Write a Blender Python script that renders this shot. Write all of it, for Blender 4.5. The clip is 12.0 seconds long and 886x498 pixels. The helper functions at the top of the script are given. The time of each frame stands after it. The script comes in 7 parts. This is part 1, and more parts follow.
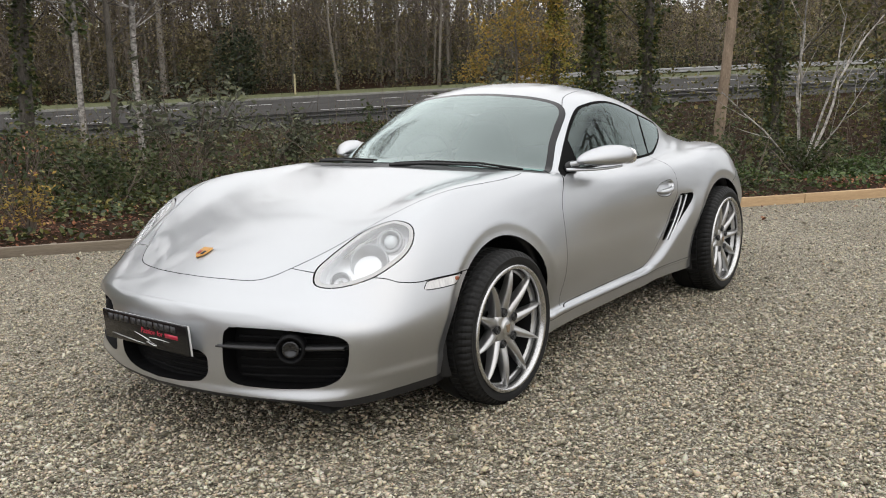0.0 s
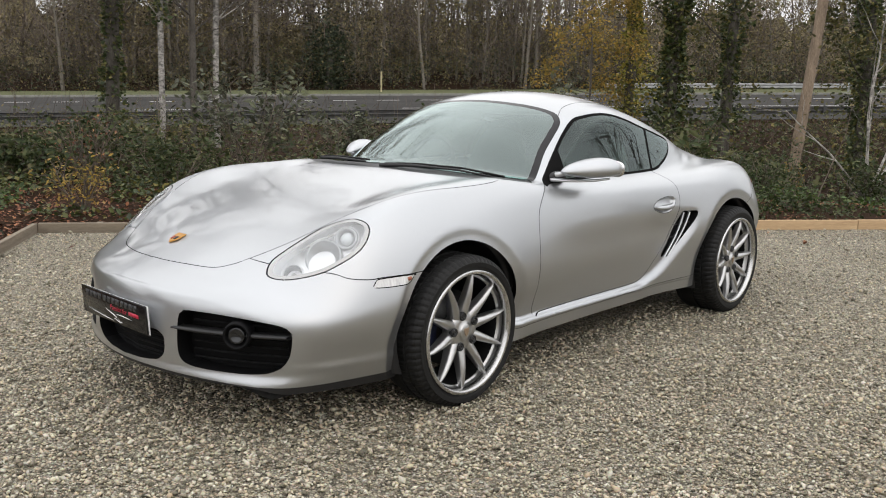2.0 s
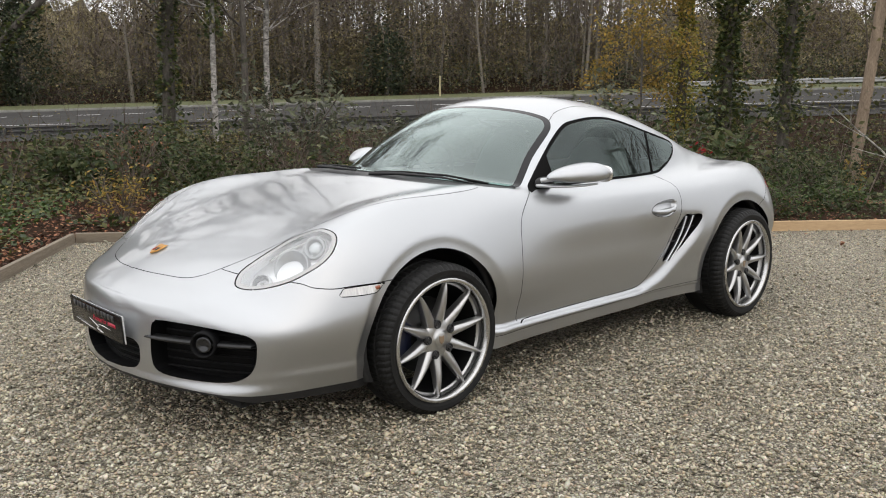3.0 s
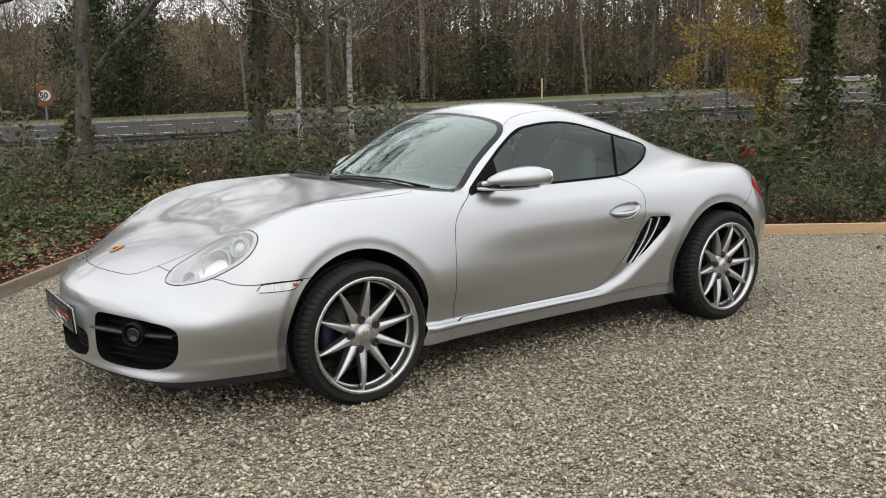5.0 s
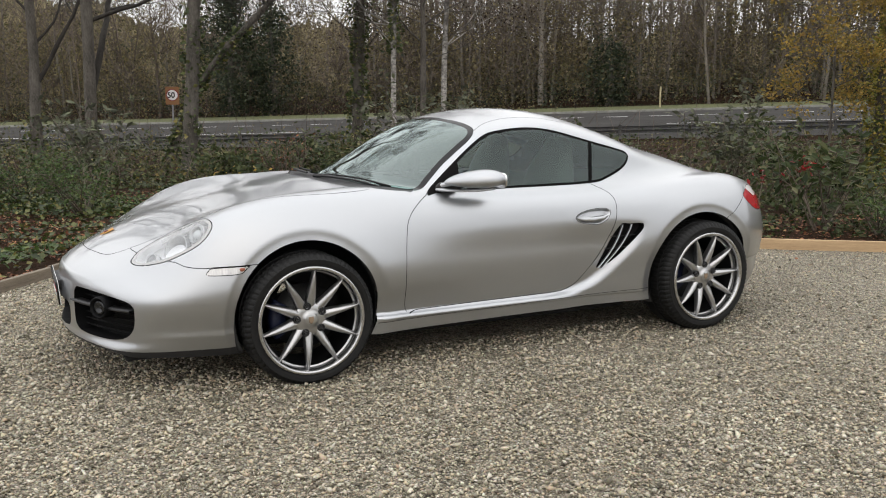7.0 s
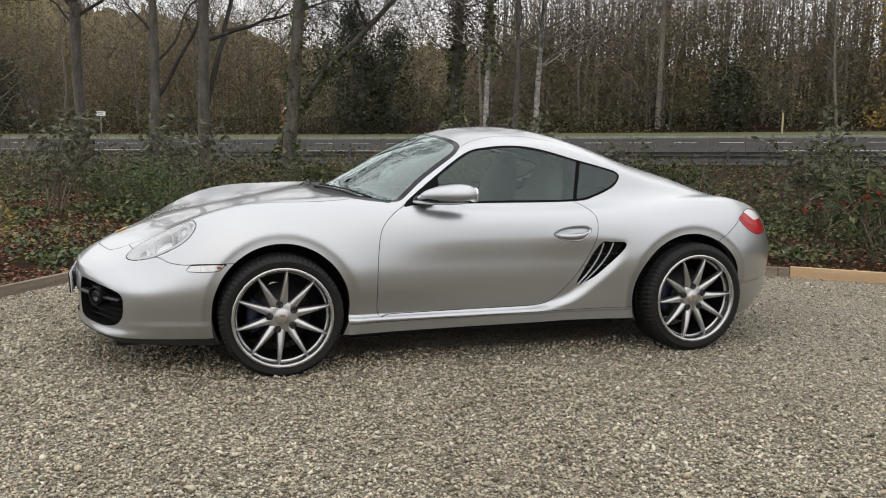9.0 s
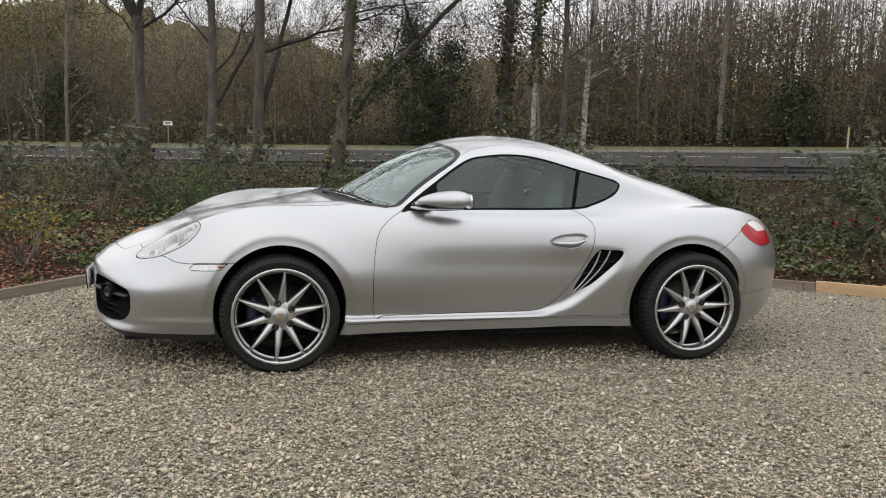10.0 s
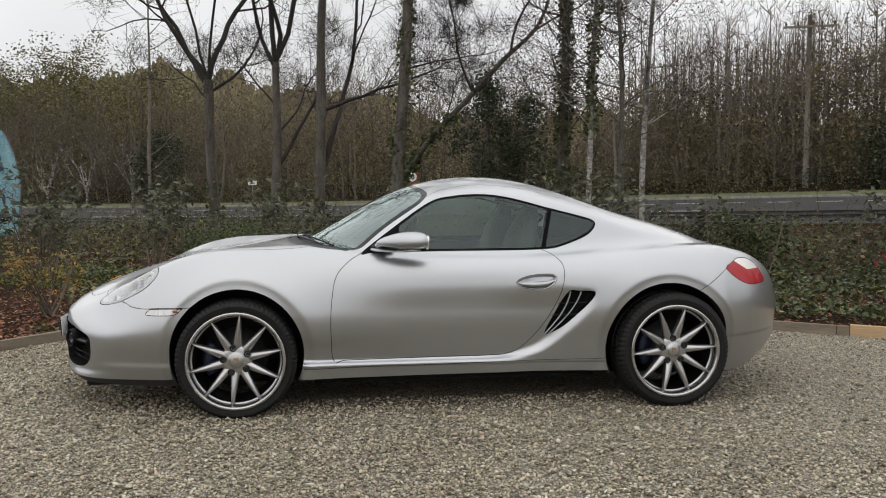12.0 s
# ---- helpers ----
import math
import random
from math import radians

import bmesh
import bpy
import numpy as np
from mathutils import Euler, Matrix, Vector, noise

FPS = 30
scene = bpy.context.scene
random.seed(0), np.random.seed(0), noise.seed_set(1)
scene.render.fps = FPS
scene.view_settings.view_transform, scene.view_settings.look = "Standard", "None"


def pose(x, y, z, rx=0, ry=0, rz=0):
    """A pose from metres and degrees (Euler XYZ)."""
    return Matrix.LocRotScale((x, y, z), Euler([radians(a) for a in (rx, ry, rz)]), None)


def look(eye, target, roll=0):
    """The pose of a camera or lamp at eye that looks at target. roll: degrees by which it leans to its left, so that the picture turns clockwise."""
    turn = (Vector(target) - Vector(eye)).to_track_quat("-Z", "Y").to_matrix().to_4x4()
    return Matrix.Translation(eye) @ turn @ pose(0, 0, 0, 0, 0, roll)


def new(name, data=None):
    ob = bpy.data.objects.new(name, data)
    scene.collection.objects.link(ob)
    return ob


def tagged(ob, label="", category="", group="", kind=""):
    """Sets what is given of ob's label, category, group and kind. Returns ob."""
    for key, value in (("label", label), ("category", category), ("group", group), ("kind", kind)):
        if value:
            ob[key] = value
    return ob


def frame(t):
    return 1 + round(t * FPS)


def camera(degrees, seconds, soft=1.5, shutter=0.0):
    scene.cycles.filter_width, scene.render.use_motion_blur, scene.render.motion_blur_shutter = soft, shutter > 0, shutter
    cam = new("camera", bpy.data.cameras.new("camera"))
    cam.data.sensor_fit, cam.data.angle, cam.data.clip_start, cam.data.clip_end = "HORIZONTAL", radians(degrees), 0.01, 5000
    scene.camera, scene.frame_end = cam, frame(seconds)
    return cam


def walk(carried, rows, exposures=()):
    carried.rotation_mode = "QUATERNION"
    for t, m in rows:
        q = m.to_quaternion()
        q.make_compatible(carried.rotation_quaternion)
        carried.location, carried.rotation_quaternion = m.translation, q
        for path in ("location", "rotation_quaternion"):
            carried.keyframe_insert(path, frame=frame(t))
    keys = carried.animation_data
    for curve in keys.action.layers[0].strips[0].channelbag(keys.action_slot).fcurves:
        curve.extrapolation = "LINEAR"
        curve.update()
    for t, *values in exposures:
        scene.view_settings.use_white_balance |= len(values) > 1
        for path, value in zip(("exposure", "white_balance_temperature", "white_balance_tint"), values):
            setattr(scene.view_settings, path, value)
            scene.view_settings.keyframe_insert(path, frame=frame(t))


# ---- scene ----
cam = camera(54.0, 12.0, soft=1.05)
PATH = [
    (0, (-4.084, -2.697, 1.257), (-2.514, -1.51, 0.901), -1.4),
    (0.5, (-4.051, -2.816, 1.278), (-2.511, -1.588, 0.928), -0.3),
    (1, (-4.008, -2.947, 1.278), (-2.501, -1.679, 0.929), 0.9),
    (1.5, (-3.952, -3.032, 1.277), (-2.47, -1.736, 0.925), 1.2),
    (2, (-3.826, -3.117, 1.269), (-2.379, -1.782, 0.918), 1.4),
    (2.5, (-3.672, -3.207, 1.287), (-2.27, -1.825, 0.934), 0.6),
    (3, (-3.554, -3.39, 1.295), (-2.217, -1.944, 0.949), -0.0),
    (5, (-3.031, -4.059, 1.31), (-1.903, -2.442, 0.973), -1.1),
    (5.5, (-2.878, -4.309, 1.322), (-1.802, -2.654, 1.003), -0.4),
    (6, (-2.758, -4.459, 1.304), (-1.747, -2.763, 0.989), -0.2),
    (6.5, (-2.581, -4.58, 1.288), (-1.647, -2.841, 0.967), -0.0),
    (7, (-2.438, -4.7, 1.3), (-1.556, -2.934, 0.978), 0.0),
    (9, (-1.808, -5.221, 1.288), (-1.184, -3.341, 1.01), 1.2),
    (9.5, (-1.641, -5.353, 1.286), (-1.088, -3.449, 1.025), 1.6),
    (10, (-1.498, -5.453, 1.275), (-1.01, -3.53, 1.021), 1.7),
    (10.5, (-1.337, -5.452, 1.24), (-0.922, -3.51, 1.003), 1.9),
    (11, (-1.138, -5.434, 1.247), (-0.77, -3.48, 1.038), 1.9),
    (11.5, (-0.964, -5.453, 1.223), (-0.622, -3.489, 1.059), 1.1),
    (12, (-0.779, -5.492, 1.209), (-0.493, -3.517, 1.075), 0.2),
]
walk(cam, [(t, look(eye, target, roll)) for t, eye, target, roll in PATH], [(0, 0.23), (3, 0.23), (5, 0.23), (7, 0.2), (9.5, 0.1), (10.5, 0.04), (12, -0.12)])

# ---- overcast sky and a broad, weak sun ----
world = bpy.data.worlds.new("overcast")
scene.world = world
world.use_nodes = True
_n, _l = world.node_tree.nodes, world.node_tree.links
_bg = _n["Background"]
_sky = _n.new("ShaderNodeTexSky")
_sky.sky_type = "NISHITA"
_sky.sun_disc = False
_sky.sun_elevation = radians(38)
_sky.sun_rotation = radians(200)
_sky.dust_density = 6.0
_tc = _n.new("ShaderNodeTexCoord")
_sep = _n.new("ShaderNodeSeparateXYZ")
_l.new(_tc.outputs["Generated"], _sep.inputs[0])
_ramp = _n.new("ShaderNodeValToRGB")
_ramp.color_ramp.elements[0].position, _ramp.color_ramp.elements[0].color = 0.0, (9.2, 9.2, 9.3, 1)
_ramp.color_ramp.elements[1].position, _ramp.color_ramp.elements[1].color = 1.0, (14.8, 14.8, 15.0, 1)
_l.new(_sep.outputs["Z"], _ramp.inputs[0])
_cl = _n.new("ShaderNodeTexNoise")
_cl.inputs["Scale"].default_value = 2.2
_cl.inputs["Detail"].default_value = 5
_l.new(_tc.outputs["Generated"], _cl.inputs["Vector"])
_cm = _n.new("ShaderNodeMapRange")
_cm.inputs["From Min"].default_value, _cm.inputs["From Max"].default_value = 0.3, 0.7
_cm.inputs["To Min"].default_value, _cm.inputs["To Max"].default_value = 0.86, 1.1
_l.new(_cl.outputs["Fac"], _cm.inputs["Value"])
_vm = _n.new("ShaderNodeVectorMath")
_vm.operation = "SCALE"
_l.new(_ramp.outputs["Color"], _vm.inputs[0])
_l.new(_cm.outputs["Result"], _vm.inputs["Scale"])
_mix = _n.new("ShaderNodeMixRGB")
_mix.inputs[0].default_value = 0.93
_l.new(_sky.outputs["Color"], _mix.inputs[1])
_l.new(_vm.outputs["Vector"], _mix.inputs[2])
_l.new(_mix.outputs["Color"], _bg.inputs["Color"])
_bg.inputs["Strength"].default_value = 0.1

_sun = bpy.data.lights.new("sun", "SUN")
_sun.energy, _sun.angle, _sun.color = 0.8, radians(150), (1.0, 0.97, 0.93)
_so = new("sun", _sun)
_so.matrix_world = look((-3, 3, 18), (0, 0, 0))

# ---- material and mesh helpers ----
def _mat(name):
    m = bpy.data.materials.new(name)
    m.use_nodes = True
    return m, m.node_tree.nodes, m.node_tree.links, m.node_tree.nodes["Principled BSDF"]


def _ramp_of(n, stops):
    r = n.new("ShaderNodeValToRGB")
    while len(r.color_ramp.elements) < len(stops):
        r.color_ramp.elements.new(0.5)
    for e, (p, c) in zip(r.color_ramp.elements, stops):
        e.position, e.color = p, (*c, 1)
    return r


def _noise(n, l, scale, detail=4, rough=0.55, coord="Object", stretch=None):
    tc = n.new("ShaderNodeTexCoord")
    t = n.new("ShaderNodeTexNoise")
    t.inputs["Scale"].default_value, t.inputs["Detail"].default_value = scale, detail
    t.inputs["Roughness"].default_value = rough
    if stretch:
        mp = n.new("ShaderNodeMapping")
        mp.inputs["Scale"].default_value = stretch
        l.new(tc.outputs[coord], mp.inputs["Vector"])
        l.new(mp.outputs["Vector"], t.inputs["Vector"])
    else:
        l.new(tc.outputs[coord], t.inputs["Vector"])
    return t


def grainy(name, c1, c2, rough=0.8, scale=8.0, fine=60.0, bump=0.3, metal=0.0, depth=0.01, stretch=None, spec=0.5, island=0.0):
    """A surface with colour that wanders at two scales, and fine relief."""
    m, n, l, b = _mat(name)
    big = _noise(n, l, scale, 5, 0.6, "Object", stretch)
    small = _noise(n, l, fine, 3, 0.6, "Object", stretch)
    add = n.new("ShaderNodeMath")
    add.operation = "MULTIPLY_ADD"
    l.new(small.outputs["Fac"], add.inputs[0])
    add.inputs[1].default_value = 0.45
    half = n.new("ShaderNodeMath")
    half.operation = "MULTIPLY"
    half.inputs[1].default_value = 0.55
    l.new(big.outputs["Fac"], half.inputs[0])
    l.new(half.outputs[0], add.inputs[2])
    ramp = _ramp_of(n, [(0.34, c1), (0.66, c2)])
    l.new(add.outputs[0], ramp.inputs[0])
    out = ramp.outputs["Color"]
    if island:
        g = n.new("ShaderNodeNewGeometry")
        mr = n.new("ShaderNodeMapRange")
        mr.inputs["To Min"].default_value, mr.inputs["To Max"].default_value = 1 - island, 1 + island
        l.new(g.outputs["Random Per Island"], mr.inputs["Value"])
        sc = n.new("ShaderNodeVectorMath")
        sc.operation = "SCALE"
        l.new(out, sc.inputs[0])
        l.new(mr.outputs["Result"], sc.inputs["Scale"])
        out = sc.outputs["Vector"]
    l.new(out, b.inputs["Base Color"])
    b.inputs["Roughness"].default_value, b.inputs["Metallic"].default_value = rough, metal
    b.inputs["Specular IOR Level"].default_value = spec
    if bump:
        bp = n.new("ShaderNodeBump")
        bp.inputs["Strength"].default_value, bp.inputs["Distance"].default_value = bump, depth
        l.new(add.outputs[0], bp.inputs["Height"])
        l.new(bp.outputs["Normal"], b.inputs["Normal"])
    return m


def plain(name, c, rough=0.5, metal=0.0, spec=0.5, coat=0.0):
    m, n, l, b = _mat(name)
    nz = _noise(n, l, 25.0, 4)
    mr = n.new("ShaderNodeMapRange")
    mr.inputs["To Min"].default_value, mr.inputs["To Max"].default_value = max(0.0, rough - 0.06), min(1.0, rough + 0.08)
    l.new(nz.outputs["Fac"], mr.inputs["Value"])
    l.new(mr.outputs["Result"], b.inputs["Roughness"])
    b.inputs["Base Color"].default_value = (*c, 1)
    b.inputs["Metallic"].default_value, b.inputs["Specular IOR Level"].default_value = metal, spec
    b.inputs["Coat Weight"].default_value = coat
    b.inputs["Coat Roughness"].default_value = 0.03
    return m


def leafy(name, stops, rough=0.5, through_light=0.25, spec=0.4):
    """Leaves whose colour differs from leaf to leaf."""
    m, n, l, b = _mat(name)
    g = n.new("ShaderNodeNewGeometry")
    ramp = _ramp_of(n, stops)
    l.new(g.outputs["Random Per Island"], ramp.inputs[0])
    nz = _noise(n, l, 90.0, 2)
    mx = n.new("ShaderNodeMixRGB")
    mx.blend_type = "MULTIPLY"
    mx.inputs[0].default_value = 0.5
    l.new(ramp.outputs["Color"], mx.inputs[1])
    l.new(nz.outputs["Color"], mx.inputs[2])
    l.new(mx.outputs["Color"], b.inputs["Base Color"])
    b.inputs["Roughness"].default_value, b.inputs["Specular IOR Level"].default_value = rough, spec
    tr = n.new("ShaderNodeBsdfTranslucent")
    l.new(ramp.outputs["Color"], tr.inputs["Color"])
    ms = n.new("ShaderNodeMixShader")
    ms.inputs[0].default_value = through_light
    l.new(b.outputs[0], ms.inputs[1])
    l.new(tr.outputs[0], ms.inputs[2])
    l.new(ms.outputs[0], n["Material Output"].inputs["Surface"])
    return m


class Buf:
    """Gathers arrays of corners and faces into one mesh."""

    def __init__(self):
        self.v, self.f, self.m, self.n = [], [], [], 0

    def add(self, verts, faces, mat=0):
        faces = np.asarray(faces, np.int64)
        self.v.append(np.asarray(verts, float).reshape(-1, 3))
        self.f.append(faces + self.n)
        self.m.append(np.full(len(faces), mat))
        self.n += len(self.v[-1])

    def mesh(self, name, mats, smooth=True):
        me = bpy.data.meshes.new(name)
        v = np.concatenate(self.v)
        me.vertices.add(len(v))
        me.vertices.foreach_set("co", v.ravel())
        sizes = np.concatenate([np.full(len(f), f.shape[1]) for f in self.f])
        loops = np.concatenate([f.ravel() for f in self.f])
        me.loops.add(len(loops))
        me.loops.foreach_set("vertex_index", loops.astype(np.int32))
        me.polygons.add(len(sizes))
        me.polygons.foreach_set("loop_start", np.r_[0, np.cumsum(sizes)[:-1]].astype(np.int32))
        me.polygons.foreach_set("material_index", np.concatenate(self.m).astype(np.int32))
        me.polygons.foreach_set("use_smooth", np.full(len(sizes), smooth))
        for m in mats if isinstance(mats, (list, tuple)) else [mats]:
            me.materials.append(m)
        me.update(calc_edges=True)
        me.validate()
        return me

    def ob(self, name, mats, parent=None, smooth=True):
        o = new(name, self.mesh(name, mats, smooth))
        o.parent = parent
        return o


def part(name, bm, material, parent=None, label="", smooth=True):
    """Links a bmesh as one mesh object under a thing or a part."""
    me = bpy.data.meshes.new(name)
    bm.to_mesh(me)
    bm.free()
    for m in material if isinstance(material, (list, tuple)) else [material]:
        me.materials.append(m)
    if smooth:
        me.shade_smooth()
    o = new(name, me)
    o.parent = parent
    return tagged(o, label) if label else o


def spl(x, knots):
    """A smooth curve through (x, value) knots, with no overshoot."""
    k = np.asarray(knots, float)
    X, Y = k[:, 0], k[:, 1]
    h, d = np.diff(X), np.diff(Y) / np.diff(X)
    m = np.zeros(len(X))
    m[0], m[-1] = d[0], d[-1]
    for i in range(1, len(X) - 1):
        if d[i - 1] * d[i] > 0:
            a, b = 2 * h[i] + h[i - 1], h[i] + 2 * h[i - 1]
            m[i] = (a + b) / (a / d[i - 1] + b / d[i])
    x = np.clip(np.asarray(x, float), X[0], X[-1])
    i = np.clip(np.searchsorted(X, x) - 1, 0, len(h) - 1)
    t = (x - X[i]) / h[i]
    return ((2 * t**3 - 3 * t**2 + 1) * Y[i] + (t**3 - 2 * t**2 + t) * h[i] * m[i]
            + (-2 * t**3 + 3 * t**2) * Y[i + 1] + (t**3 - t**2) * h[i] * m[i + 1])


def tube(buf, pts, radii, sides=6, mat=0, cap=False):
    """A tapered tube along points."""
    pts, radii = np.asarray(pts, float), np.asarray(radii, float)
    tan = np.gradient(pts, axis=0)
    tan /= np.linalg.norm(tan, axis=1)[:, None] + 1e-9
    ref = np.array([0.0, 0, 1]) if abs(tan[0, 2]) < 0.8 else np.array([1.0, 0, 0])
    a = np.cross(tan, ref)
    a /= np.linalg.norm(a, axis=1)[:, None] + 1e-9
    b = np.cross(tan, a)
    th = np.arange(sides) / sides * 2 * np.pi
    ring = pts[:, None] + radii[:, None, None] * (np.cos(th)[None, :, None] * a[:, None] + np.sin(th)[None, :, None] * b[:, None])
    n = len(pts)
    i = np.arange(n - 1)[:, None] * sides + np.arange(sides)[None]
    j = np.arange(n - 1)[:, None] * sides + (np.arange(sides)[None] + 1) % sides
    f = np.stack([i, j, j + sides, i + sides], -1).reshape(-1, 4)
    buf.add(ring.reshape(-1, 3), f, mat)
    if cap:
        for e in (0, n - 1):
            c = buf.n
            o = np.arange(sides) + c - (n - e) * sides
            buf.v.append(pts[e][None])
            buf.n += 1
            fan = np.stack([o, np.roll(o, -1), np.full(sides, c)], 1)
            buf.f.append(fan if e == 0 else fan[:, [1, 0, 2]])
            buf.m.append(np.full(sides, mat))


def lathe(bm, profile, segs=48, axis_y=True):
    """Turns (radius, depth) pairs about the y axis."""
    rings = []
    for r, d in profile:
        if r < 1e-6:
            rings.append([bm.verts.new((0, d, 0))])
        else:
            rings.append([bm.verts.new((r * math.cos(2 * math.pi * k / segs), d, r * math.sin(2 * math.pi * k / segs))) for k in range(segs)])
    for a, b in zip(rings, rings[1:]):
        for k in range(segs):
            q = [a[k % len(a)], a[(k + 1) % len(a)], b[(k + 1) % len(b)], b[k % len(b)]]
            q = list(dict.fromkeys(q))
            if len(q) > 2:
                bm.faces.new(q)
    bmesh.ops.recalc_face_normals(bm, faces=bm.faces)
    return bm


def box(bm, cx, cy, cz, sx, sy, sz, bevel=0.0, m=None):
    r = bmesh.ops.create_cube(bm, size=1.0)
    for v in r["verts"]:
        v.co = Vector((cx + v.co.x * sx, cy + v.co.y * sy, cz + v.co.z * sz))
        if m:
            v.co = m @ v.co
    if bevel:
        es = list({e for v in r["verts"] for e in v.link_edges})
        bmesh.ops.bevel(bm, geom=es, offset=bevel, segments=2, profile=0.5, affect="EDGES")
    return r


# plan axes of the yard: s runs along its back edge, n away from the camera's side
U, N = np.array([0.8, -0.6]), np.array([0.6, 0.8])


def sn(s, n, z=0.0):
    return Vector((0.8 * s + 0.6 * n, -0.6 * s + 0.8 * n, z))


def road_z(s, n):
    return 0.45 + 0.045 * (n - 25) + 0.028 * 60 * np.tanh(np.asarray(s) / 60)


def land_z(s, n):
    """Height of the soil: level by the yard, rising to the banked road."""
    s, n = np.asarray(s, float), np.asarray(n, float)
    k = np.clip((n - 9) / 14, 0, 1)
    k = k * k * (3 - 2 * k)
    near = 0.02 + 0.03 * np.clip(n - 3.15, 0, 1)
    hollow = np.clip((s - 1) / 8, 0, 1) * np.clip((n - 4.2) / 5, 0, 1)
    near = near - 1.1 * hollow * hollow * (3 - 2 * hollow)
    out = near * (1 - k) + (road_z(s, np.clip(n, 23, 41)) - 0.12) * k
    return np.where(n > 38.2, road_z(s, np.clip(n, 23, 44)) + 0.05 + 0.11 * np.clip(n - 44, 0, 40), out)

# ---- ground, gravel yard, road ----
soil = grainy("soil", (0.015, 0.009, 0.006), (0.048, 0.028, 0.017), 0.95, 3.0, 45.0, 0.8, depth=0.03, spec=0.05)
_a = np.r_[-420, -260, -160, np.arange(-110, 110.1, 2.5), 160, 260, 420]
_b = np.r_[-420, -200, -90, -40, -15, -4, 0, 2.9, 3.15, 3.4, np.arange(4, 60.1, 1.0), 70, 90, 130, 220, 420]
_S, _B = np.meshgrid(_a, _b, indexing="ij")
_Z = land_z(_S, _B)
_Z = np.where((_S > -3.3) & (_B < 3.2), -0.05, _Z)
_g = Buf()
_vv = np.stack([0.8 * _S + 0.6 * _B, -0.6 * _S + 0.8 * _B, _Z], -1)
_i = np.arange(len(_a) - 1)[:, None] * len(_b) + np.arange(len(_b) - 1)[None]
_g.add(_vv.reshape(-1, 3), np.stack([_i, _i + len(_b), _i + len(_b) + 1, _i + 1], -1).reshape(-1, 4))
ground = tagged(_g.ob("ground", soil), "dark leaf-strewn soil of the planted strip and woodland", "ground", kind="structure")


def stone_shader(name, cells=0.0, tone=1.0):
    """Mixed gravel: grey, buff and rusty stones, each with its own tone."""
    m, n, l, b = _mat(name)
    stops = [(0.0, (0.085, 0.076, 0.058)), (0.2, (0.24, 0.215, 0.168)), (0.4, (0.44, 0.405, 0.335)), (0.56, (0.54, 0.465, 0.355)), (0.7, (0.40, 0.385, 0.345)), (0.84, (0.66, 0.61, 0.52)), (0.94, (0.40, 0.31, 0.225)), (1.0, (0.70, 0.675, 0.615))]
    ramp = _ramp_of(n, [(k, (c[0] * tone * 1.005, c[1] * tone, c[2] * tone * 0.93)) for k, c in stops])
    nz = _noise(n, l, 160.0, 3)
    mx = n.new("ShaderNodeMixRGB")
    mx.blend_type = "MULTIPLY"
    mx.inputs[0].default_value = 0.55
    big = _noise(n, l, 0.9, 4)
    br = _ramp_of(n, [(0.3, (0.66, 0.64, 0.60)), (0.7, (1.0, 1.0, 1.0))])
    l.new(big.outputs["Fac"], br.inputs[0])
    m2 = n.new("ShaderNodeMixRGB")
    m2.blend_type = "MULTIPLY"
    m2.inputs[0].default_value = 0.6
    if cells:
        tc = n.new("ShaderNodeTexCoord")
        v = n.new("ShaderNodeTexVoronoi")
        v.inputs["Scale"].default_value = cells
        l.new(tc.outputs["Object"], v.inputs["Vector"])
        sp = n.new("ShaderNodeSeparateColor")
        l.new(v.outputs["Color"], sp.inputs[0])
        l.new(sp.outputs[0], ramp.inputs[0])
        ve = n.new("ShaderNodeTexVoronoi")
        ve.feature = "DISTANCE_TO_EDGE"
        ve.inputs["Scale"].default_value = cells
        l.new(tc.outputs["Object"], ve.inputs["Vector"])
        gap_shade = _ramp_of(n, [(0.02, (0.28, 0.26, 0.23)), (0.16, (1.0, 1.0, 1.0))])
        l.new(ve.outputs["Distance"], gap_shade.inputs[0])
        bp = n.new("ShaderNodeBump")
        bp.invert = True
        bp.inputs["Strength"].default_value, bp.inputs["Distance"].default_value = 1.0, 0.018
        l.new(v.outputs["Distance"], bp.inputs["Height"])
        l.new(bp.outputs["Normal"], b.inputs["Normal"])
    else:
        g = n.new("ShaderNodeNewGeometry")
        l.new(g.outputs["Random Per Island"], ramp.inputs[0])
    stone = ramp.outputs["Color"]
    if cells:  # shade in the gaps between stones, painted as dark cell edges
        m3 = n.new("ShaderNodeMixRGB")
        m3.blend_type = "MULTIPLY"
        m3.inputs[0].default_value = 1.0
        l.new(stone, m3.inputs[1])
        l.new(gap_shade.outputs["Color"], m3.inputs[2])
        stone = m3.outputs["Color"]
    l.new(stone, mx.inputs[1])
    l.new(nz.outputs["Color"], mx.inputs[2])
    l.new(mx.outputs["Color"], m2.inputs[1])
    l.new(br.outputs["Color"], m2.inputs[2])
    l.new(m2.outputs["Color"], b.inputs["Base Color"])
    b.inputs["Roughness"].default_value = 0.75
    return m


_g = Buf()
_c = [sn(-3.3, 3.15), sn(-3.3, -60), sn(60, -60), sn(60, 3.15)]
_g.add([(*p.xy, 0.0) for p in _c], [[0, 1, 2, 3]])
tagged(_g.ob("gravel_yard", stone_shader("gravel_bed", 82.0, 1.33)), "grey and buff gravel yard surface", "gravel", kind="structure")

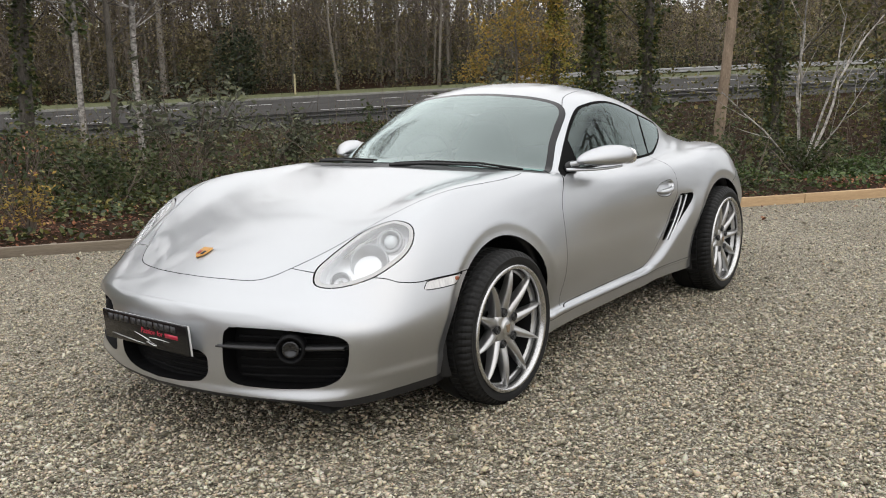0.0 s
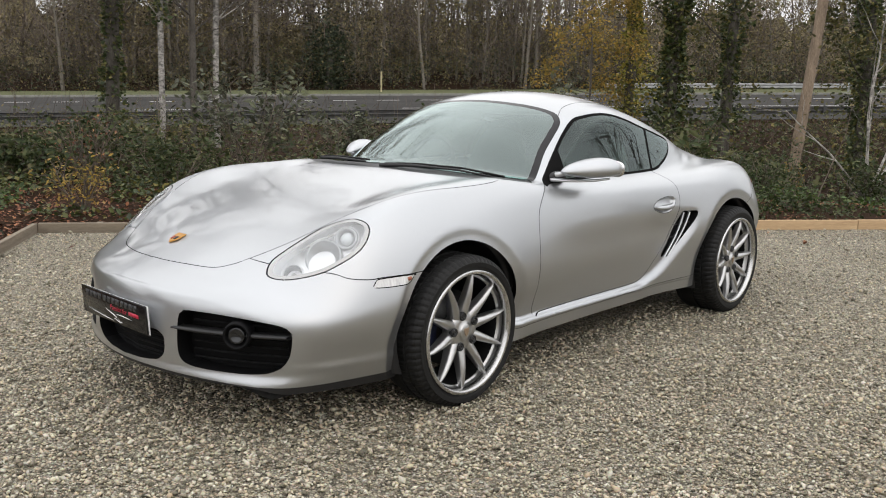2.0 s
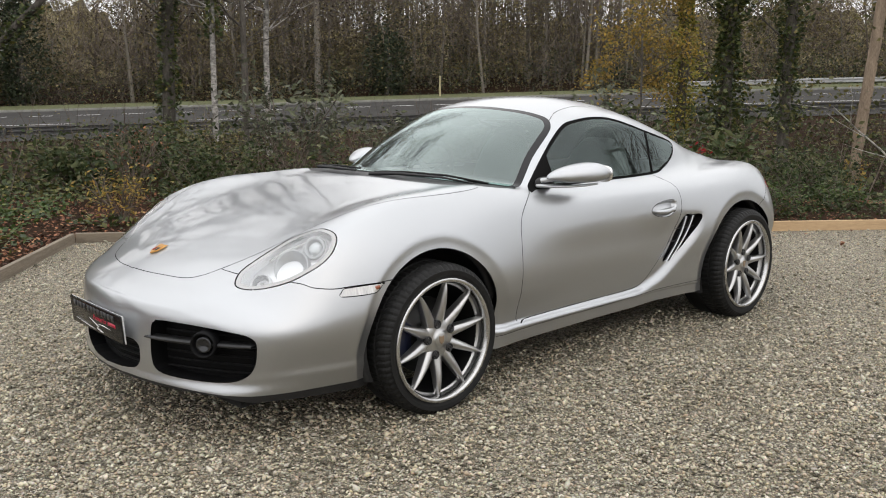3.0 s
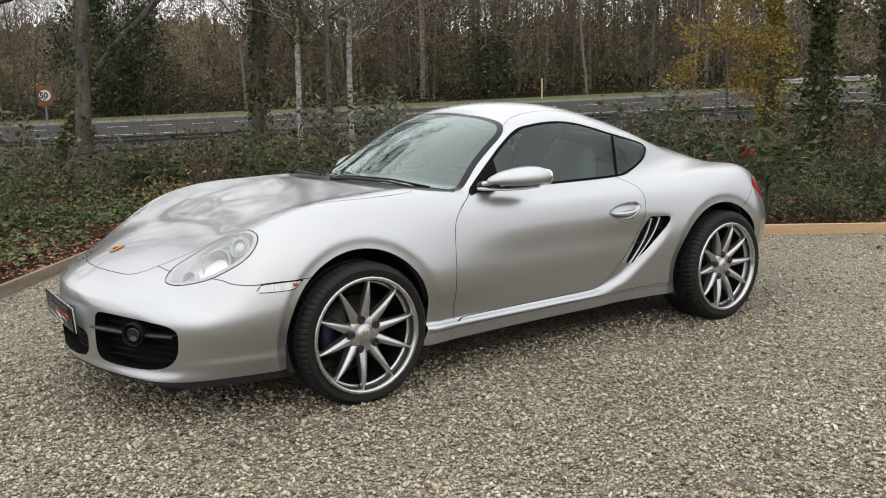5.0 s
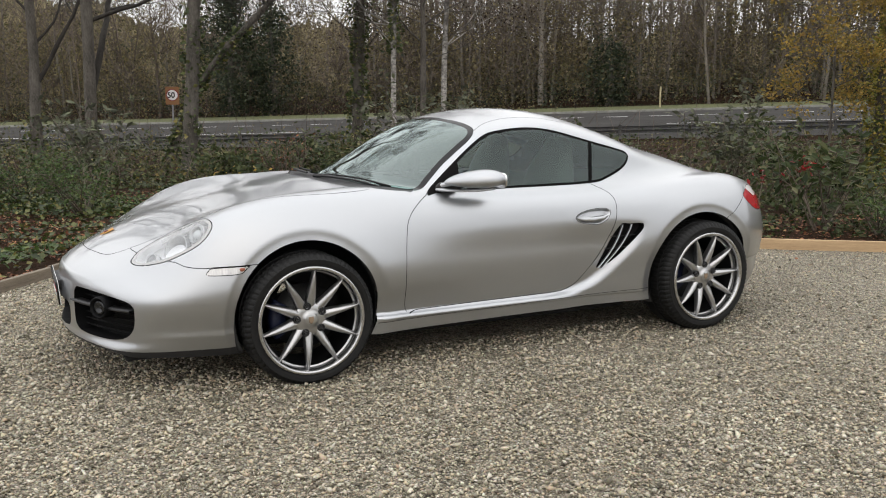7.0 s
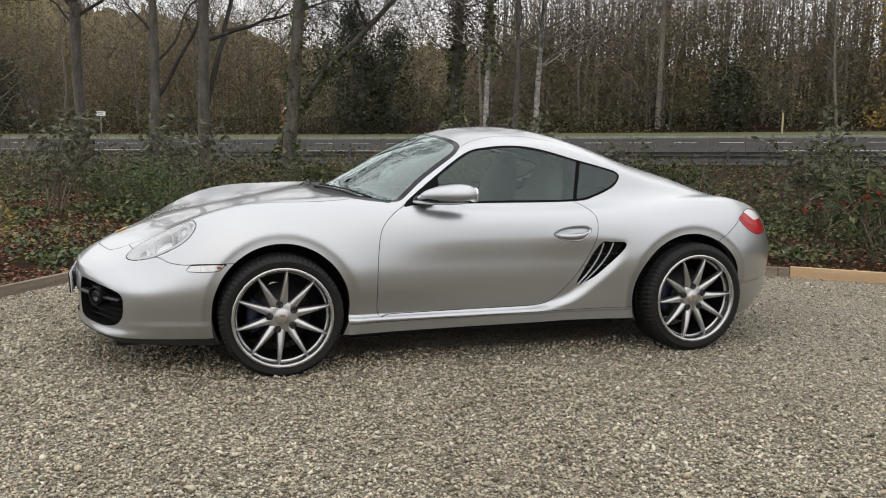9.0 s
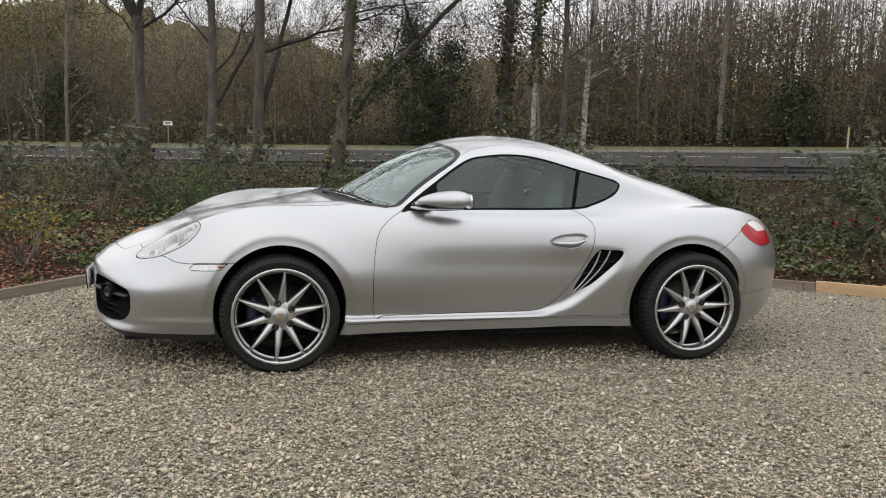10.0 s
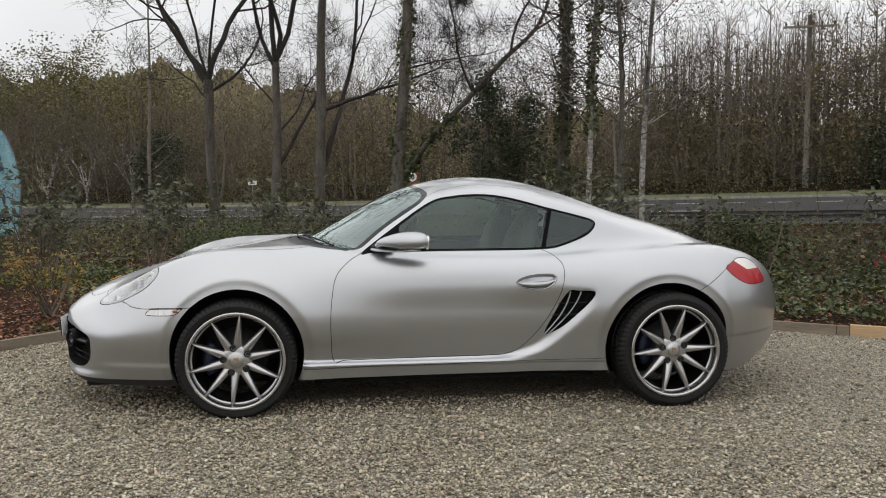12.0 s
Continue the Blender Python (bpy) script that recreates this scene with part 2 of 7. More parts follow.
asphalt = grainy("asphalt", (0.042, 0.040, 0.038), (0.075, 0.072, 0.069), 1.0, 0.6, 30.0, 0.3, depth=0.01, spec=0.03)
verge = grainy("verge_grass", (0.045, 0.052, 0.018), (0.115, 0.122, 0.042), 0.9, 1.2, 25.0, 0.6, depth=0.04)
paint = grainy("road_paint", (0.55, 0.55, 0.53), (0.78, 0.78, 0.76), 0.7, 3.0, 40.0, 0.1)


def strip(name, n0, n1, s0, s1, lift, mat, step=2.5, cols=2):
    ss, nn = np.arange(s0, s1 + 0.01, step), np.linspace(n0, n1, cols)
    A, B = np.meshgrid(ss, nn, indexing="ij")
    v = np.stack([0.8 * A + 0.6 * B, -0.6 * A + 0.8 * B, road_z(A, B) + lift], -1).reshape(-1, 3)
    i = np.arange(len(ss) - 1)[:, None] * cols + np.arange(cols - 1)[None]
    b = Buf()
    b.add(v, np.stack([i, i + cols, i + cols + 1, i + 1], -1).reshape(-1, 4))
    return b.ob(name, mat)


tagged(strip("road", 21.8, 37.6, -140, 110, 0.0, asphalt, cols=5), "dark grey asphalt main road", "road", kind="structure")
_v0 = np.arange(-140, 110.1, 2.5)
_g = Buf()
_g.add([tuple(sn(a, b, float(road_z(a, b)) + c)) for a in _v0 for b, c in ((19.6, -1.5), (20.9, -0.42), (21.82, -0.012))], [[3 * i + j, 3 * i + j + 3, 3 * i + j + 4, 3 * i + j + 1] for i in range(len(_v0) - 1) for j in range(2)])
tagged(_g.ob("road_shoulder", soil), "bare soil shoulder below the road's edge", "road shoulder", kind="structure")
tagged(strip("verge", 37.6, 41.5, -140, 110, 0.10, verge, cols=4), "short green grass verge along the road", "verge", kind="structure")


_ss = np.arange(-140, 110.1, 2.5)
_g = Buf()
_g.add([tuple(sn(a, b, float(road_z(a, 37.6)) + c)) for a in _ss for b, c in ((37.48, -0.02), (37.50, 0.075), (37.56, 0.10), (37.66, 0.098))], [[4 * i + j, 4 * i + j + 1, 4 * i + j + 5, 4 * i + j + 4] for i in range(len(_ss) - 1) for j in range(3)])
tagged(_g.ob("kerb", grainy("kerb_stone", (0.10, 0.10, 0.09), (0.22, 0.215, 0.19), 0.9, 3, 40, 0.3)), "low grey kerb along the grass verge", "kerb", kind="structure")


def marking(name, n0, n1, s0, s1):
    return tagged(strip(name, n0, n1, s0, s1, 0.012, paint, step=min(2.0, s1 - s0)), "worn white painted road line", "road marking", kind="structure")


for _a, _b in ((-70, -44), (-38, -22), (-17, -9.5), (-6.5, -3.6), (3.2, 30)):
    marking("edge_line", 28.3, 28.42, _a, _b)
for k in range(44):
    marking("lane_dash", 33.55, 33.70, -46.6 + 1.9 * k, -45.6 + 1.9 * k)

# sawn timber edging in board lengths, held by pegs
TIMBER_NEW = grainy("new_timber", (0.36, 0.235, 0.125), (0.58, 0.41, 0.235), 0.75, 5, 60, 0.25, depth=0.004, stretch=(0.25, 1, 4))
TIMBER_OLD = grainy("weathered_timber", (0.12, 0.098, 0.073), (0.27, 0.222, 0.165), 0.85, 5, 60, 0.35, depth=0.005, stretch=(0.25, 1, 4))
edging = tagged(new("timber_edging"), "sawn softwood boards edging the gravel yard", "edging", kind="structure")
_rs = np.random.RandomState(8)


def board(s0, n0, s1, n1, old):
    a, c = sn(s0, n0), sn(s1, n1)
    d = c - a
    ln = d.length - 0.006
    b = bmesh.new()
    box(b, 0, 0, 0, ln, 0.044, 0.16, 0.004)
    o = part("board", b, TIMBER_OLD if old else TIMBER_NEW, edging, "weathered grey board" if old else "", smooth=False)
    mid = (a + c) / 2
    o.matrix_basis = pose(mid.x, mid.y, (0.002 if old else 0.016) + _rs.uniform(-0.004, 0.004), _rs.uniform(-1, 1), 0, math.degrees(math.atan2(d.y, d.x)) + _rs.uniform(-0.3, 0.3))


_k = -3.3
while _k < 2.2:
    board(_k, 3.17, min(_k + 2.7, 2.2), 3.17, True)
    _k += 2.7
_k = 2.2
while _k < 30:
    board(_k, 3.17, _k + 2.4, 3.17, False)
    _k += 2.4
_k = 3.15
while _k > -12:
    board(-3.32, _k, -3.32, _k - 2.4, True)
    _k -= 2.4
for _k in np.arange(-2.8, 24, 1.35):
    b = bmesh.new()
    box(b, 0, 0, 0, 0.05, 0.05, 0.15, 0.005)
    o = part("peg", b, TIMBER_OLD, edging, smooth=False)
    q = sn(_k, 3.22)
    o.matrix_basis = pose(q.x, q.y, 0.01, 0, 0, -36.87)

# loose stones over the gravel
_rs = np.random.RandomState(5)
_q = np.stack([_rs.uniform(-4.6, 9.0, 1000000), _rs.uniform(-5.0, 4.6, 1000000)], 1)
_s, _nn, _e = _q @ U, _q @ N, _q @ np.array([0.647, 0.763]) + 4.71
_keep = (_s > -3.27) & (_nn < 3.12) & (_e > 1.0) & (_rs.uniform(0, 1, len(_q)) < 0.72 * np.clip(3.3 / _e, 0.3, 1.0) ** 2.2) & ~((np.abs(_q[:, 0]) < 1.5) & (np.abs(_q[:, 1]) < 0.5))
_q = _q[_keep][:108000]
_n1 = len(_q)
_sz = np.exp(_rs.normal(math.log(0.0073), 0.28, _n1))
# each stone: a long, flat, broken lump with six corners
_six = np.array([(1, 0, 0), (-1, 0, 0), (0, 1, 0), (0, -1, 0), (0, 0, 1), (0, 0, -1)], float)
_v = _six[None] * _rs.uniform(0.75, 1.2, (_n1, 6, 1)) + _rs.normal(0, 0.13, (_n1, 6, 3))
_v *= np.stack([_rs.uniform(1.0, 1.6, _n1), _rs.uniform(0.7, 1.05, _n1), _rs.uniform(0.42, 0.8, _n1)], 1)[:, None]
_tilt = _rs.normal(0, 0.42, (_n1, 2))
_az = _rs.uniform(0, 2 * np.pi, _n1)
_one, _nil = np.ones(_n1), np.zeros(_n1)
_rot = lambda c, d, k: np.stack([np.stack(r, -1) for r in k(c, d)], 1)
_Rz = _rot(np.cos(_az), np.sin(_az), lambda c, d: ((c, -d, _nil), (d, c, _nil), (_nil, _nil, _one)))
_Rx = _rot(np.cos(_tilt[:, 0]), np.sin(_tilt[:, 0]), lambda c, d: ((_one, _nil, _nil), (_nil, c, -d), (_nil, d, c)))
_Ry = _rot(np.cos(_tilt[:, 1]), np.sin(_tilt[:, 1]), lambda c, d: ((c, _nil, d), (_nil, _one, _nil), (-d, _nil, c)))
_v = np.einsum("nij,nkj->nki", _Rz @ _Rx @ _Ry, _v) * _sz[:, None, None]
_v += np.concatenate([_q, (_sz * _rs.uniform(0.0, 1.2, _n1))[:, None]], 1)[:, None]
_f = np.array([(0, 2, 4), (2, 1, 4), (1, 3, 4), (3, 0, 4), (2, 0, 5), (1, 2, 5), (3, 1, 5), (0, 3, 5)])
_g = Buf()
_g.add(_v.reshape(-1, 3), (np.arange(_n1)[:, None, None] * 6 + _f[None]).reshape(-1, 3))
tagged(_g.ob("gravel", stone_shader("gravel_stones", 0.0, 1.51)), "loose grey, buff and brown angular gravel stones", "gravel", kind="stuff")

# ---- the car: body surface ----
def silver_paint():
    m, n, l, b = _mat("silver_paint")
    fl = n.new("ShaderNodeTexVoronoi")
    fl.inputs["Scale"].default_value = 900.0
    tc = n.new("ShaderNodeTexCoord")
    l.new(tc.outputs["Object"], fl.inputs["Vector"])
    ramp = _ramp_of(n, [(0.0, (0.432, 0.444, 0.459)), (1.0, (0.484, 0.496, 0.513))])
    l.new(fl.outputs["Color"], ramp.inputs[0])
    dirt = _noise(n, l, 2.5, 5)
    mr = n.new("ShaderNodeMapRange")
    mr.inputs["To Min"].default_value, mr.inputs["To Max"].default_value = 0.35, 0.41
    l.new(dirt.outputs["Fac"], mr.inputs["Value"])
    l.new(mr.outputs["Result"], b.inputs["Roughness"])
    l.new(ramp.outputs["Color"], b.inputs["Base Color"])
    b.inputs["Metallic"].default_value = 0.95
    b.inputs["Coat Weight"].default_value = 0.9
    b.inputs["Coat Roughness"].default_value = 0.045
    return m


PAINT = silver_paint()
RUBBER = grainy("tyre_rubber", (0.004, 0.004, 0.004), (0.010, 0.010, 0.0097), 0.65, 20, 120, 0.3, depth=0.003, spec=0.3)
BLACK = plain("black_plastic", (0.012, 0.012, 0.013), 0.5)
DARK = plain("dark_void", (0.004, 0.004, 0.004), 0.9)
RIM_LIP = plain("polished_rim", (0.50, 0.50, 0.495), 0.22, 0.95, coat=0.3)
RIM = plain("rim_silver", (0.46, 0.458, 0.455), 0.30, 0.92, coat=0.5)
CHROME = plain("bright_metal", (0.75, 0.75, 0.75), 0.12, 1.0)

NOSE, TAIL = -2.222, 2.15
NX = 300
_t = np.linspace(0, 1, NX)
XS = NOSE + (TAIL - NOSE) * (0.55 * _t + 0.45 * 0.5 * (1 - np.cos(np.pi * _t)))
# design lines along the car: centre top, under edge, widest line, crest, valley
z_top = spl(XS, [(NOSE, 0.535), (-2.2, 0.558), (-2.15, 0.59), (-2.08, 0.63), (-2.0, 0.668), (-1.8, 0.742), (-1.6, 0.797), (-1.2, 0.872), (-0.85, 0.92), (-0.5, 0.93), (1.2, 0.93), (1.5, 0.93), (1.8, 0.86), (2.0, 0.79), (2.1, 0.70), (TAIL, 0.62)])
z_bot = spl(XS, [(NOSE, 0.205), (-2.2, 0.185), (-2.12, 0.175), (-1.9, 0.165), (-1.5, 0.16), (-0.8, 0.19), (0.8, 0.2), (1.5, 0.16), (1.75, 0.17), (1.95, 0.24), (2.1, 0.34), (TAIL, 0.40)])
w_max = spl(XS, [(NOSE, 0.645), (-2.205, 0.682), (-2.17, 0.715), (-2.12, 0.742), (-2.05, 0.766), (-1.93, 0.795), (-1.8, 0.815), (-1.65, 0.830), (-1.5, 0.845), (-1.2, 0.865), (-0.9, 0.852), (-0.6, 0.835), (0, 0.828), (0.5, 0.838), (0.8, 0.87), (1.2, 0.90), (1.5, 0.885), (1.7, 0.845), (1.9, 0.76), (2.05, 0.62), (2.12, 0.48), (TAIL, 0.36)])
z_max = spl(XS, [(NOSE, 0.44), (-2.0, 0.46), (-1.67, 0.50), (-1.2, 0.55), (0, 0.56), (1.2, 0.58), (1.8, 0.58), (TAIL, 0.52)])
w_crest = spl(XS, [(NOSE, 0.46), (-2.2, 0.51), (-2.1, 0.575), (-2.0, 0.625), (-1.9, 0.66), (-1.75, 0.682), (-1.6, 0.69), (-1.2, 0.695), (-0.8, 0.715), (-0.5, 0.755), (0, 0.775), (0.5, 0.78), (0.9, 0.80), (1.2, 0.79), (1.5, 0.75), (1.8, 0.66), (2.0, 0.54), (2.1, 0.40), (TAIL, 0.28)])
z_crest = spl(XS, [(NOSE, 0.505), (-2.2, 0.518), (-2.1, 0.558), (-2.0, 0.610), (-1.9, 0.675), (-1.75, 0.770), (-1.6, 0.828), (-1.2, 0.888), (-0.8, 0.884), (-0.5, 0.838), (0, 0.82), (0.5, 0.815), (0.9, 0.83), (1.2, 0.86), (1.5, 0.865), (1.8, 0.83), (2.0, 0.75), (2.1, 0.67), (TAIL, 0.61)])
w_val = w_crest * spl(XS, [(NOSE, 0.55), (-1.6, 0.62), (-0.8, 0.72), (1.0, 0.75), (1.5, 0.6), (TAIL, 0.55)])
z_val = spl(XS, [(NOSE, 0.526), (-2.2, 0.546), (-2.1, 0.592), (-2.0, 0.642), (-1.8, 0.732), (-1.6, 0.795), (-1.2, 0.866), (-0.8, 0.905), (-0.5, 0.89), (0, 0.88), (1.0, 0.89), (1.3, 0.90), (1.5, 0.90), (1.8, 0.85), (2.0, 0.78), (2.1, 0.69), (TAIL, 0.615)])
w_low = w_max - spl(XS, [(NOSE, 0.02), (-2.1, 0.03), (-1.6, 0.035), (-0.7, 0.022), (0.6, 0.025), (1.6, 0.05), (TAIL, 0.02)])
z_low = z_bot + 0.45 * (z_max - z_bot)
w_bot = w_max - spl(XS, [(NOSE, 0.06), (-2.1, 0.08), (-1.6, 0.09), (-0.8, 0.05), (0.7, 0.05), (1.6, 0.12), (TAIL, 0.04)])
# greenhouse: centre line, and the pillar ridge beside it
g_top = spl(XS, [(-0.90, 0.86), (-0.78, 0.945), (-0.64, 1.025), (-0.47, 1.125), (-0.29, 1.21), (-0.18, 1.252), (0, 1.287), (0.18, 1.30), (0.37, 1.288), (0.52, 1.262), (0.74, 1.20), (0.97, 1.12), (1.2, 1.05), (1.4, 0.985), (1.6, 0.905), (1.75, 0.80)])
g_w = spl(XS, [(-0.9, 0.73), (-0.53, 0.705), (-0.34, 0.64), (-0.22, 0.60), (0, 0.575), (0.3, 0.57), (0.6, 0.575), (0.82, 0.58), (1.0, 0.56), (1.3, 0.49), (1.6, 0.42)])
g_z = spl(XS, [(-0.9, 0.64), (-0.62, 0.80), (-0.53, 0.865), (-0.34, 1.02), (-0.22, 1.115), (-0.1, 1.17), (0.1, 1.205), (0.3, 1.195), (0.55, 1.145), (0.8, 1.07), (1.0, 1.0), (1.3, 0.92), (1.6, 0.82), (1.75, 0.70)])
ZC = 0.55


def gauss(a, sigma, axis, mirror_end=False):
    r = int(3 * sigma) + 1
    k = np.exp(-0.5 * (np.arange(-r, r + 1) / sigma) ** 2)
    k /= k.sum()
    pad = [(0, 0)] * a.ndim
    pad[axis] = (r, r)
    p = np.pad(a, pad, mode="reflect", reflect_type="odd")
    return np.apply_along_axis(lambda q: np.convolve(q, k, "valid"), axis, p)


def section(i):
    keys = np.array([(w_bot[i], z_bot[i]), (w_low[i], z_low[i]), (w_max[i], z_max[i]), (w_crest[i], z_crest[i]), (w_val[i], z_val[i]), (0.0, z_top[i])])
    ext = np.vstack([keys[0] * 2 - keys[1], keys, (-keys[-2][0], keys[-2][1])])
    out = []
    for j, cnt in zip(range(5), (14, 24, 30, 22, 40)):
        p0, p1, p2, p3 = ext[j:j + 4]
        d = [max(np.linalg.norm(b - a), 1e-4) ** 0.5 for a, b in ((p0, p1), (p1, p2), (p2, p3))]
        t = np.linspace(0, 1, cnt, endpoint=False)[:, None]
        m1 = ((p1 - p0) / d[0] - (p2 - p0) / (d[0] + d[1]) + (p2 - p1) / d[1]) * d[1]
        m2 = ((p2 - p1) / d[1] - (p3 - p1) / (d[1] + d[2]) + (p3 - p2) / d[2]) * d[1]
        out.append((2 * t**3 - 3 * t**2 + 1) * p1 + (t**3 - 2 * t**2 + t) * m1 + (-2 * t**3 + 3 * t**2) * p2 + (t**3 - t**2) * m2)
    out.append(keys[-1][None])
    return np.vstack(out)


SEC = np.stack([section(i) for i in range(NX)])  # stations x points x (w, z)
NV = SEC.shape[1]
for i in range(NX):
    if not (-0.92 < XS[i] < 1.78):
        continue
    # greenhouse outline as radius over angle
    a = np.linspace(0, 1, 60)
    crown_w = g_w[i] * (1 - a)
    crown_z = g_z[i] + max(g_top[i] - g_z[i], 0.0) * (1 - (1 - a) ** 2.3)
    side_z = np.linspace(0.62, g_z[i], 30)[:-1]
    side_w = g_w[i] + (g_z[i] - side_z) * 0.42
    pw, pz = np.r_[side_w, crown_w], np.r_[side_z, crown_z] - ZC
    ang, rad = np.arctan2(pz, pw), np.hypot(pw, pz)
    grid = np.linspace(0.05, np.pi / 2, 160)
    o = np.argsort(ang)
    rg = np.interp(grid, ang[o], rad[o])
    rg = gauss(np.r_[rg, rg[::-1]], 2.2, 0)[:160]
    w, z = SEC[i, :, 0], SEC[i, :, 1] - ZC
    th, r = np.arctan2(z, w), np.hypot(w, z)
    g = np.interp(th, grid, rg)
    k = spl(np.array([XS[i]]), [(-0.9, 0.02), (-0.4, 0.02), (0.5, 0.03), (0.9, 0.10), (1.3, 0.15), (1.6, 0.07), (1.78, 0.004)])[0]
    h = np.clip(0.5 + 0.5 * (g - r) / k, 0, 1)
    rn = np.where(th > 0.25, r * (1 - h) + g * h + k * h * (1 - h), r)
    SEC[i, :, 0], SEC[i, :, 1] = rn * np.cos(th), rn * np.sin(th) + ZC
SEC[:, -1, 0] = 0
SEC = gauss(SEC, 2.0, 0)
_m = np.concatenate([SEC, SEC[:, -2:-12:-1] * np.array([-1, 1])], 1)
SEC = gauss(_m, 1.6, 1)[:, :NV]
SEC[:, -1, 0] = 0
# long, even surfaces over the bonnet and along the doors and roof
_bw = np.interp(XS, [-2.12, -1.92, -1.10, -0.98], [0, 1, 1, 0])
_dw = np.interp(XS, [-0.50, -0.25, 0.75, 1.05], [0, 1, 1, 0])
SEC = SEC + _bw[:, None, None] * (gauss(SEC, 9.0, 0) - SEC) + _dw[:, None, None] * (gauss(SEC, 5.0, 0) - SEC)
_m = np.concatenate([SEC, SEC[:, -2:-26:-1] * np.array([-1, 1])], 1)
_vw = np.interp(np.arange(NV), [68, 84], [0, 1])
SEC = SEC + (_bw[:, None] * _vw[None])[..., None] * (gauss(_m, 5.0, 1)[:, :NV] - SEC)
SEC[:, -1, 0] = 0
# nose and tail are swept back towards the sides
# blunt nose and tail: rows that close towards the middle
def closing(row, x_shift):
    k = np.sqrt(np.linspace(0.0, 1.0, 25))[:-1]
    u = (row[:, 1] - row[0, 1]) / (row[-1, 1] - row[0, 1])
    bow = (1 - np.abs(2 * u - 1) ** 3) ** 0.5
    return [np.stack([row[:, 0] * q, row[:, 1]], 1) for q in k], [x_shift * (1 - q * q) * bow for q in k]


_f, _fx = closing(SEC[0], -0.03)
_r, _rx = closing(SEC[-1], 0.02)
SEC = np.concatenate([np.stack(_f), SEC, np.stack(_r[::-1])])
XS2 = np.concatenate([XS[0] + np.array(_fx), np.repeat(XS[:, None], NV, 1), XS[-1] + np.array(_rx[::-1])])
sweep = spl(XS2, [(NOSE, 0.30), (-1.7, 0.12), (-1.2, 0.0), (1.4, 0.0), (1.8, -0.12), (TAIL, -0.25)])
BX = XS2 + sweep * (SEC[:, :, 0] / 0.8) ** 2
BODY = np.stack([BX, -SEC[:, :, 0], SEC[:, :, 1]], -1)
# round the nose over, and carry the lower lip forward
_sm = gauss(BODY, 2.0, 0)
_wt = np.clip((46 - np.arange(len(BODY))) / 20.0, 0, 1)[:, None, None] * np.clip(np.arange(len(BODY)) / 3.0, 0, 1)[:, None, None]
BODY = BODY * (1 - _wt) + _sm * _wt
BODY[:, -1, 1] = 0
_k = np.clip((0.255 - BODY[:, :, 2]) / 0.05, 0, 1)
_k = _k * _k * (3 - 2 * _k) * np.clip((-1.78 - BODY[:, :, 0]) / 0.2, 0, 1)
BODY[:, :, 0] -= 0.012 * _k
BODY[:, :, 1] -= 0.010 * _k * np.clip(-BODY[:, :, 1] / 0.6, 0, 1)


FRONT, REAR = -1.2075, 1.2075
ARCH = [(-1.205, 0.332, 0.352), (1.185, 0.335, 0.362)]


def loop(pts, per=6, closed=True):
    """A smooth outline through the corners given."""
    p = np.asarray(pts, float)
    n = len(p)
    out = []
    for i in range(n if closed else n - 1):
        a, b, c, d = (p[(i + k) % n] if closed else p[min(max(i + k, 0), n - 1)] for k in (-1, 0, 1, 2))
        t = np.linspace(0, 1, per, endpoint=False)[:, None]
        out.append(0.5 * (2 * b + (c - a) * t + (2 * a - 5 * b + 4 * c - d) * t * t + (3 * b - a - 3 * c + d) * t**3))
    return np.vstack(out + ([] if closed else [p[-1:]]))


def sd(P, poly, margin=0.3):
    """Signed distance of plane points to a closed outline, below zero inside."""
    out = np.full(len(P), 1.0)
    lo, hi = poly.min(0) - margin, poly.max(0) + margin
    ix = np.where(((P > lo) & (P < hi)).all(1))[0]
    if not len(ix):
        return out
    q, a, b = P[ix][:, None], poly[None], np.roll(poly, -1, 0)[None]
    ab, aq = b - a, q - a
    t = np.clip((aq * ab).sum(-1) / np.maximum((ab * ab).sum(-1), 1e-12), 0, 1)
    d = np.sqrt(((aq - t[..., None] * ab) ** 2).sum(-1)).min(1)
    up = ((a[..., 1] <= q[..., 1]) != (b[..., 1] <= q[..., 1]))
    xc = a[..., 0] + (q[..., 1] - a[..., 1]) / np.where(np.abs(ab[..., 1]) < 1e-9, 1e-9, ab[..., 1]) * ab[..., 0]
    inside = (up & (q[..., 0] < xc)).sum(1) % 2 == 1
    out[ix] = np.where(inside, -d, d)
    return out


def ease(x, a, b):
    t = np.clip((x - a) / (b - a), 0, 1)
    return t * t * (3 - 2 * t)


XZ, XY, YZ = (lambda c: c[:, [0, 2]]), (lambda c: c[:, [0, 1]]), (lambda c: c[:, [1, 2]])
LAMPQ = lambda c: np.stack([c[:, 0], 0.8 * c[:, 2] + 0.6 * c[:, 1]], 1)

LAMP = loop([(-1.949, 0.188), (-1.916, 0.219), (-1.870, 0.238), (-1.812, 0.256), (-1.715, 0.279), (-1.649, 0.268), (-1.628, 0.237), (-1.621, 0.193), (-1.647, 0.147), (-1.692, 0.113), (-1.752, 0.095), (-1.822, 0.087), (-1.888, 0.099), (-1.938, 0.123), (-1.961, 0.157)])
BONNET = loop([(-2.121, 0.12), (-2.121, 0.0), (-2.109, -0.12), (-2.072, -0.25), (-2.04, -0.32), (-1.993, -0.368), (-1.957, -0.392), (-1.871, -0.448), (-1.79, -0.493), (-1.70, -0.533), (-1.556, -0.602), (-1.43, -0.647), (-1.31, -0.676), (-1.16, -0.694), (-0.99, -0.698), (-0.86, -0.688), (-0.84, -0.66), (-0.90, -0.50), (-0.94, -0.28), (-0.955, 0.0), (-0.955, 0.12)])
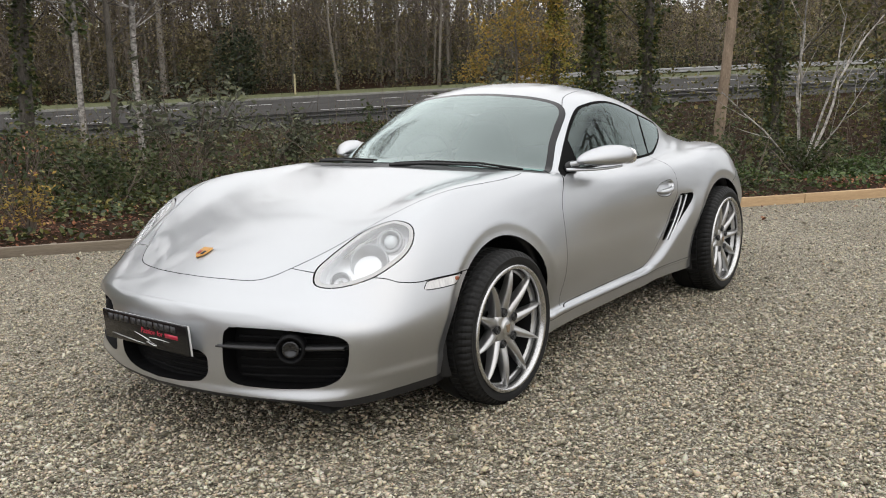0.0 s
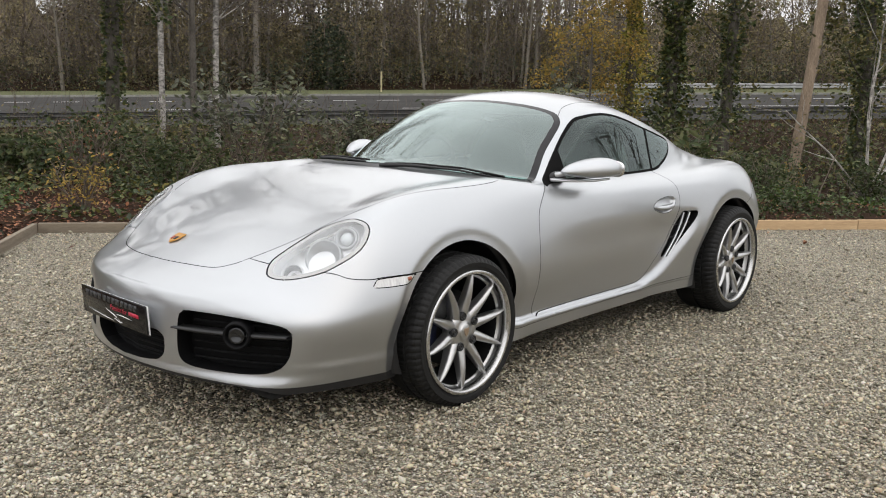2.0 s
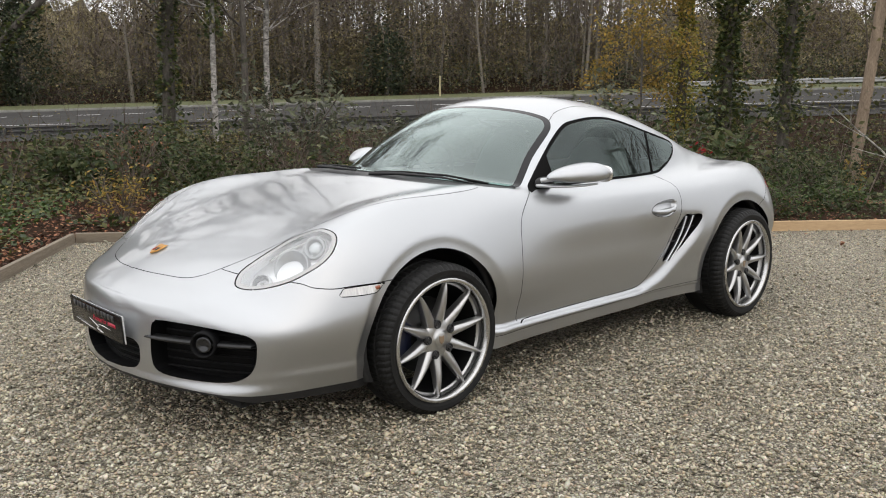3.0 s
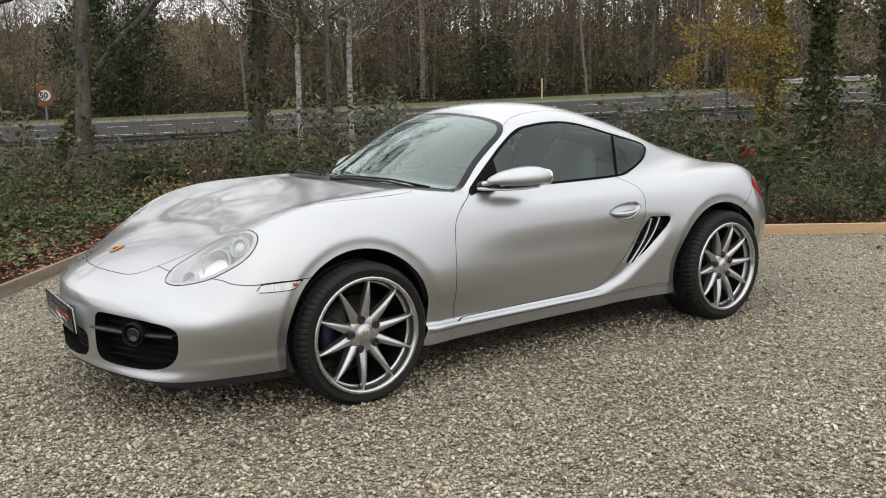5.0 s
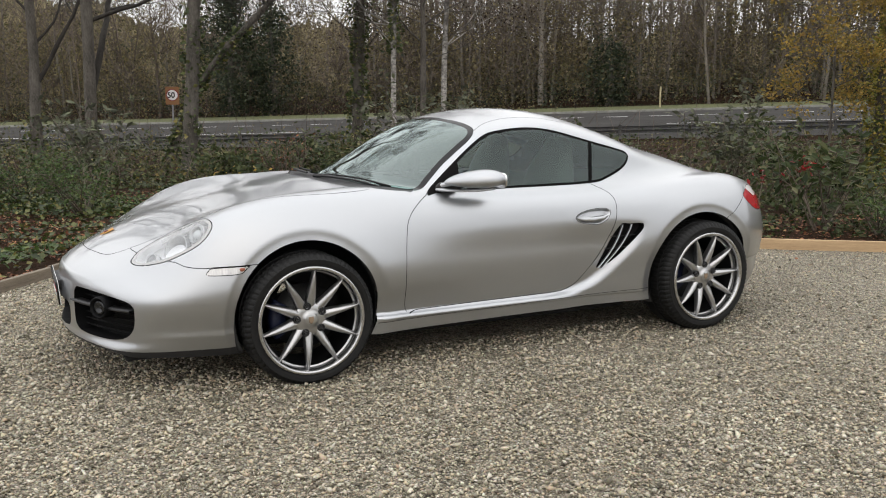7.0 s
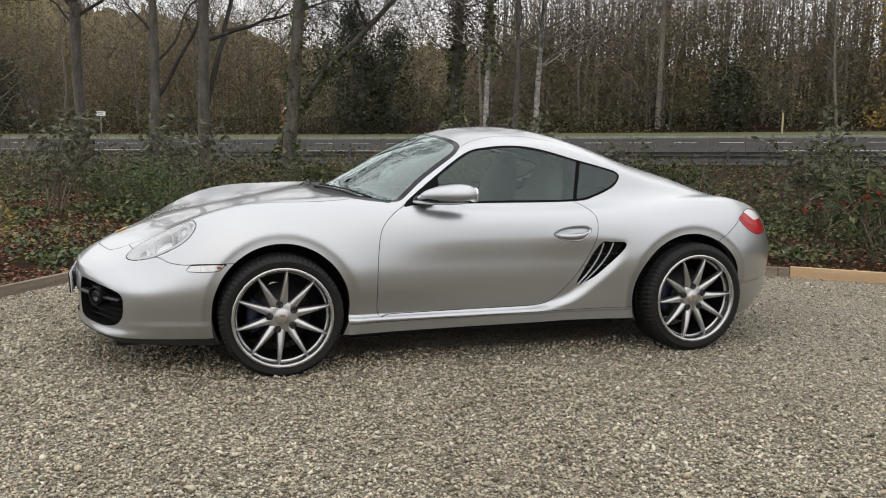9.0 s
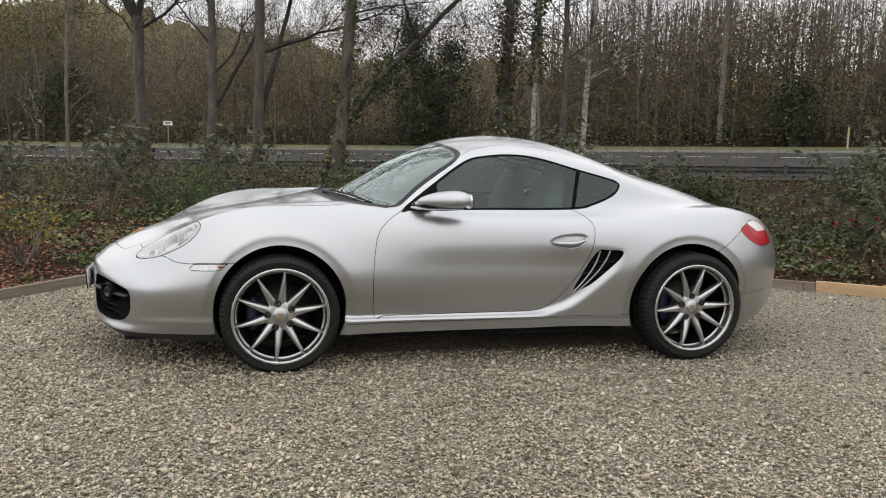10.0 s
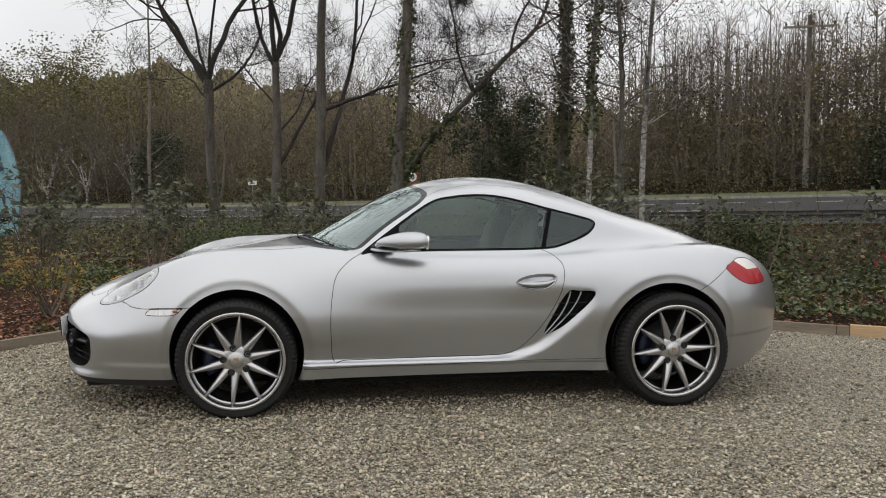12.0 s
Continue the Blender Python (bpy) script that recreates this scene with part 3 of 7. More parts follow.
SCREEN = loop([(-0.612, -0.690), (-0.50, -0.650), (-0.40, -0.608), (-0.30, -0.580), (-0.205, -0.552), (-0.160, -0.508), (-0.146, -0.450), (-0.165, -0.32), (-0.186, -0.2), (-0.192, 0.0), (-0.192, 0.12), (-0.875, 0.12), (-0.875, 0.0), (-0.86, -0.25), (-0.80, -0.50), (-0.70, -0.65), (-0.655, -0.688)])
COWL = loop([(-0.95, 0.12), (-0.95, 0.0), (-0.935, -0.28), (-0.895, -0.50), (-0.835, -0.655), (-0.76, -0.695), (-0.66, -0.702), (-0.60, -0.68), (-0.5, -0.4), (-0.5, 0.12)])
DLO = loop([(-0.538, 0.866), (-0.345, 1.011), (-0.146, 1.144), (-0.015, 1.179), (0.15, 1.190), (0.314, 1.172), (0.546, 1.113), (0.751, 1.063), (0.815, 1.041), (0.827, 1.012), (0.772, 0.957), (0.63, 0.903), (0.487, 0.878), (0.0, 0.873), (-0.3, 0.869), (-0.48, 0.866)])
DOOR = loop([(-0.694, 0.285), (-0.708, 0.41), (-0.710, 0.537), (-0.70, 0.656), (-0.68, 0.744), (-0.633, 0.805), (-0.56, 0.855), (-0.45, 0.885), (0.0, 0.89), (0.40, 0.892), (0.487, 0.875), (0.545, 0.842), (0.580, 0.79), (0.575, 0.70), (0.535, 0.58), (0.457, 0.451), (0.36, 0.347), (0.30, 0.312), (0.22, 0.297), (0.0, 0.294), (-0.35, 0.291), (-0.62, 0.288)])
VENT = loop([(0.600, 0.650), (0.665, 0.656), (0.735, 0.656), (0.752, 0.643), (0.738, 0.612), (0.680, 0.546), (0.580, 0.454), (0.505, 0.412), (0.478, 0.420), (0.522, 0.515)])
DISH = loop([(0.309, 0.703), (0.36, 0.733), (0.457, 0.747), (0.527, 0.742), (0.535, 0.72), (0.512, 0.688), (0.454, 0.664), (0.358, 0.675)])
MARKER = loop([(-1.672, 0.552), (-1.664, 0.570), (-1.650, 0.580), (-1.57, 0.584), (-1.496, 0.585), (-1.49, 0.581), (-1.505, 0.565), (-1.525, 0.553), (-1.60, 0.549)], 4)
INTAKE = loop([(-0.316, 0.456), (-0.360, 0.467), (-0.500, 0.463), (-0.634, 0.446), (-0.679, 0.427), (-0.690, 0.394), (-0.675, 0.315), (-0.639, 0.268), (-0.567, 0.252), (-0.396, 0.252), (-0.322, 0.266), (-0.302, 0.309), (-0.303, 0.400)])
GRILLE = loop([(0.10, 0.237), (0.0, 0.237), (-0.12, 0.241), (-0.20, 0.253), (-0.232, 0.280), (-0.240, 0.325), (-0.225, 0.365), (-0.1, 0.375), (0.10, 0.375)])
TAILLAMP = loop([(1.543, 0.770), (1.595, 0.800), (1.66, 0.822), (1.75, 0.812), (1.82, 0.765), (1.868, 0.688), (1.80, 0.672), (1.70, 0.676), (1.61, 0.712)])
SCOOP = loop([(-1.6, 0.270), (-1.2, 0.270), (-0.8, 0.270), (-0.35, 0.270), (0.2, 0.272), (0.35, 0.282), (0.464, 0.314), (0.588, 0.402), (0.70, 0.51), (0.762, 0.61), (0.765, 0.67), (0.70, 0.70), (0.60, 0.72), (0.58, 0.80), (0.5, 0.9), (-1.2, 0.9), (-1.6, 0.9)])


def seam_f(c):
    zs = spl(c[:, 0], [(-2.3, 1.0), (-2.0, 0.9), (-1.968, 0.72), (-1.95, 0.64), (-1.88, 0.62), (-1.79, 0.606), (-1.755, 0.590), (-1.68, 0.582), (-1.62, 0.586), (-1.2, 0.592)])
    return (c[:, 2] - zs) * 0.75


def sculpt(c):
    """Outward shift of the body side: rolled arch lips, sill ledge, air scoop, handle dish."""
    x, w, z = c[:, 0], -c[:, 1], c[:, 2]
    side = ease(w, 0.45, 0.65)
    d = np.zeros(len(c))
    for ax, az, ar in ARCH:
        r = np.hypot(x - ax, z - az)
        k = ease(r, ar + 0.052, ar + 0.030)
        d += np.where(r < ar + 0.17, 0.003 * ease(r, ar + 0.165, ar + 0.045) - k * (0.006 + 0.010 * np.clip((ar + 0.040 - r) / 0.040, 0, 1)), 0) * ease(z, 0.1, 0.2)
    q = -sd(XZ(c), SCOOP, 0.0)
    depth = 0.016 + 0.018 * ease(x, 0.05, 0.5)
    wide = 0.016 + 0.045 * ease(x, 0.1, 0.55)
    back = ease(x, -0.75, -0.2)
    d -= np.where(q > 0, depth * ease(q, 0, wide) * ((1 - back) * ease(z, 0.44, 0.30) + back * ease(z, 0.70, 0.54)) * ease(x, -0.90, -0.84), 0)
    d += 0.017 * ease(z, 0.293, 0.263) * ease(x, -0.90, -0.84) * ease(x, 0.44, 0.20)
    d -= 0.006 * ease(z, 0.256, 0.250) * ease(x, -0.86, -0.82) * ease(x, 0.84, 0.80)
    dd = -sd(XZ(c), DISH, 0.0)
    d -= np.where(dd > 0, (0.010 + 0.016 * ease(z, 0.690, 0.725)) * ease(dd, 0, 0.014), 0)
    d += 0.007 * ease(z, 0.300, 0.262) * ease(x, -2.06, -1.80) * ease(x, -1.50, -1.57)
    d -= 0.014 * ease(z, 0.392, 0.375) * ease(x, 1.5, 1.6)
    return d * side


bm = bmesh.new()
_vs = [[bm.verts.new(p) for p in row] for row in BODY]
for _p, _q in zip(_vs, _vs[1:]):
    for k in range(NV - 1):
        bm.faces.new((_p[k], _p[k + 1], _q[k + 1], _q[k]))
bmesh.ops.remove_doubles(bm, verts=bm.verts, dist=1e-5)
RID = bm.faces.layers.int.new("rid")


def coords():
    return np.array([v.co for v in bm.verts])


def iso_cut(fn, gate=None):
    """Cuts the body along fn = 0, where gate allows."""
    bm.verts.index_update()
    co = coords()
    val = fn(co)
    val = np.where(np.abs(val) < 3e-5, 3e-5, val)
    ok = gate(co) if gate else np.ones(len(co), bool)
    es = list(bm.edges)
    ev = np.array([(e.verts[0].index, e.verts[1].index) for e in es])
    hit = np.where(ok[ev].all(1) & (val[ev[:, 0]] * val[ev[:, 1]] < 0))[0]
    cut = set()
    for i in hit:
        a, b = ev[i]
        _, nv = bmesh.utils.edge_split(es[i], es[i].verts[0] if es[i].verts[0].index == a else es[i].verts[1], val[a] / (val[a] - val[b]))
        cut.add(nv)
    for f in {f for v in cut for f in v.link_faces}:
        vs = [v for v in f.verts if v in cut]
        if len(vs) == 2:
            try:
                bmesh.utils.face_split(f, vs[0], vs[1])
            except ValueError:
                pass


def mark(fn, rid, gate=None, of=(0,)):
    fs = [f for f in bm.faces if f[RID] in of]
    if not fs:
        return
    c = np.array([f.calc_center_median() for f in fs])
    ok = fn(c) < 0
    if gate:
        ok &= gate(c)
    for f, k in zip(fs, ok):
        if k:
            f[RID] = rid


def panel(fn, rid, gap, gate=None, of=(0,)):
    """Cuts a panel out of the body, with an open shut line round it."""
    if gap:
        iso_cut(lambda c: fn(c) - gap, gate)
        iso_cut(lambda c: fn(c) + gap, gate)
        mark(lambda c: np.abs(fn(c)) - gap, 99, gate, of)
        mark(lambda c: fn(c) + gap, rid, gate, of)
    else:
        iso_cut(fn, gate)
        mark(fn, rid, gate, of)


# move the side by its sculpture, outwards in plan
for _k in (0.293, 0.278, 0.263, 0.256, 0.249):
    iso_cut(lambda c: c[:, 2] - _k, lambda c: (c[:, 1] < -0.6) & (np.abs(c[:, 0]) < 0.88))
for _k in (0.288, 0.275, 0.262):
    iso_cut(lambda c: c[:, 2] - _k, lambda c: (c[:, 1] < -0.45) & (c[:, 0] < -1.48) & (c[:, 0] > -2.1))
for _k in (0.0, -0.007, -0.014):
    iso_cut(lambda c: sd(XZ(c), DISH) - _k, lambda c: (c[:, 1] < -0.6) & (c[:, 0] > 0.28) & (c[:, 0] < 0.56) & (c[:, 2] > 0.62) & (c[:, 2] < 0.78))
bm.normal_update()
_sh = sculpt(coords())
for v, k in zip(bm.verts, _sh):
    v.co.y -= k

_low = lambda c: (c[:, 1] < -0.45) & (c[:, 2] < 0.78)
for ax, az, ar in ARCH:
    panel(lambda c, ax=ax, az=az, ar=ar: np.hypot(c[:, 0] - ax, c[:, 2] - az) - ar, 98, 0, _low)
panel(lambda c: sd(LAMPQ(c), LAMP), 1, 0.0022, lambda c: (c[:, 0] < -1.5) & (c[:, 2] > 0.5) & (c[:, 1] < -0.4))
panel(lambda c: sd(LAMPQ(c), LAMP) + 0.016, 2, 0.0, lambda c: (c[:, 0] < -1.5) & (c[:, 2] > 0.5) & (c[:, 1] < -0.4), (1,))
panel(lambda c: sd(XY(c), BONNET), 3, 0.0016, lambda c: (c[:, 0] < -0.7) & (c[:, 2] > 0.5))
panel(lambda c: sd(XZ(c), MARKER), 5, 0.0018, lambda c: (c[:, 0] < -1.4) & (c[:, 1] < -0.7))
panel(lambda c: sd(YZ(c), INTAKE), 6, 0.0, lambda c: c[:, 0] < -1.85)
panel(lambda c: sd(YZ(c), GRILLE), 7, 0.0, lambda c: c[:, 0] < -2.1)
panel(seam_f, 4, 0.0013, lambda c: c[:, 0] < -1.3)
panel(lambda c: np.maximum(c[:, 2] - spl(c[:, 0], [(-2.3, 0.226), (-2.2, 0.219), (-2.05, 0.208), (-1.85, 0.200), (-1.5, 0.198)]), c[:, 0] + 1.5), 8, 0.0, lambda c: c[:, 0] < -1.5, (0, 4))
panel(lambda c: sd(XY(c), SCREEN), 9, 0.0, lambda c: (c[:, 2] > 0.8) & (c[:, 0] < 0.3))
panel(lambda c: sd(XY(c), SCREEN) + 0.032, 10, 0.0, lambda c: (c[:, 2] > 0.8) & (c[:, 0] < 0.3), (9,))
panel(lambda c: sd(XY(c), COWL), 11, 0.0, lambda c: (c[:, 2] > 0.8) & (c[:, 0] < -0.45), (0, 9, 99))
_dg = lambda c: (c[:, 1] < -0.5) & (c[:, 2] > 0.8)
panel(lambda c: sd(XZ(c), DLO), 12, 0.0, _dg)
panel(lambda c: sd(XZ(c), DLO) + 0.013, 13, 0.0, _dg, (12,))
panel(lambda c: np.abs((c[:, 0] - 0.497) - 0.28 * (c[:, 2] - 0.9)) - 0.013, 12, 0.0, _dg, (13,))
panel(lambda c: (c[:, 0] + 0.335) - 0.12 * (c[:, 2] - 0.9), 12, 0.0, _dg, (13,))
mark(lambda c: 0.51 - c[:, 0], 14, _dg, (13,))
panel(lambda c: sd(XZ(c), DOOR), 15, 0.0017, lambda c: (c[:, 1] < -0.5) & (c[:, 2] < 0.93))
_hg = lambda c: (c[:, 1] < -0.6) & (c[:, 0] > 0.28) & (c[:, 0] < 0.56) & (c[:, 2] > 0.62) & (c[:, 2] < 0.78)
iso_cut(lambda c: sd(XZ(c), DISH) - 0.0008, _hg)
iso_cut(lambda c: sd(XZ(c), DISH) - 0.0034, _hg)
mark(lambda c: np.abs(sd(XZ(c), DISH) - 0.0021) - 0.0013, 99, _hg, (15,))
panel(lambda c: sd(XZ(c), VENT), 16, 0.0, lambda c: (c[:, 1] < -0.6) & (c[:, 2] < 0.72), (0, 15, 99))
_tg = lambda c: (c[:, 0] > 1.4) & (c[:, 1] < -0.35) & (c[:, 2] > 0.6)
panel(lambda c: sd(XZ(c), TAILLAMP), 17, 0.002, _tg)
panel(lambda c: 0.757 - c[:, 2] + 0.55 * np.maximum(0, 1.71 - c[:, 0]), 18, 0.0, _tg, (17,))


def groove(fn, g, gate):
    iso_cut(lambda c: fn(c) - g, gate)
    iso_cut(lambda c: fn(c) + g, gate)
    mark(lambda c: np.abs(fn(c)) - g, 99, gate)


groove(lambda c: (c[:, 2] - 0.665 - (c[:, 0] - 1.38) * 0.648) * 0.84, 0.0018, lambda c: (c[:, 0] > 1.36) & (c[:, 0] < 1.55) & (c[:, 1] < -0.6) & (c[:, 2] > 0.6))
groove(lambda c: c[:, 1] - spl(c[:, 0], [(-0.2, -0.525), (-0.165, -0.508), (-0.06, -0.462), (0.105, -0.442), (0.277, -0.436), (0.48, -0.44), (0.70, -0.43), (0.95, -0.40), (1.2, -0.36)]), 0.002, lambda c: (c[:, 2] > 1.0) & (c[:, 1] < -0.3) & (c[:, 0] > -0.19) & (c[:, 0] < 1.1))
groove(lambda c: c[:, 2] - 0.247 - 0.014 * (c[:, 0] + 0.8), 0.0013, lambda c: (c[:, 1] < -0.6) & (np.abs(c[:, 0]) < 0.86))

bm.normal_update()
bm.verts.index_update()
CO = coords()
NO = np.array([v.normal for v in bm.verts])
NO[np.abs(CO[:, 1]) < 1e-4, 1] = 0
NO /= np.linalg.norm(NO, axis=1)[:, None]
if NO[np.argmax(CO[:, 2])][2] < 0:
    NO, FLIP = -NO, True
else:
    FLIP = False
FACES = {}
for f in bm.faces:
    ids = [v.index for v in f.verts]
    FACES.setdefault(f[RID], []).append(ids[::-1] if FLIP else ids)
bm.free()
MIRROR = np.array([1, -1, 1])


def widen(v):
    """The nose stands a little off the line of the near wheels."""
    v = np.array(v, float)
    v[:, 1] += ease(v[:, 0], -1.0, -1.9) * np.interp(v[:, 1], [-0.5, 0.0, 0.6], [0.0, 0.035, 0.095])
    v[:, 2] += 0.015 * ease(v[:, 0], -1.0, -1.9) * ease(v[:, 1], 0.25, 0.6)
    return v


def skin(rids, both=False, right=False, shift=0.0, push=None, rim=False):
    """Corners, faces and normals of panels; shifted along the normal, or pushed by a vector with walls to the old edge."""
    faces = [f for r in rids for f in FACES.get(r, ())]
    used = sorted({i for f in faces for i in f})
    at = {i: k for k, i in enumerate(used)}
    v, n = CO[used] + NO[used] * shift, NO[used]
    fs = [[at[i] for i in f] for f in faces]
    if push is not None:
        deep = v + np.asarray(push)
        if rim:
            count = {}
            for f in fs:
                for a, b in zip(f, f[1:] + f[:1]):
                    count[(a, b)] = 1
            walls = [[b, a, a + len(v), b + len(v)] for a, b in count if (b, a) not in count and max(abs(v[a][1]), abs(v[b][1])) > 2e-4]
            fs = [[i + len(v) for i in f] for f in fs] + [w[::-1] for w in walls]
            v, n = np.vstack([v, deep]), None
        else:
            v = deep
    if right:
        v, n, fs = v * MIRROR, n * MIRROR if n is not None else None, [f[::-1] for f in fs]
    if both:
        mid = np.abs(v[:, 1]) < 1e-4
        idx = np.where(mid, np.arange(len(v)), np.cumsum(~mid) - 1 + len(v))
        v2 = v[~mid] * MIRROR
        n2 = n[~mid] * MIRROR if n is not None else None
        fs = fs + [[int(idx[i]) for i in f[::-1]] for f in fs]
        v, n = np.vstack([v, v2]), np.vstack([n, n2]) if n is not None else None
    return v, fs, n


def skin_part(name, data, mat, parent, label="", smooth=True):
    v, fs, n = data
    v = widen(v)
    me = bpy.data.meshes.new(name)
    me.from_pydata(v.tolist(), [], fs)
    me.materials.append(mat)
    if smooth and n is not None:
        me.shade_smooth()
        me.normals_split_custom_set_from_vertices(n.tolist())
    o = new(name, me)
    o.parent = parent
    return tagged(o, label) if label else o


def tinted(name, tint, least=0.08, power=4.0, shine=(0.87, 1.0, 0.98)):
    """Thin tinted glass: clear straight on, glossy towards its edges."""
    m, n, l, b = _mat(name)
    n.remove(b)
    tr, gl, lw, mx = n.new("ShaderNodeBsdfTransparent"), n.new("ShaderNodeBsdfGlossy"), n.new("ShaderNodeLayerWeight"), n.new("ShaderNodeMixShader")
    tr.inputs["Color"].default_value = (*tint, 1)
    gl.inputs["Roughness"].default_value = 0.0
    gl.inputs["Color"].default_value = (*shine, 1)
    pw, ma = n.new("ShaderNodeMath"), n.new("ShaderNodeMath")
    pw.operation, ma.operation = "POWER", "MULTIPLY_ADD"
    pw.inputs[1].default_value = power
    ma.inputs[1].default_value, ma.inputs[2].default_value = 1 - least, least
    l.new(lw.outputs["Facing"], pw.inputs[0])
    l.new(pw.outputs[0], ma.inputs[0])
    l.new(ma.outputs[0], mx.inputs[0])
    l.new(tr.outputs[0], mx.inputs[1])
    l.new(gl.outputs[0], mx.inputs[2])
    l.new(mx.outputs[0], n["Material Output"].inputs["Surface"])
    return m


GLASS = tinted("window_glass", (0.54, 0.64, 0.61), 0.06, 4.0)
SCREEN_GLASS = tinted("windscreen_glass", (0.19, 0.26, 0.25), 0.135, 3.3)
CLEAR = tinted("lamp_lens", (0.93, 0.94, 0.94), 0.15, 3.5, (1.0, 1.0, 1.0))
FRIT = plain("black_glass_border", (0.006, 0.006, 0.007), 0.12, spec=0.3)
TRIM = plain("window_seal", (0.007, 0.007, 0.007), 0.8, spec=0.05)
LAMP_RED = plain("red_lamp", (0.36, 0.005, 0.012), 0.14, spec=0.25, coat=0.2)
LAMP_WHITE = plain("clear_lamp", (0.74, 0.71, 0.69), 0.12, coat=0.8)
HOLLOW = plain("intake_black", (0.005, 0.005, 0.0055), 0.6, spec=0.12)
REFLECTOR = plain("lamp_reflector", (0.72, 0.73, 0.75), 0.32, 0.5)
BOWL = plain("lamp_bowl", (0.30, 0.31, 0.325), 0.34, 0.97)
AMBER = plain("amber_plastic", (0.26, 0.075, 0.035), 0.3, coat=0.3)
MARKER_LENS = grainy("ribbed_lens", (0.42, 0.42, 0.42), (0.78, 0.77, 0.76), 0.14, 9, 70, 0.3, metal=0.3, depth=0.002, stretch=(3.0, 1.0, 0.2))
GREY = plain("lamp_surround_paint", (0.40, 0.40, 0.40), 0.35, 0.6, coat=0.5)

car = tagged(new("sports_car"), "low silver two-door sports coupe parked on gravel", "car")
skin_part("body", skin([0], both=True), PAINT, car, "silver metallic painted body shell")
skin_part("bonnet", skin([3], both=True), PAINT, car)
bumper = skin_part("front_bumper", skin([4], both=True), PAINT, car)
for _r in (False, True):
    skin_part("front_lip", skin([8], right=_r), BLACK, car, "black plastic chin spoiler")
markers = []
screen = skin_part("windscreen", skin([10], both=True), SCREEN_GLASS, car, "tinted windscreen glass")
skin_part("border", skin([9], both=True), FRIT, screen)
skin_part("cowl", skin([11], both=True, shift=-0.004), BLACK, car, "black plastic scuttle panel")
for right in (False, True):
    g = skin_part("side_window", skin([13], right=right), GLASS, car, "tinted door window")
    skin_part("window_seal", skin([12], right=right), TRIM, g)
    skin_part("quarter_window", skin([14], right=right), GLASS, car, "small tinted rear quarter window")
    door = skin_part("door", skin([15], right=right), PAINT, car)
    h = skin_part("headlamp", skin([1], right=right), GREY, car, "clear oval headlamp in a silver ring")
    skin_part("lens", skin([2], right=right), CLEAR, h)
    skin_part("reflector", skin([2], right=right, push=(0.05, 0.02 if not right else 0.02, -0.02), rim=True), REFLECTOR, h, smooth=False)
    mk = skin_part("side_marker", skin([5], right=right), MARKER_LENS, car, "clear ribbed side indicator lens with amber end")
    markers.append(mk)
    skin_part("tail_lamp", skin([17], right=right), LAMP_RED, car, "red wrap-round tail lamp")
    skin_part("reversing_lens", skin([18], right=right), LAMP_WHITE, car, "clear reversing lamp lens")
    skin_part("corner_intake", skin([6], right=right, push=(0.075, 0.02, 0.0), rim=True), HOLLOW, bumper, "black air intake", smooth=False)
    skin_part("side_vent", skin([16], right=right, push=(0.0, 0.045, 0.0), rim=True), HOLLOW, car, "black side air vent", smooth=False)
skin_part("centre_grille", skin([7], both=True, push=(0.06, 0.0, 0.0), rim=True), HOLLOW, bumper, "black lower grille", smooth=False)
# added shell behind the panels, near-black in place of shade in the shut lines
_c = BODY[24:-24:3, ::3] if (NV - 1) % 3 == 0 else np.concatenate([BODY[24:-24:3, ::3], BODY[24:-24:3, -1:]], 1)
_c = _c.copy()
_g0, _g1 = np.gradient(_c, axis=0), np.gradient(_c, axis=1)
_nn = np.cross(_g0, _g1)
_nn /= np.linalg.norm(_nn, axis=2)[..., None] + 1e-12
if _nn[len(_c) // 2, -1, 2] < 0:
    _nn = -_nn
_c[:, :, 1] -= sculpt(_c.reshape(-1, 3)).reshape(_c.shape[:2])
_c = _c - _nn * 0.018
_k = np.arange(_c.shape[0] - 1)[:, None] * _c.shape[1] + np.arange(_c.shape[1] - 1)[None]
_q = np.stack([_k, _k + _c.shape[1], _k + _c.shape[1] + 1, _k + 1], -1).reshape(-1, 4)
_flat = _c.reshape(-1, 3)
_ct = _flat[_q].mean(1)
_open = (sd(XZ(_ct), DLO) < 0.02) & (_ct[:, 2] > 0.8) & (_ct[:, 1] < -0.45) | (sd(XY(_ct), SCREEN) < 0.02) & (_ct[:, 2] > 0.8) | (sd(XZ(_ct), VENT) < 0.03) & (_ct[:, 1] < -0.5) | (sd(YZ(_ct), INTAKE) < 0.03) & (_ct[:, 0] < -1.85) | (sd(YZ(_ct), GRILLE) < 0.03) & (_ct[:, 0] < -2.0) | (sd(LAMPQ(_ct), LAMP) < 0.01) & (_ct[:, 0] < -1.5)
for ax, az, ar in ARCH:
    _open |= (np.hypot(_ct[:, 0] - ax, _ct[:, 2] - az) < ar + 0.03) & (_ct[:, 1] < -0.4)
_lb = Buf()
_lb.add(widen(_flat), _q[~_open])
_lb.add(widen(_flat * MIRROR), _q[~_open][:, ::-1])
_lb.ob("gap_backing", DARK, car)


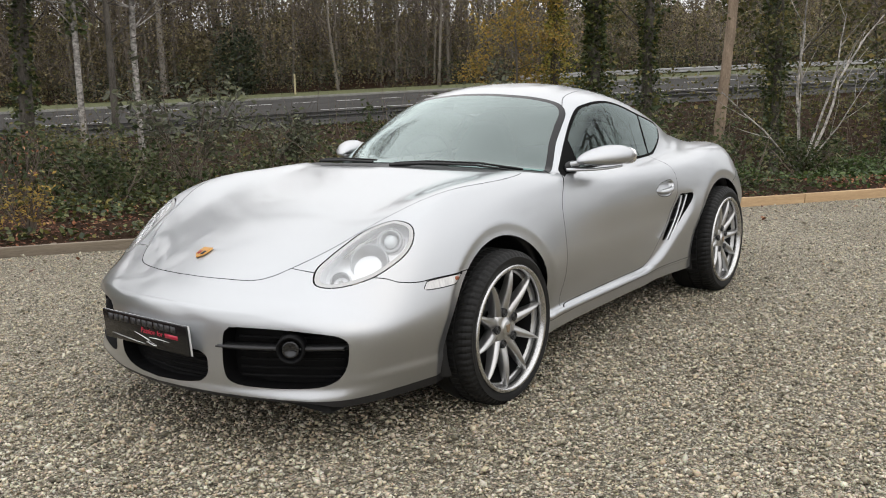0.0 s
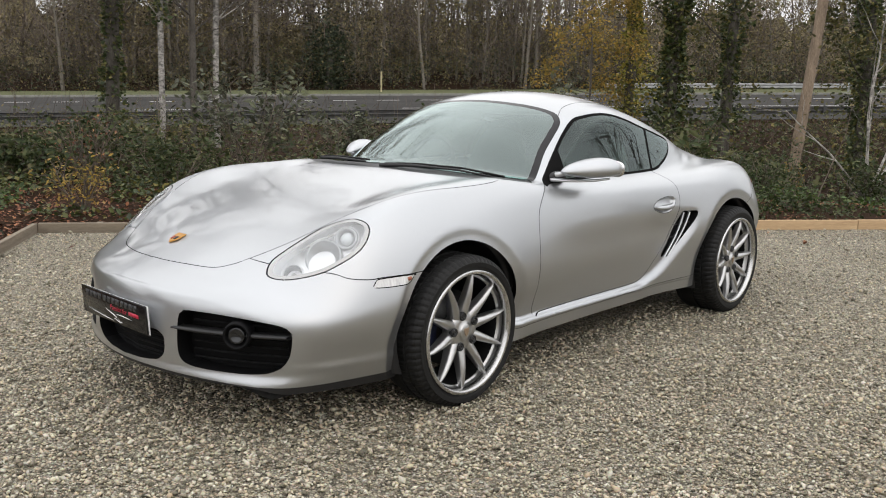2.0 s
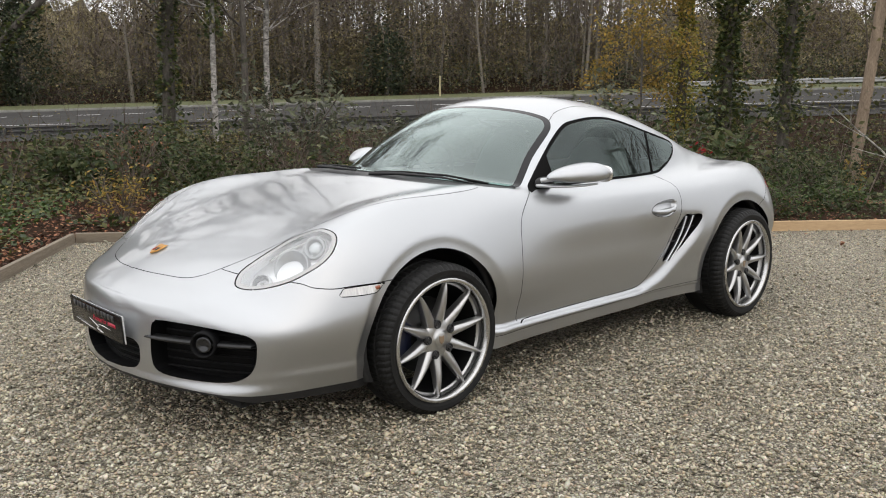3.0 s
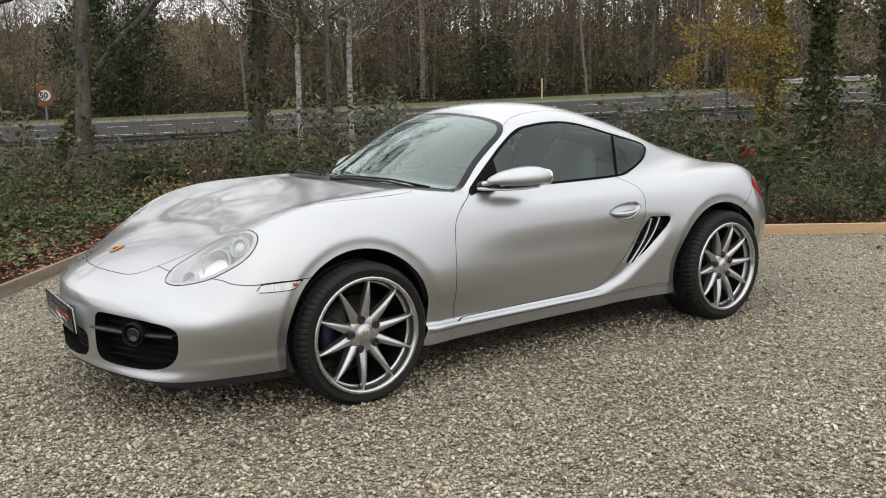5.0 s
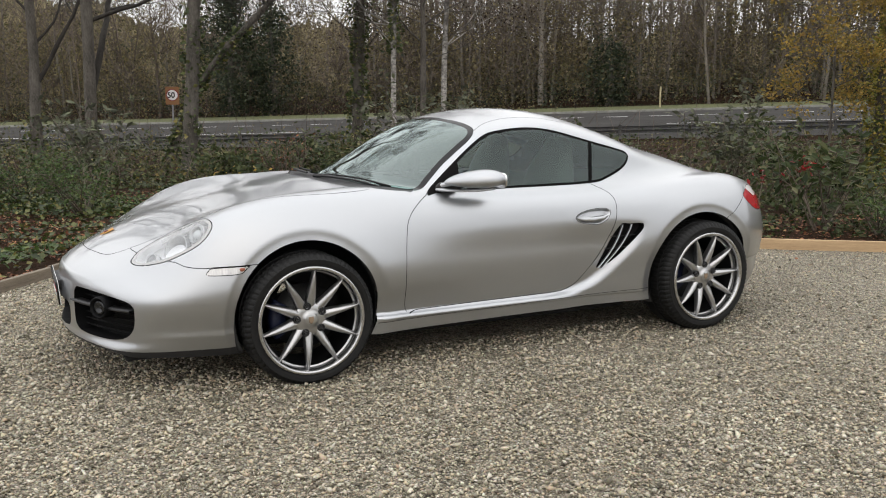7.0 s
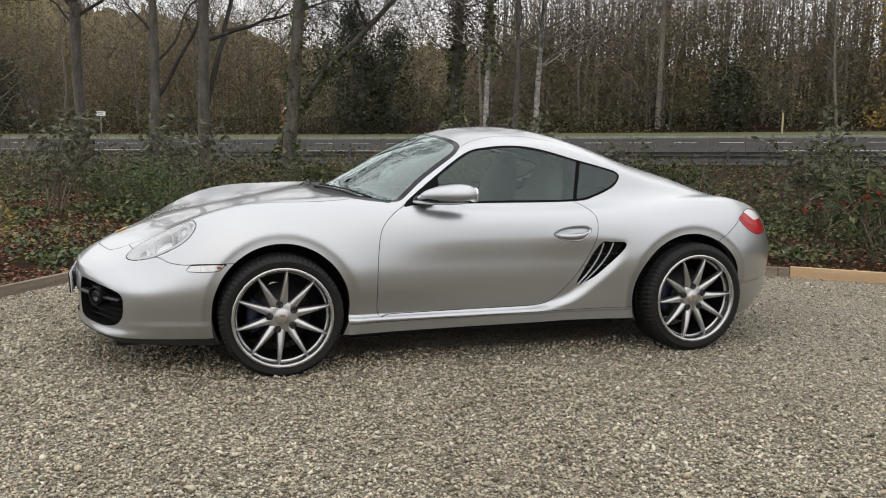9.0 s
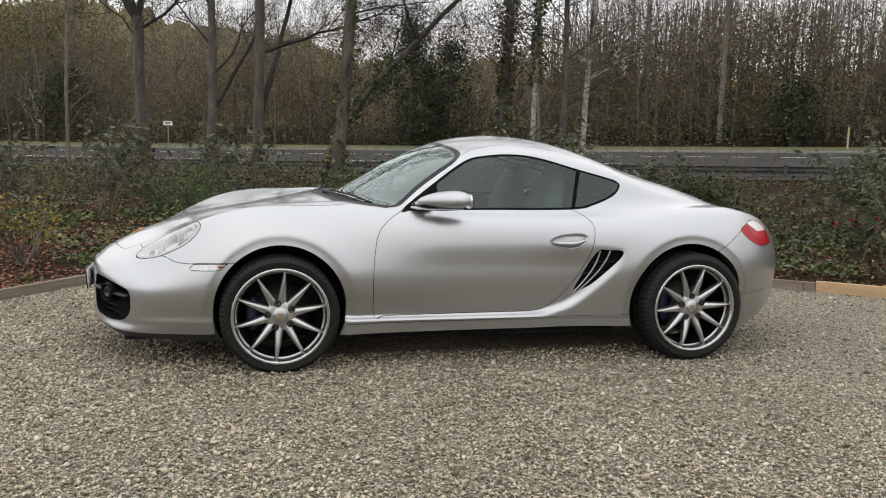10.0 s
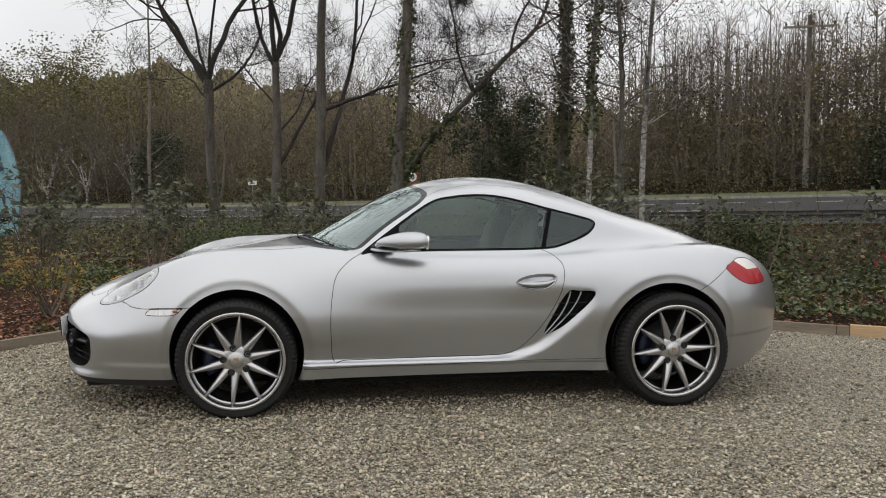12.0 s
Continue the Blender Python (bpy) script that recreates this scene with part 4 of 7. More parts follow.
CALIPER = plain("blue_caliper", (0.006, 0.010, 0.035), 0.5)
FOG = plain("fog_lens", (0.045, 0.046, 0.048), 0.14, 0.7, spec=0.6)
GOLD = plain("gold_enamel", (0.52, 0.27, 0.07), 0.4, 0.5)
CREST = plain("cap_enamel", (0.30, 0.22, 0.15), 0.45, 0.5)
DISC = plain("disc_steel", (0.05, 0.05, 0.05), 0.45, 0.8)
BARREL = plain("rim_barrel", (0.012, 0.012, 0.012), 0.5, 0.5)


def tyre_mesh(radius, width):
    h = width / 2
    prof = [(0.245, -h + 0.02), (0.262, -h + 0.004), (0.275, -h - 0.002), (0.292, -h - 0.004), (radius - 0.020, -h + 0.003), (radius - 0.008, -h + 0.013), (radius - 0.002, -h + 0.026), (radius, -h + 0.044), (radius, -h + 0.060), (radius - 0.007, -h + 0.062), (radius - 0.007, -h + 0.070), (radius, -h + 0.072), (radius + 0.001, -0.006), (radius - 0.007, -0.004), (radius - 0.007, 0.004), (radius + 0.001, 0.006), (radius, h - 0.05), (radius - 0.01, h - 0.012), (radius - 0.03, h), (0.25, h - 0.01)]
    segs = 216
    b = bmesh.new()
    rows = []
    for j, (r, d) in enumerate(prof):
        row = []
        for k in range(segs):
            sip = (k % 3 == 0 and 4 <= j <= 7) or (k % 3 == 1 and 8 <= j <= 12 and j not in (9, 10))
            rr = r - (0.0045 if sip else 0.0)
            a = 2 * math.pi * (k + (0.6 * (j - 4) if 4 <= j <= 16 else 0) * 0.25) / segs
            row.append(b.verts.new((rr * math.cos(a), d, rr * math.sin(a))))
        rows.append(row)
    for p, q in zip(rows, rows[1:]):
        for k in range(segs):
            b.faces.new((p[k], p[(k + 1) % segs], q[(k + 1) % segs], q[k]))
    bmesh.ops.recalc_face_normals(b, faces=b.faces)
    return b


def spoke_mesh(h, turn):
    """One ridged spoke: broad at the hub, drawn out to a slim tip under the rim lip."""
    b = bmesh.new()
    rows = []
    for r, hw, d0, d1 in ((0.050, 0.0270, -h + 0.034, -h + 0.080), (0.075, 0.0262, -h + 0.029, -h + 0.078), (0.100, 0.0240, -h + 0.023, -h + 0.072), (0.125, 0.0215, -h + 0.017, -h + 0.064), (0.150, 0.0190, -h + 0.012, -h + 0.056), (0.180, 0.0158, -h + 0.009, -h + 0.048), (0.205, 0.0128, -h + 0.008, -h + 0.042), (0.225, 0.0096, -h + 0.010, -h + 0.036), (0.2395, 0.0062, -h + 0.013, -h + 0.032)):
        rows.append([b.verts.new((r, d, q)) for d, q in ((d1, -hw * 0.86), (d0 + 0.015, -hw * 0.85), (d0 + 0.0085, -hw * 0.74), (d0 + 0.0022, -hw * 0.30), (d0, 0.0), (d0 + 0.0022, hw * 0.30), (d0 + 0.0085, hw * 0.74), (d0 + 0.015, hw * 0.85), (d1, hw * 0.86))])
    for p, q in zip(rows, rows[1:]):
        for j in range(8):
            b.faces.new((p[j], p[j + 1], q[j + 1], q[j]))
    bmesh.ops.rotate(b, verts=b.verts, cent=(0, 0, 0), matrix=Matrix.Rotation(radians(turn), 3, "Y"))
    bmesh.ops.recalc_face_normals(b, faces=b.faces)
    return b


def wheel(name, x, y, z, radius, width, side, first):
    """A wheel whose outer face looks towards -y for side -1."""
    w = new(name)
    w.parent = car
    w.matrix_basis = pose(x, y, z, 0, 0, 0 if side < 0 else 180)
    h = width / 2
    part("tyre", tyre_mesh(radius, width), RUBBER, w, "black low-profile rubber tyre", smooth=False)
    rim = part("rim", lathe(bmesh.new(), [(0.262, -h + 0.004), (0.2605, -h - 0.004), (0.257, -h - 0.0065), (0.249, -h - 0.0065), (0.245, -h - 0.004), (0.2425, -h + 0.002), (0.2395, -h + 0.008), (0.237, -h + 0.022), (0.239, -h + 0.03)], 96), RIM_LIP, w, "polished silver alloy rim")
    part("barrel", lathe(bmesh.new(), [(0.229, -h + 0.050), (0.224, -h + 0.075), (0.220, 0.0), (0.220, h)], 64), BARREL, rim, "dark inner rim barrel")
    part("bead_step", lathe(bmesh.new(), [(0.2395, -h + 0.028), (0.2375, -h + 0.042), (0.2355, -h + 0.046), (0.2300, -h + 0.046), (0.2285, -h + 0.052)], 80), RIM, rim)
    for k in range(10):
        part("spoke", spoke_mesh(h, 36 * k + first), RIM, w)
    hub = part("hub", lathe(bmesh.new(), [(0.0, -h + 0.022), (0.028, -h + 0.0225), (0.032, -h + 0.025), (0.034, -h + 0.030), (0.050, -h + 0.031), (0.066, -h + 0.033), (0.078, -h + 0.038), (0.084, -h + 0.048), (0.085, -h + 0.08)], 48), RIM, w)
    cap = bmesh.new()
    pts = [(0.0, -0.019), (0.009, -0.011), (0.012, 0.004), (0.0115, 0.015), (0.0, 0.013), (-0.0115, 0.015), (-0.012, 0.004), (-0.009, -0.011)]
    top = [cap.verts.new((px, -h + 0.0195, pz)) for px, pz in pts]
    low = [cap.verts.new((px * 1.08, -h + 0.0225, pz * 1.08)) for px, pz in pts]
    cap.faces.new(top)
    for k in range(8):
        cap.faces.new((top[k], low[k], low[(k + 1) % 8], top[(k + 1) % 8]))
    bmesh.ops.recalc_face_normals(cap, faces=cap.faces)
    part("crest", cap, CREST, hub, "small gold enamel shield", smooth=False)
    for k in range(5):
        a = radians(72 * k + 54 - first)
        cup = lathe(bmesh.new(), [(0.0105, 0.004), (0.0125, -0.004), (0.0165, -0.006), (0.0185, -0.003), (0.0190, 0.012)], 20)
        bolt = lathe(bmesh.new(), [(0.0, -0.001), (0.0045, -0.001), (0.0052, -0.006), (0.0088, -0.005), (0.0098, 0.006)], 16)
        for q in (cup, bolt):
            bmesh.ops.translate(q, verts=q.verts, vec=(0.067 * math.cos(a), -h + 0.030, 0.067 * math.sin(a)))
        part("bolt_recess", cup, BLACK, hub)
        part("lug_bolt", bolt, DISC, w, "steel wheel bolt")
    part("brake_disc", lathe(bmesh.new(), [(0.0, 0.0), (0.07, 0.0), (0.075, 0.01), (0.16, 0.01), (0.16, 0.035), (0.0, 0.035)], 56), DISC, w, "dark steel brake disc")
    b = bmesh.new()
    rows = []
    for k in range(9):
        a = radians(-32 + 8 * k) + (radians(180) if x < 0 else radians(180))
        rows.append([b.verts.new((r * math.cos(a), d, r * math.sin(a))) for r, d in ((0.105, -0.025), (0.16, -0.03), (0.18, -0.02), (0.18, 0.05), (0.105, 0.05))])
    for p, q in zip(rows, rows[1:]):
        for j in range(5):
            b.faces.new((p[j], p[(j + 1) % 5], q[(j + 1) % 5], q[j]))
    b.faces.new(rows[0])
    b.faces.new(rows[-1])
    bmesh.ops.recalc_face_normals(b, faces=b.faces)
    part("brake_caliper", b, CALIPER, w, "dark blue brake caliper")
    return w


wheel("front_wheel", FRONT, -0.748, 0.308, 0.318, 0.235, -1, 23)
wheel("rear_wheel", REAR, -0.768, 0.316, 0.326, 0.265, -1, 32)
wheel("front_wheel", FRONT, 0.748, 0.308, 0.318, 0.235, 1, 5)
wheel("rear_wheel", REAR, 0.768, 0.316, 0.326, 0.265, 1, 9)

# wheel housings and the floor under the car
for ax, az, ar in ARCH:
    for sgn in (-1, 1):
        b = bmesh.new()
        rows = []
        for k in range(29):
            a = radians(-25 + 230 * k / 28)
            rows.append([b.verts.new((ax + r * math.cos(a), sgn * d, az + r * math.sin(a))) for r, d in ((ar + (0.055 if 4 < k < 24 else -0.002), 0.775 if ax < 0 else 0.80), (ar - 0.001, 0.79 if ax < 0 else 0.82), (ar + 0.02, 0.74), (ar + 0.02, 0.50), (0.1, 0.49))])
        for p, q in zip(rows, rows[1:]):
            for j in range(4):
                b.faces.new((p[j], p[j + 1], q[j + 1], q[j]))
        part("wheel_housing", b, BLACK, car, "black wheel arch liner")
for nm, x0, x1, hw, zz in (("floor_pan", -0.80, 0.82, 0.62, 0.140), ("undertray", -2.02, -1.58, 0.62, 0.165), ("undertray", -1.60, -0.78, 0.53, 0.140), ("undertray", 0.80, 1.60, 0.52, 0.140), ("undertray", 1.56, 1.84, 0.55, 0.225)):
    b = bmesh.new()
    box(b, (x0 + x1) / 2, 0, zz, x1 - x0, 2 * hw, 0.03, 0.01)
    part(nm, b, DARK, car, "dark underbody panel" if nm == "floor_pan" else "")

# ---- fittings of the car ----
def bar(pts, radii, sides=8):
    b = Buf()
    tube(b, pts, radii, sides, cap=True)
    return b


def blob(cx, cy, cz, sx, sy, sz, p=2.4, nu=28, nv=18, shape=None):
    """A rounded solid; shape may bend its corners."""
    b = bmesh.new()
    bmesh.ops.create_uvsphere(b, u_segments=nu, v_segments=nv, radius=1.0)
    for v in b.verts:
        c = v.co
        k = (abs(c.x) ** p + abs(c.y) ** p + abs(c.z) ** p) ** (-1 / p)
        q = Vector((c.x * k, c.y * k, c.z * k))
        q = shape(q) if shape else q
        v.co = Vector((cx + q.x * sx, cy + q.y * sy, cz + q.z * sz))
    return b


for sgn in (-1, 1):
    def shell(q, sgn=sgn):
        """Teardrop: full at the rear, drawn forward and in to a low tip."""
        t = (q.x + 1) / 2
        up = (0.40 + 0.60 * t ** 0.6) if q.z > 0 else 0.70 * (0.35 + 0.65 * t ** 0.6)
        return Vector((q.x, q.y * (0.40 + 0.60 * t ** 0.7) - sgn * 0.95 * (1 - t) ** 1.4, q.z * up - 0.22 * (1 - t) ** 1.5))

    m = part("door_mirror", blob(-0.322, sgn * 0.862, 0.936, 0.140, 0.105, 0.066, 2.3, 36, 22, shape=shell), PAINT, car, "silver teardrop door mirror")
    part("mirror_glass", blob(-0.196, sgn * 0.862, 0.934, 0.010, 0.070, 0.040, 3.0), CHROME, m)
    b = bmesh.new()
    rows = []
    for x, y, z, wd, th in ((-0.462, 0.700, 0.884, 0.030, 0.011), (-0.430, 0.752, 0.881, 0.026, 0.008), (-0.375, 0.806, 0.880, 0.024, 0.0065), (-0.310, 0.850, 0.883, 0.024, 0.0065), (-0.245, 0.884, 0.890, 0.018, 0.005)):
        rows.append([b.verts.new((x + dx * wd, sgn * (y - dx * wd * 0.5), z + dz * th)) for dx, dz in ((-1, 0), (-0.7, 0.8), (0, 1), (0.7, 0.8), (1, 0), (0.7, -0.8), (0, -1), (-0.7, -0.8))])
    for p, q in zip(rows, rows[1:]):
        for k in range(8):
            b.faces.new((p[k], p[(k + 1) % 8], q[(k + 1) % 8], q[k]))
    b.faces.new(rows[-1])
    bmesh.ops.recalc_face_normals(b, faces=b.faces)
    part("mirror_arm", b, PAINT, m)
    bar([(-0.462, sgn * 0.705, 0.902), (-0.438, sgn * 0.742, 0.911), (-0.41, sgn * 0.776, 0.916)], [0.013, 0.012, 0.010], 10).ob("mirror_arm", PAINT, m)
    part("mirror_base", blob(-0.425, sgn * 0.708, 0.893, 0.06, 0.018, 0.028, 2.6), BLACK, m, "black mirror mounting")
    # door handle in its dish
    bar([(0.318, sgn * 0.816, 0.700), (0.35, sgn * 0.828, 0.695), (0.42, sgn * 0.836, 0.692), (0.48, sgn * 0.835, 0.697), (0.522, sgn * 0.820, 0.710)], [0.005, 0.011, 0.0145, 0.013, 0.006], 16).ob("door_handle", PAINT, car)
    part("amber_bulb", blob(-1.519, sgn * (0.816 if sgn < 0 else 0.879), 0.571, 0.014, 0.008, 0.009, 2.6, 16, 10), AMBER, markers[0 if sgn < 0 else 1], "amber bulb behind the lens")
    # fins of the side vent
    for k, (x0, x1) in enumerate(((0.612, 0.474), (0.672, 0.492))):
        b = bmesh.new()
        rows = []
        for q in np.linspace(0, 1, 10):
            x, z = x0 + (x1 - x0) * (q ** 1.15) + 0.018 * math.sin(math.pi * q), 0.652 + (0.414 - 0.652) * q
            y = 0.842 - 0.026 * q + 0.006 * k
            rows.append([b.verts.new((x + dx, sgn * (y + dy), z)) for dx, dy in ((-0.0026, 0.002), (0.0026, 0.002), (0.0026, -0.014), (-0.0026, -0.014))])
        for p, q in zip(rows, rows[1:]):
            for j in range(4):
                b.faces.new((p[j], p[(j + 1) % 4], q[(j + 1) % 4], q[j]))
        bmesh.ops.recalc_face_normals(b, faces=b.faces)
        part("vent_fin", b, PAINT, car)
    for zz, xa, xb in ((0.585, 0.548, 0.715), (0.52, 0.51, 0.66)):
        bar([(xa, sgn * 0.815, zz), (xb, sgn * 0.825, zz + 0.004)], [0.003, 0.003], 5).ob("vent_rib", BLACK, car)
    # fog lamp and blades of the corner intake
    fl = part("fog_lamp", lathe(bmesh.new(), [(0.0, 0.004), (0.012, 0.001), (0.022, -0.004), (0.029, -0.006), (0.032, 0.002), (0.0325, 0.05)], 32), FOG, bumper, "round clear fog lamp in black bezel")
    turn = pose(-2.110, sgn * 0.538, 0.398, 0, 0, -52 * (1 if sgn < 0 else -1) + (0 if sgn < 0 else 180))
    fl.matrix_basis = turn if sgn < 0 else pose(-2.110, 0.538, 0.398, 0, 0, -128)
    part("bezel", lathe(bmesh.new(), [(0.031, 0.012), (0.040, -0.006), (0.044, -0.013), (0.048, -0.012), (0.051, 0.0), (0.051, 0.06)], 36), HOLLOW, fl)
    pts = []
    for q in np.linspace(0, 1, 14):
        w = 0.272 + (0.684 - 0.272) * q
        pts.append((np.interp(w, [0.272, 0.33, 0.40, 0.49, 0.56, 0.60, 0.64, 0.684], [-2.212, -2.194, -2.166, -2.121, -2.084, -2.058, -2.030, -1.995]) + 0.004, sgn * w, 0.397))
    b = bmesh.new()
    rows = []
    for (x, y, z), q in zip(pts, np.linspace(0, 1, 14)):
        hgt = 0.005 + 0.004 * min(1, q * 4)
        rows.append([b.verts.new((x - 0.010, y, z + hgt * 0.4)), b.verts.new((x - 0.010, y, z - hgt * 0.7)), b.verts.new((x + 0.035, y, z - hgt)), b.verts.new((x + 0.035, y, z + hgt))])
    for p, q in zip(rows, rows[1:]):
        for j in range(4):
            b.faces.new((p[j], p[(j + 1) % 4], q[(j + 1) % 4], q[j]))
    bmesh.ops.recalc_face_normals(b, faces=b.faces)
    part("intake_blade", b, BLACK, bumper)
    for zz in (0.285, 0.315, 0.345, 0.372, 0.425):
        bar([(-2.150, sgn * 0.325, zz), (-2.11, sgn * 0.42, zz), (-2.05, sgn * 0.53, zz), (-1.97, sgn * 0.655, zz)], [0.0042] * 4, 6).ob("intake_slat", HOLLOW, bumper)
for zz in (0.262, 0.288, 0.314, 0.34):
    bar([(-2.170, -0.22, zz), (-2.195, 0.0, zz), (-2.170, 0.22, zz)], [0.005] * 3, 6).ob("grille_slat", HOLLOW, bumper)

# headlamp insides
for sgn in (-1, 1):
    for name, x, w, z, r in (("projector", -1.675, 0.635, 0.715, 0.046), ("main_bowl", -1.772, 0.612, 0.652, 0.070), ("indicator_bowl", -1.872, 0.560, 0.592, 0.036)):
        b = lathe(bmesh.new(), [(0.0, 0.012), (r * 0.35, 0.008), (r * 0.62, 0.004), (r * 0.70, -0.012), (r * 0.95, -0.018), (r, -0.010), (r, 0.02)] if name == "projector" else [(0.0, 0.034), (r * 0.3, 0.031), (r * 0.6, 0.021), (r * 0.9, 0.0), (r, -0.006), (r * 1.04, 0.0), (r, 0.03)], 40)
        o = part(name, b, BOWL, car)
        o.matrix_basis = pose(x, sgn * w + (0.085 if sgn > 0 else 0.0), z, -25, 0, -62 if sgn < 0 else -118)
        if name != "main_bowl":
            part("ring", lathe(bmesh.new(), [(r * 1.03, -0.006), (r * 1.06, -0.013), (r * 1.10, -0.010), (r * 1.11, 0.01)], 40), REFLECTOR, o)
        if name == "projector":
            part("projector_lens", blob(0, 0.0, 0, r * 0.6, 0.016, r * 0.6, 2.0, 20, 12), plain("lens_glass", (0.5, 0.53, 0.55), 0.05, 0.3, spec=0.8), o)
        elif name == "indicator_bowl":
            part("bulb_cap", blob(0, 0.010, 0, r * 0.22, 0.016, r * 0.22, 2.2, 16, 10), GREY, o)
    for pts in ([(-1.70, 0.655, 0.660), (-1.75, 0.665, 0.61), (-1.80, 0.650, 0.57)], [(-1.70, 0.59, 0.735), (-1.77, 0.565, 0.712), (-1.84, 0.545, 0.675)], [(-1.835, 0.60, 0.60), (-1.83, 0.575, 0.62), (-1.81, 0.55, 0.65)]):
        bar([(x + 0.018, sgn * (w - 0.012), z - 0.006) for x, w, z in pts], [0.004, 0.007, 0.004], 6).ob("lamp_divider", GREY, car)

# shield badge on the bonnet
b = bmesh.new()
pts = [(0.036, 0.0), (0.016, 0.022), (-0.008, 0.026), (-0.032, 0.024), (-0.030, 0.0), (-0.032, -0.024), (-0.008, -0.026), (0.016, -0.022)]
top = [b.verts.new((-px, py, 0.004)) for px, py in pts]
low = [b.verts.new((-px * 1.08, py * 1.08, 0.0)) for px, py in pts]
b.faces.new(top)
for k in range(8):
    b.faces.new((top[k], low[k], low[(k + 1) % 8], top[(k + 1) % 8]))
bmesh.ops.recalc_face_normals(b, faces=b.faces)
_bd = part("bonnet_badge", b, GOLD, car, "small gold and red shield badge", smooth=False)
_bd.matrix_basis = pose(-2.003, 0.04, 0.6685, 0, -23, 0)
for px, py, mm in ((-0.006, 0.011, plain("badge_red", (0.25, 0.02, 0.015), 0.4)), (-0.006, -0.011, BLACK)):
    b = bmesh.new()
    box(b, px, py, 0.0045, 0.022, 0.014, 0.002)
    part("field", b, mm, _bd)

# plate at the nose: black, white edge; unreadable grey lettering, red script, white flourish
plate = new("number_plate")
plate.parent = car
plate.matrix_basis = pose(-2.264, 0.073, 0.410, 0, -4, 0)
b = bmesh.new()
box(b, 0, 0, 0, 0.008, 0.516, 0.112, 0.002)
part("panel", b, plain("plate_black", (0.006, 0.006, 0.007), 0.2), plate, "black dealer plate")
b = bmesh.new()
box(b, 0.0055, -0.003, -0.001, 0.003, 0.522, 0.112, 0.001)
part("white_backing", b, plain("plate_white", (0.7, 0.7, 0.7), 0.4), plate)
b = bmesh.new()
box(b, 0.02, 0, 0.02, 0.03, 0.3, 0.05, 0.003)
part("bracket", b, BLACK, plate)
SCRIPT_GREY, SCRIPT_RED, SCRIPT_WHITE = plain("grey_print", (0.030, 0.030, 0.033), 0.4), plain("red_print", (0.45, 0.02, 0.05), 0.4), plain("white_print", (0.8, 0.8, 0.8), 0.4)
for y0, wd in ((0.205, 0.030), (0.170, 0.026), (0.138, 0.030), (0.104, 0.026), (0.06, 0.030), (0.025, 0.026), (-0.008, 0.028), (-0.042, 0.032), (-0.08, 0.026), (-0.112, 0.028), (-0.146, 0.028), (-0.18, 0.028)):
    b = bmesh.new()
    box(b, -0.0046, y0, 0.033, 0.001, wd, 0.024)
    part("grey_bar", b, SCRIPT_GREY, plate)


def lettering(body, size, mat, parent, m, shear=0.25, bold=0.0):
    cu = bpy.data.curves.new("lettering", "FONT")
    cu.body, cu.size, cu.extrude, cu.shear, cu.offset = body, size, 0.0004, shear, bold
    tmp = new("lettering", cu)
    bpy.context.view_layer.update()
    me = bpy.data.meshes.new_from_object(tmp.evaluated_get(bpy.context.evaluated_depsgraph_get()))
    bpy.data.objects.remove(tmp)
    me.materials.clear()
    me.materials.append(mat)
    o = new("lettering", me)
    o.parent = parent
    o.matrix_basis = m
    return o


lettering("Passion for", 0.030, SCRIPT_RED, plate, Matrix.Translation((-0.0048, 0.02, -0.004)) @ Matrix(((0, 0, -1, 0), (-1, 0, 0, 0), (0, 1, 0, 0), (0, 0, 0, 1))))
b = bmesh.new()
box(b, -0.0046, -0.165, 0.004, 0.001, 0.075, 0.016)
part("red_bar", b, SCRIPT_RED, plate)
bar([(-0.0048, 0.21, -0.032), (-0.0048, 0.06, -0.045), (-0.0048, 0.0, -0.047)], [0.0006, 0.0012, 0.0004], 4).ob("underline", SCRIPT_WHITE, plate)
bar([(-0.0048, 0.06, -0.008), (-0.0048, 0.0, -0.022), (-0.0048, -0.03, -0.030), (-0.0048, -0.01, -0.037), (-0.0048, -0.05, -0.046), (-0.0048, -0.07, -0.045)], [0.0008, 0.0022, 0.0032, 0.003, 0.002, 0.0007], 4).ob("flourish", SCRIPT_WHITE, plate)
bar([(-0.0048, -0.03, -0.018), (-0.0048, -0.08, -0.016), (-0.0048, -0.15, -0.020)], [0.001, 0.002, 0.0004], 4).ob("flourish", SCRIPT_WHITE, plate)

# wipers on the scuttle
for pts in ([(-0.895, 0.02, 0.918), (-0.880, -0.18, 0.930), (-0.818, -0.42, 0.924), (-0.72, -0.60, 0.893)], [(-0.855, 0.52, 0.922), (-0.888, 0.34, 0.931), (-0.905, 0.12, 0.930)]):
    w = bar(pts, [0.010, 0.008, 0.006, 0.003][:len(pts)], 6).ob("wiper", BLACK, car)
    bar([(x + 0.030, y, z + 0.007) for x, y, z in pts], [0.005] * len(pts), 4).ob("blade", RUBBER, w)

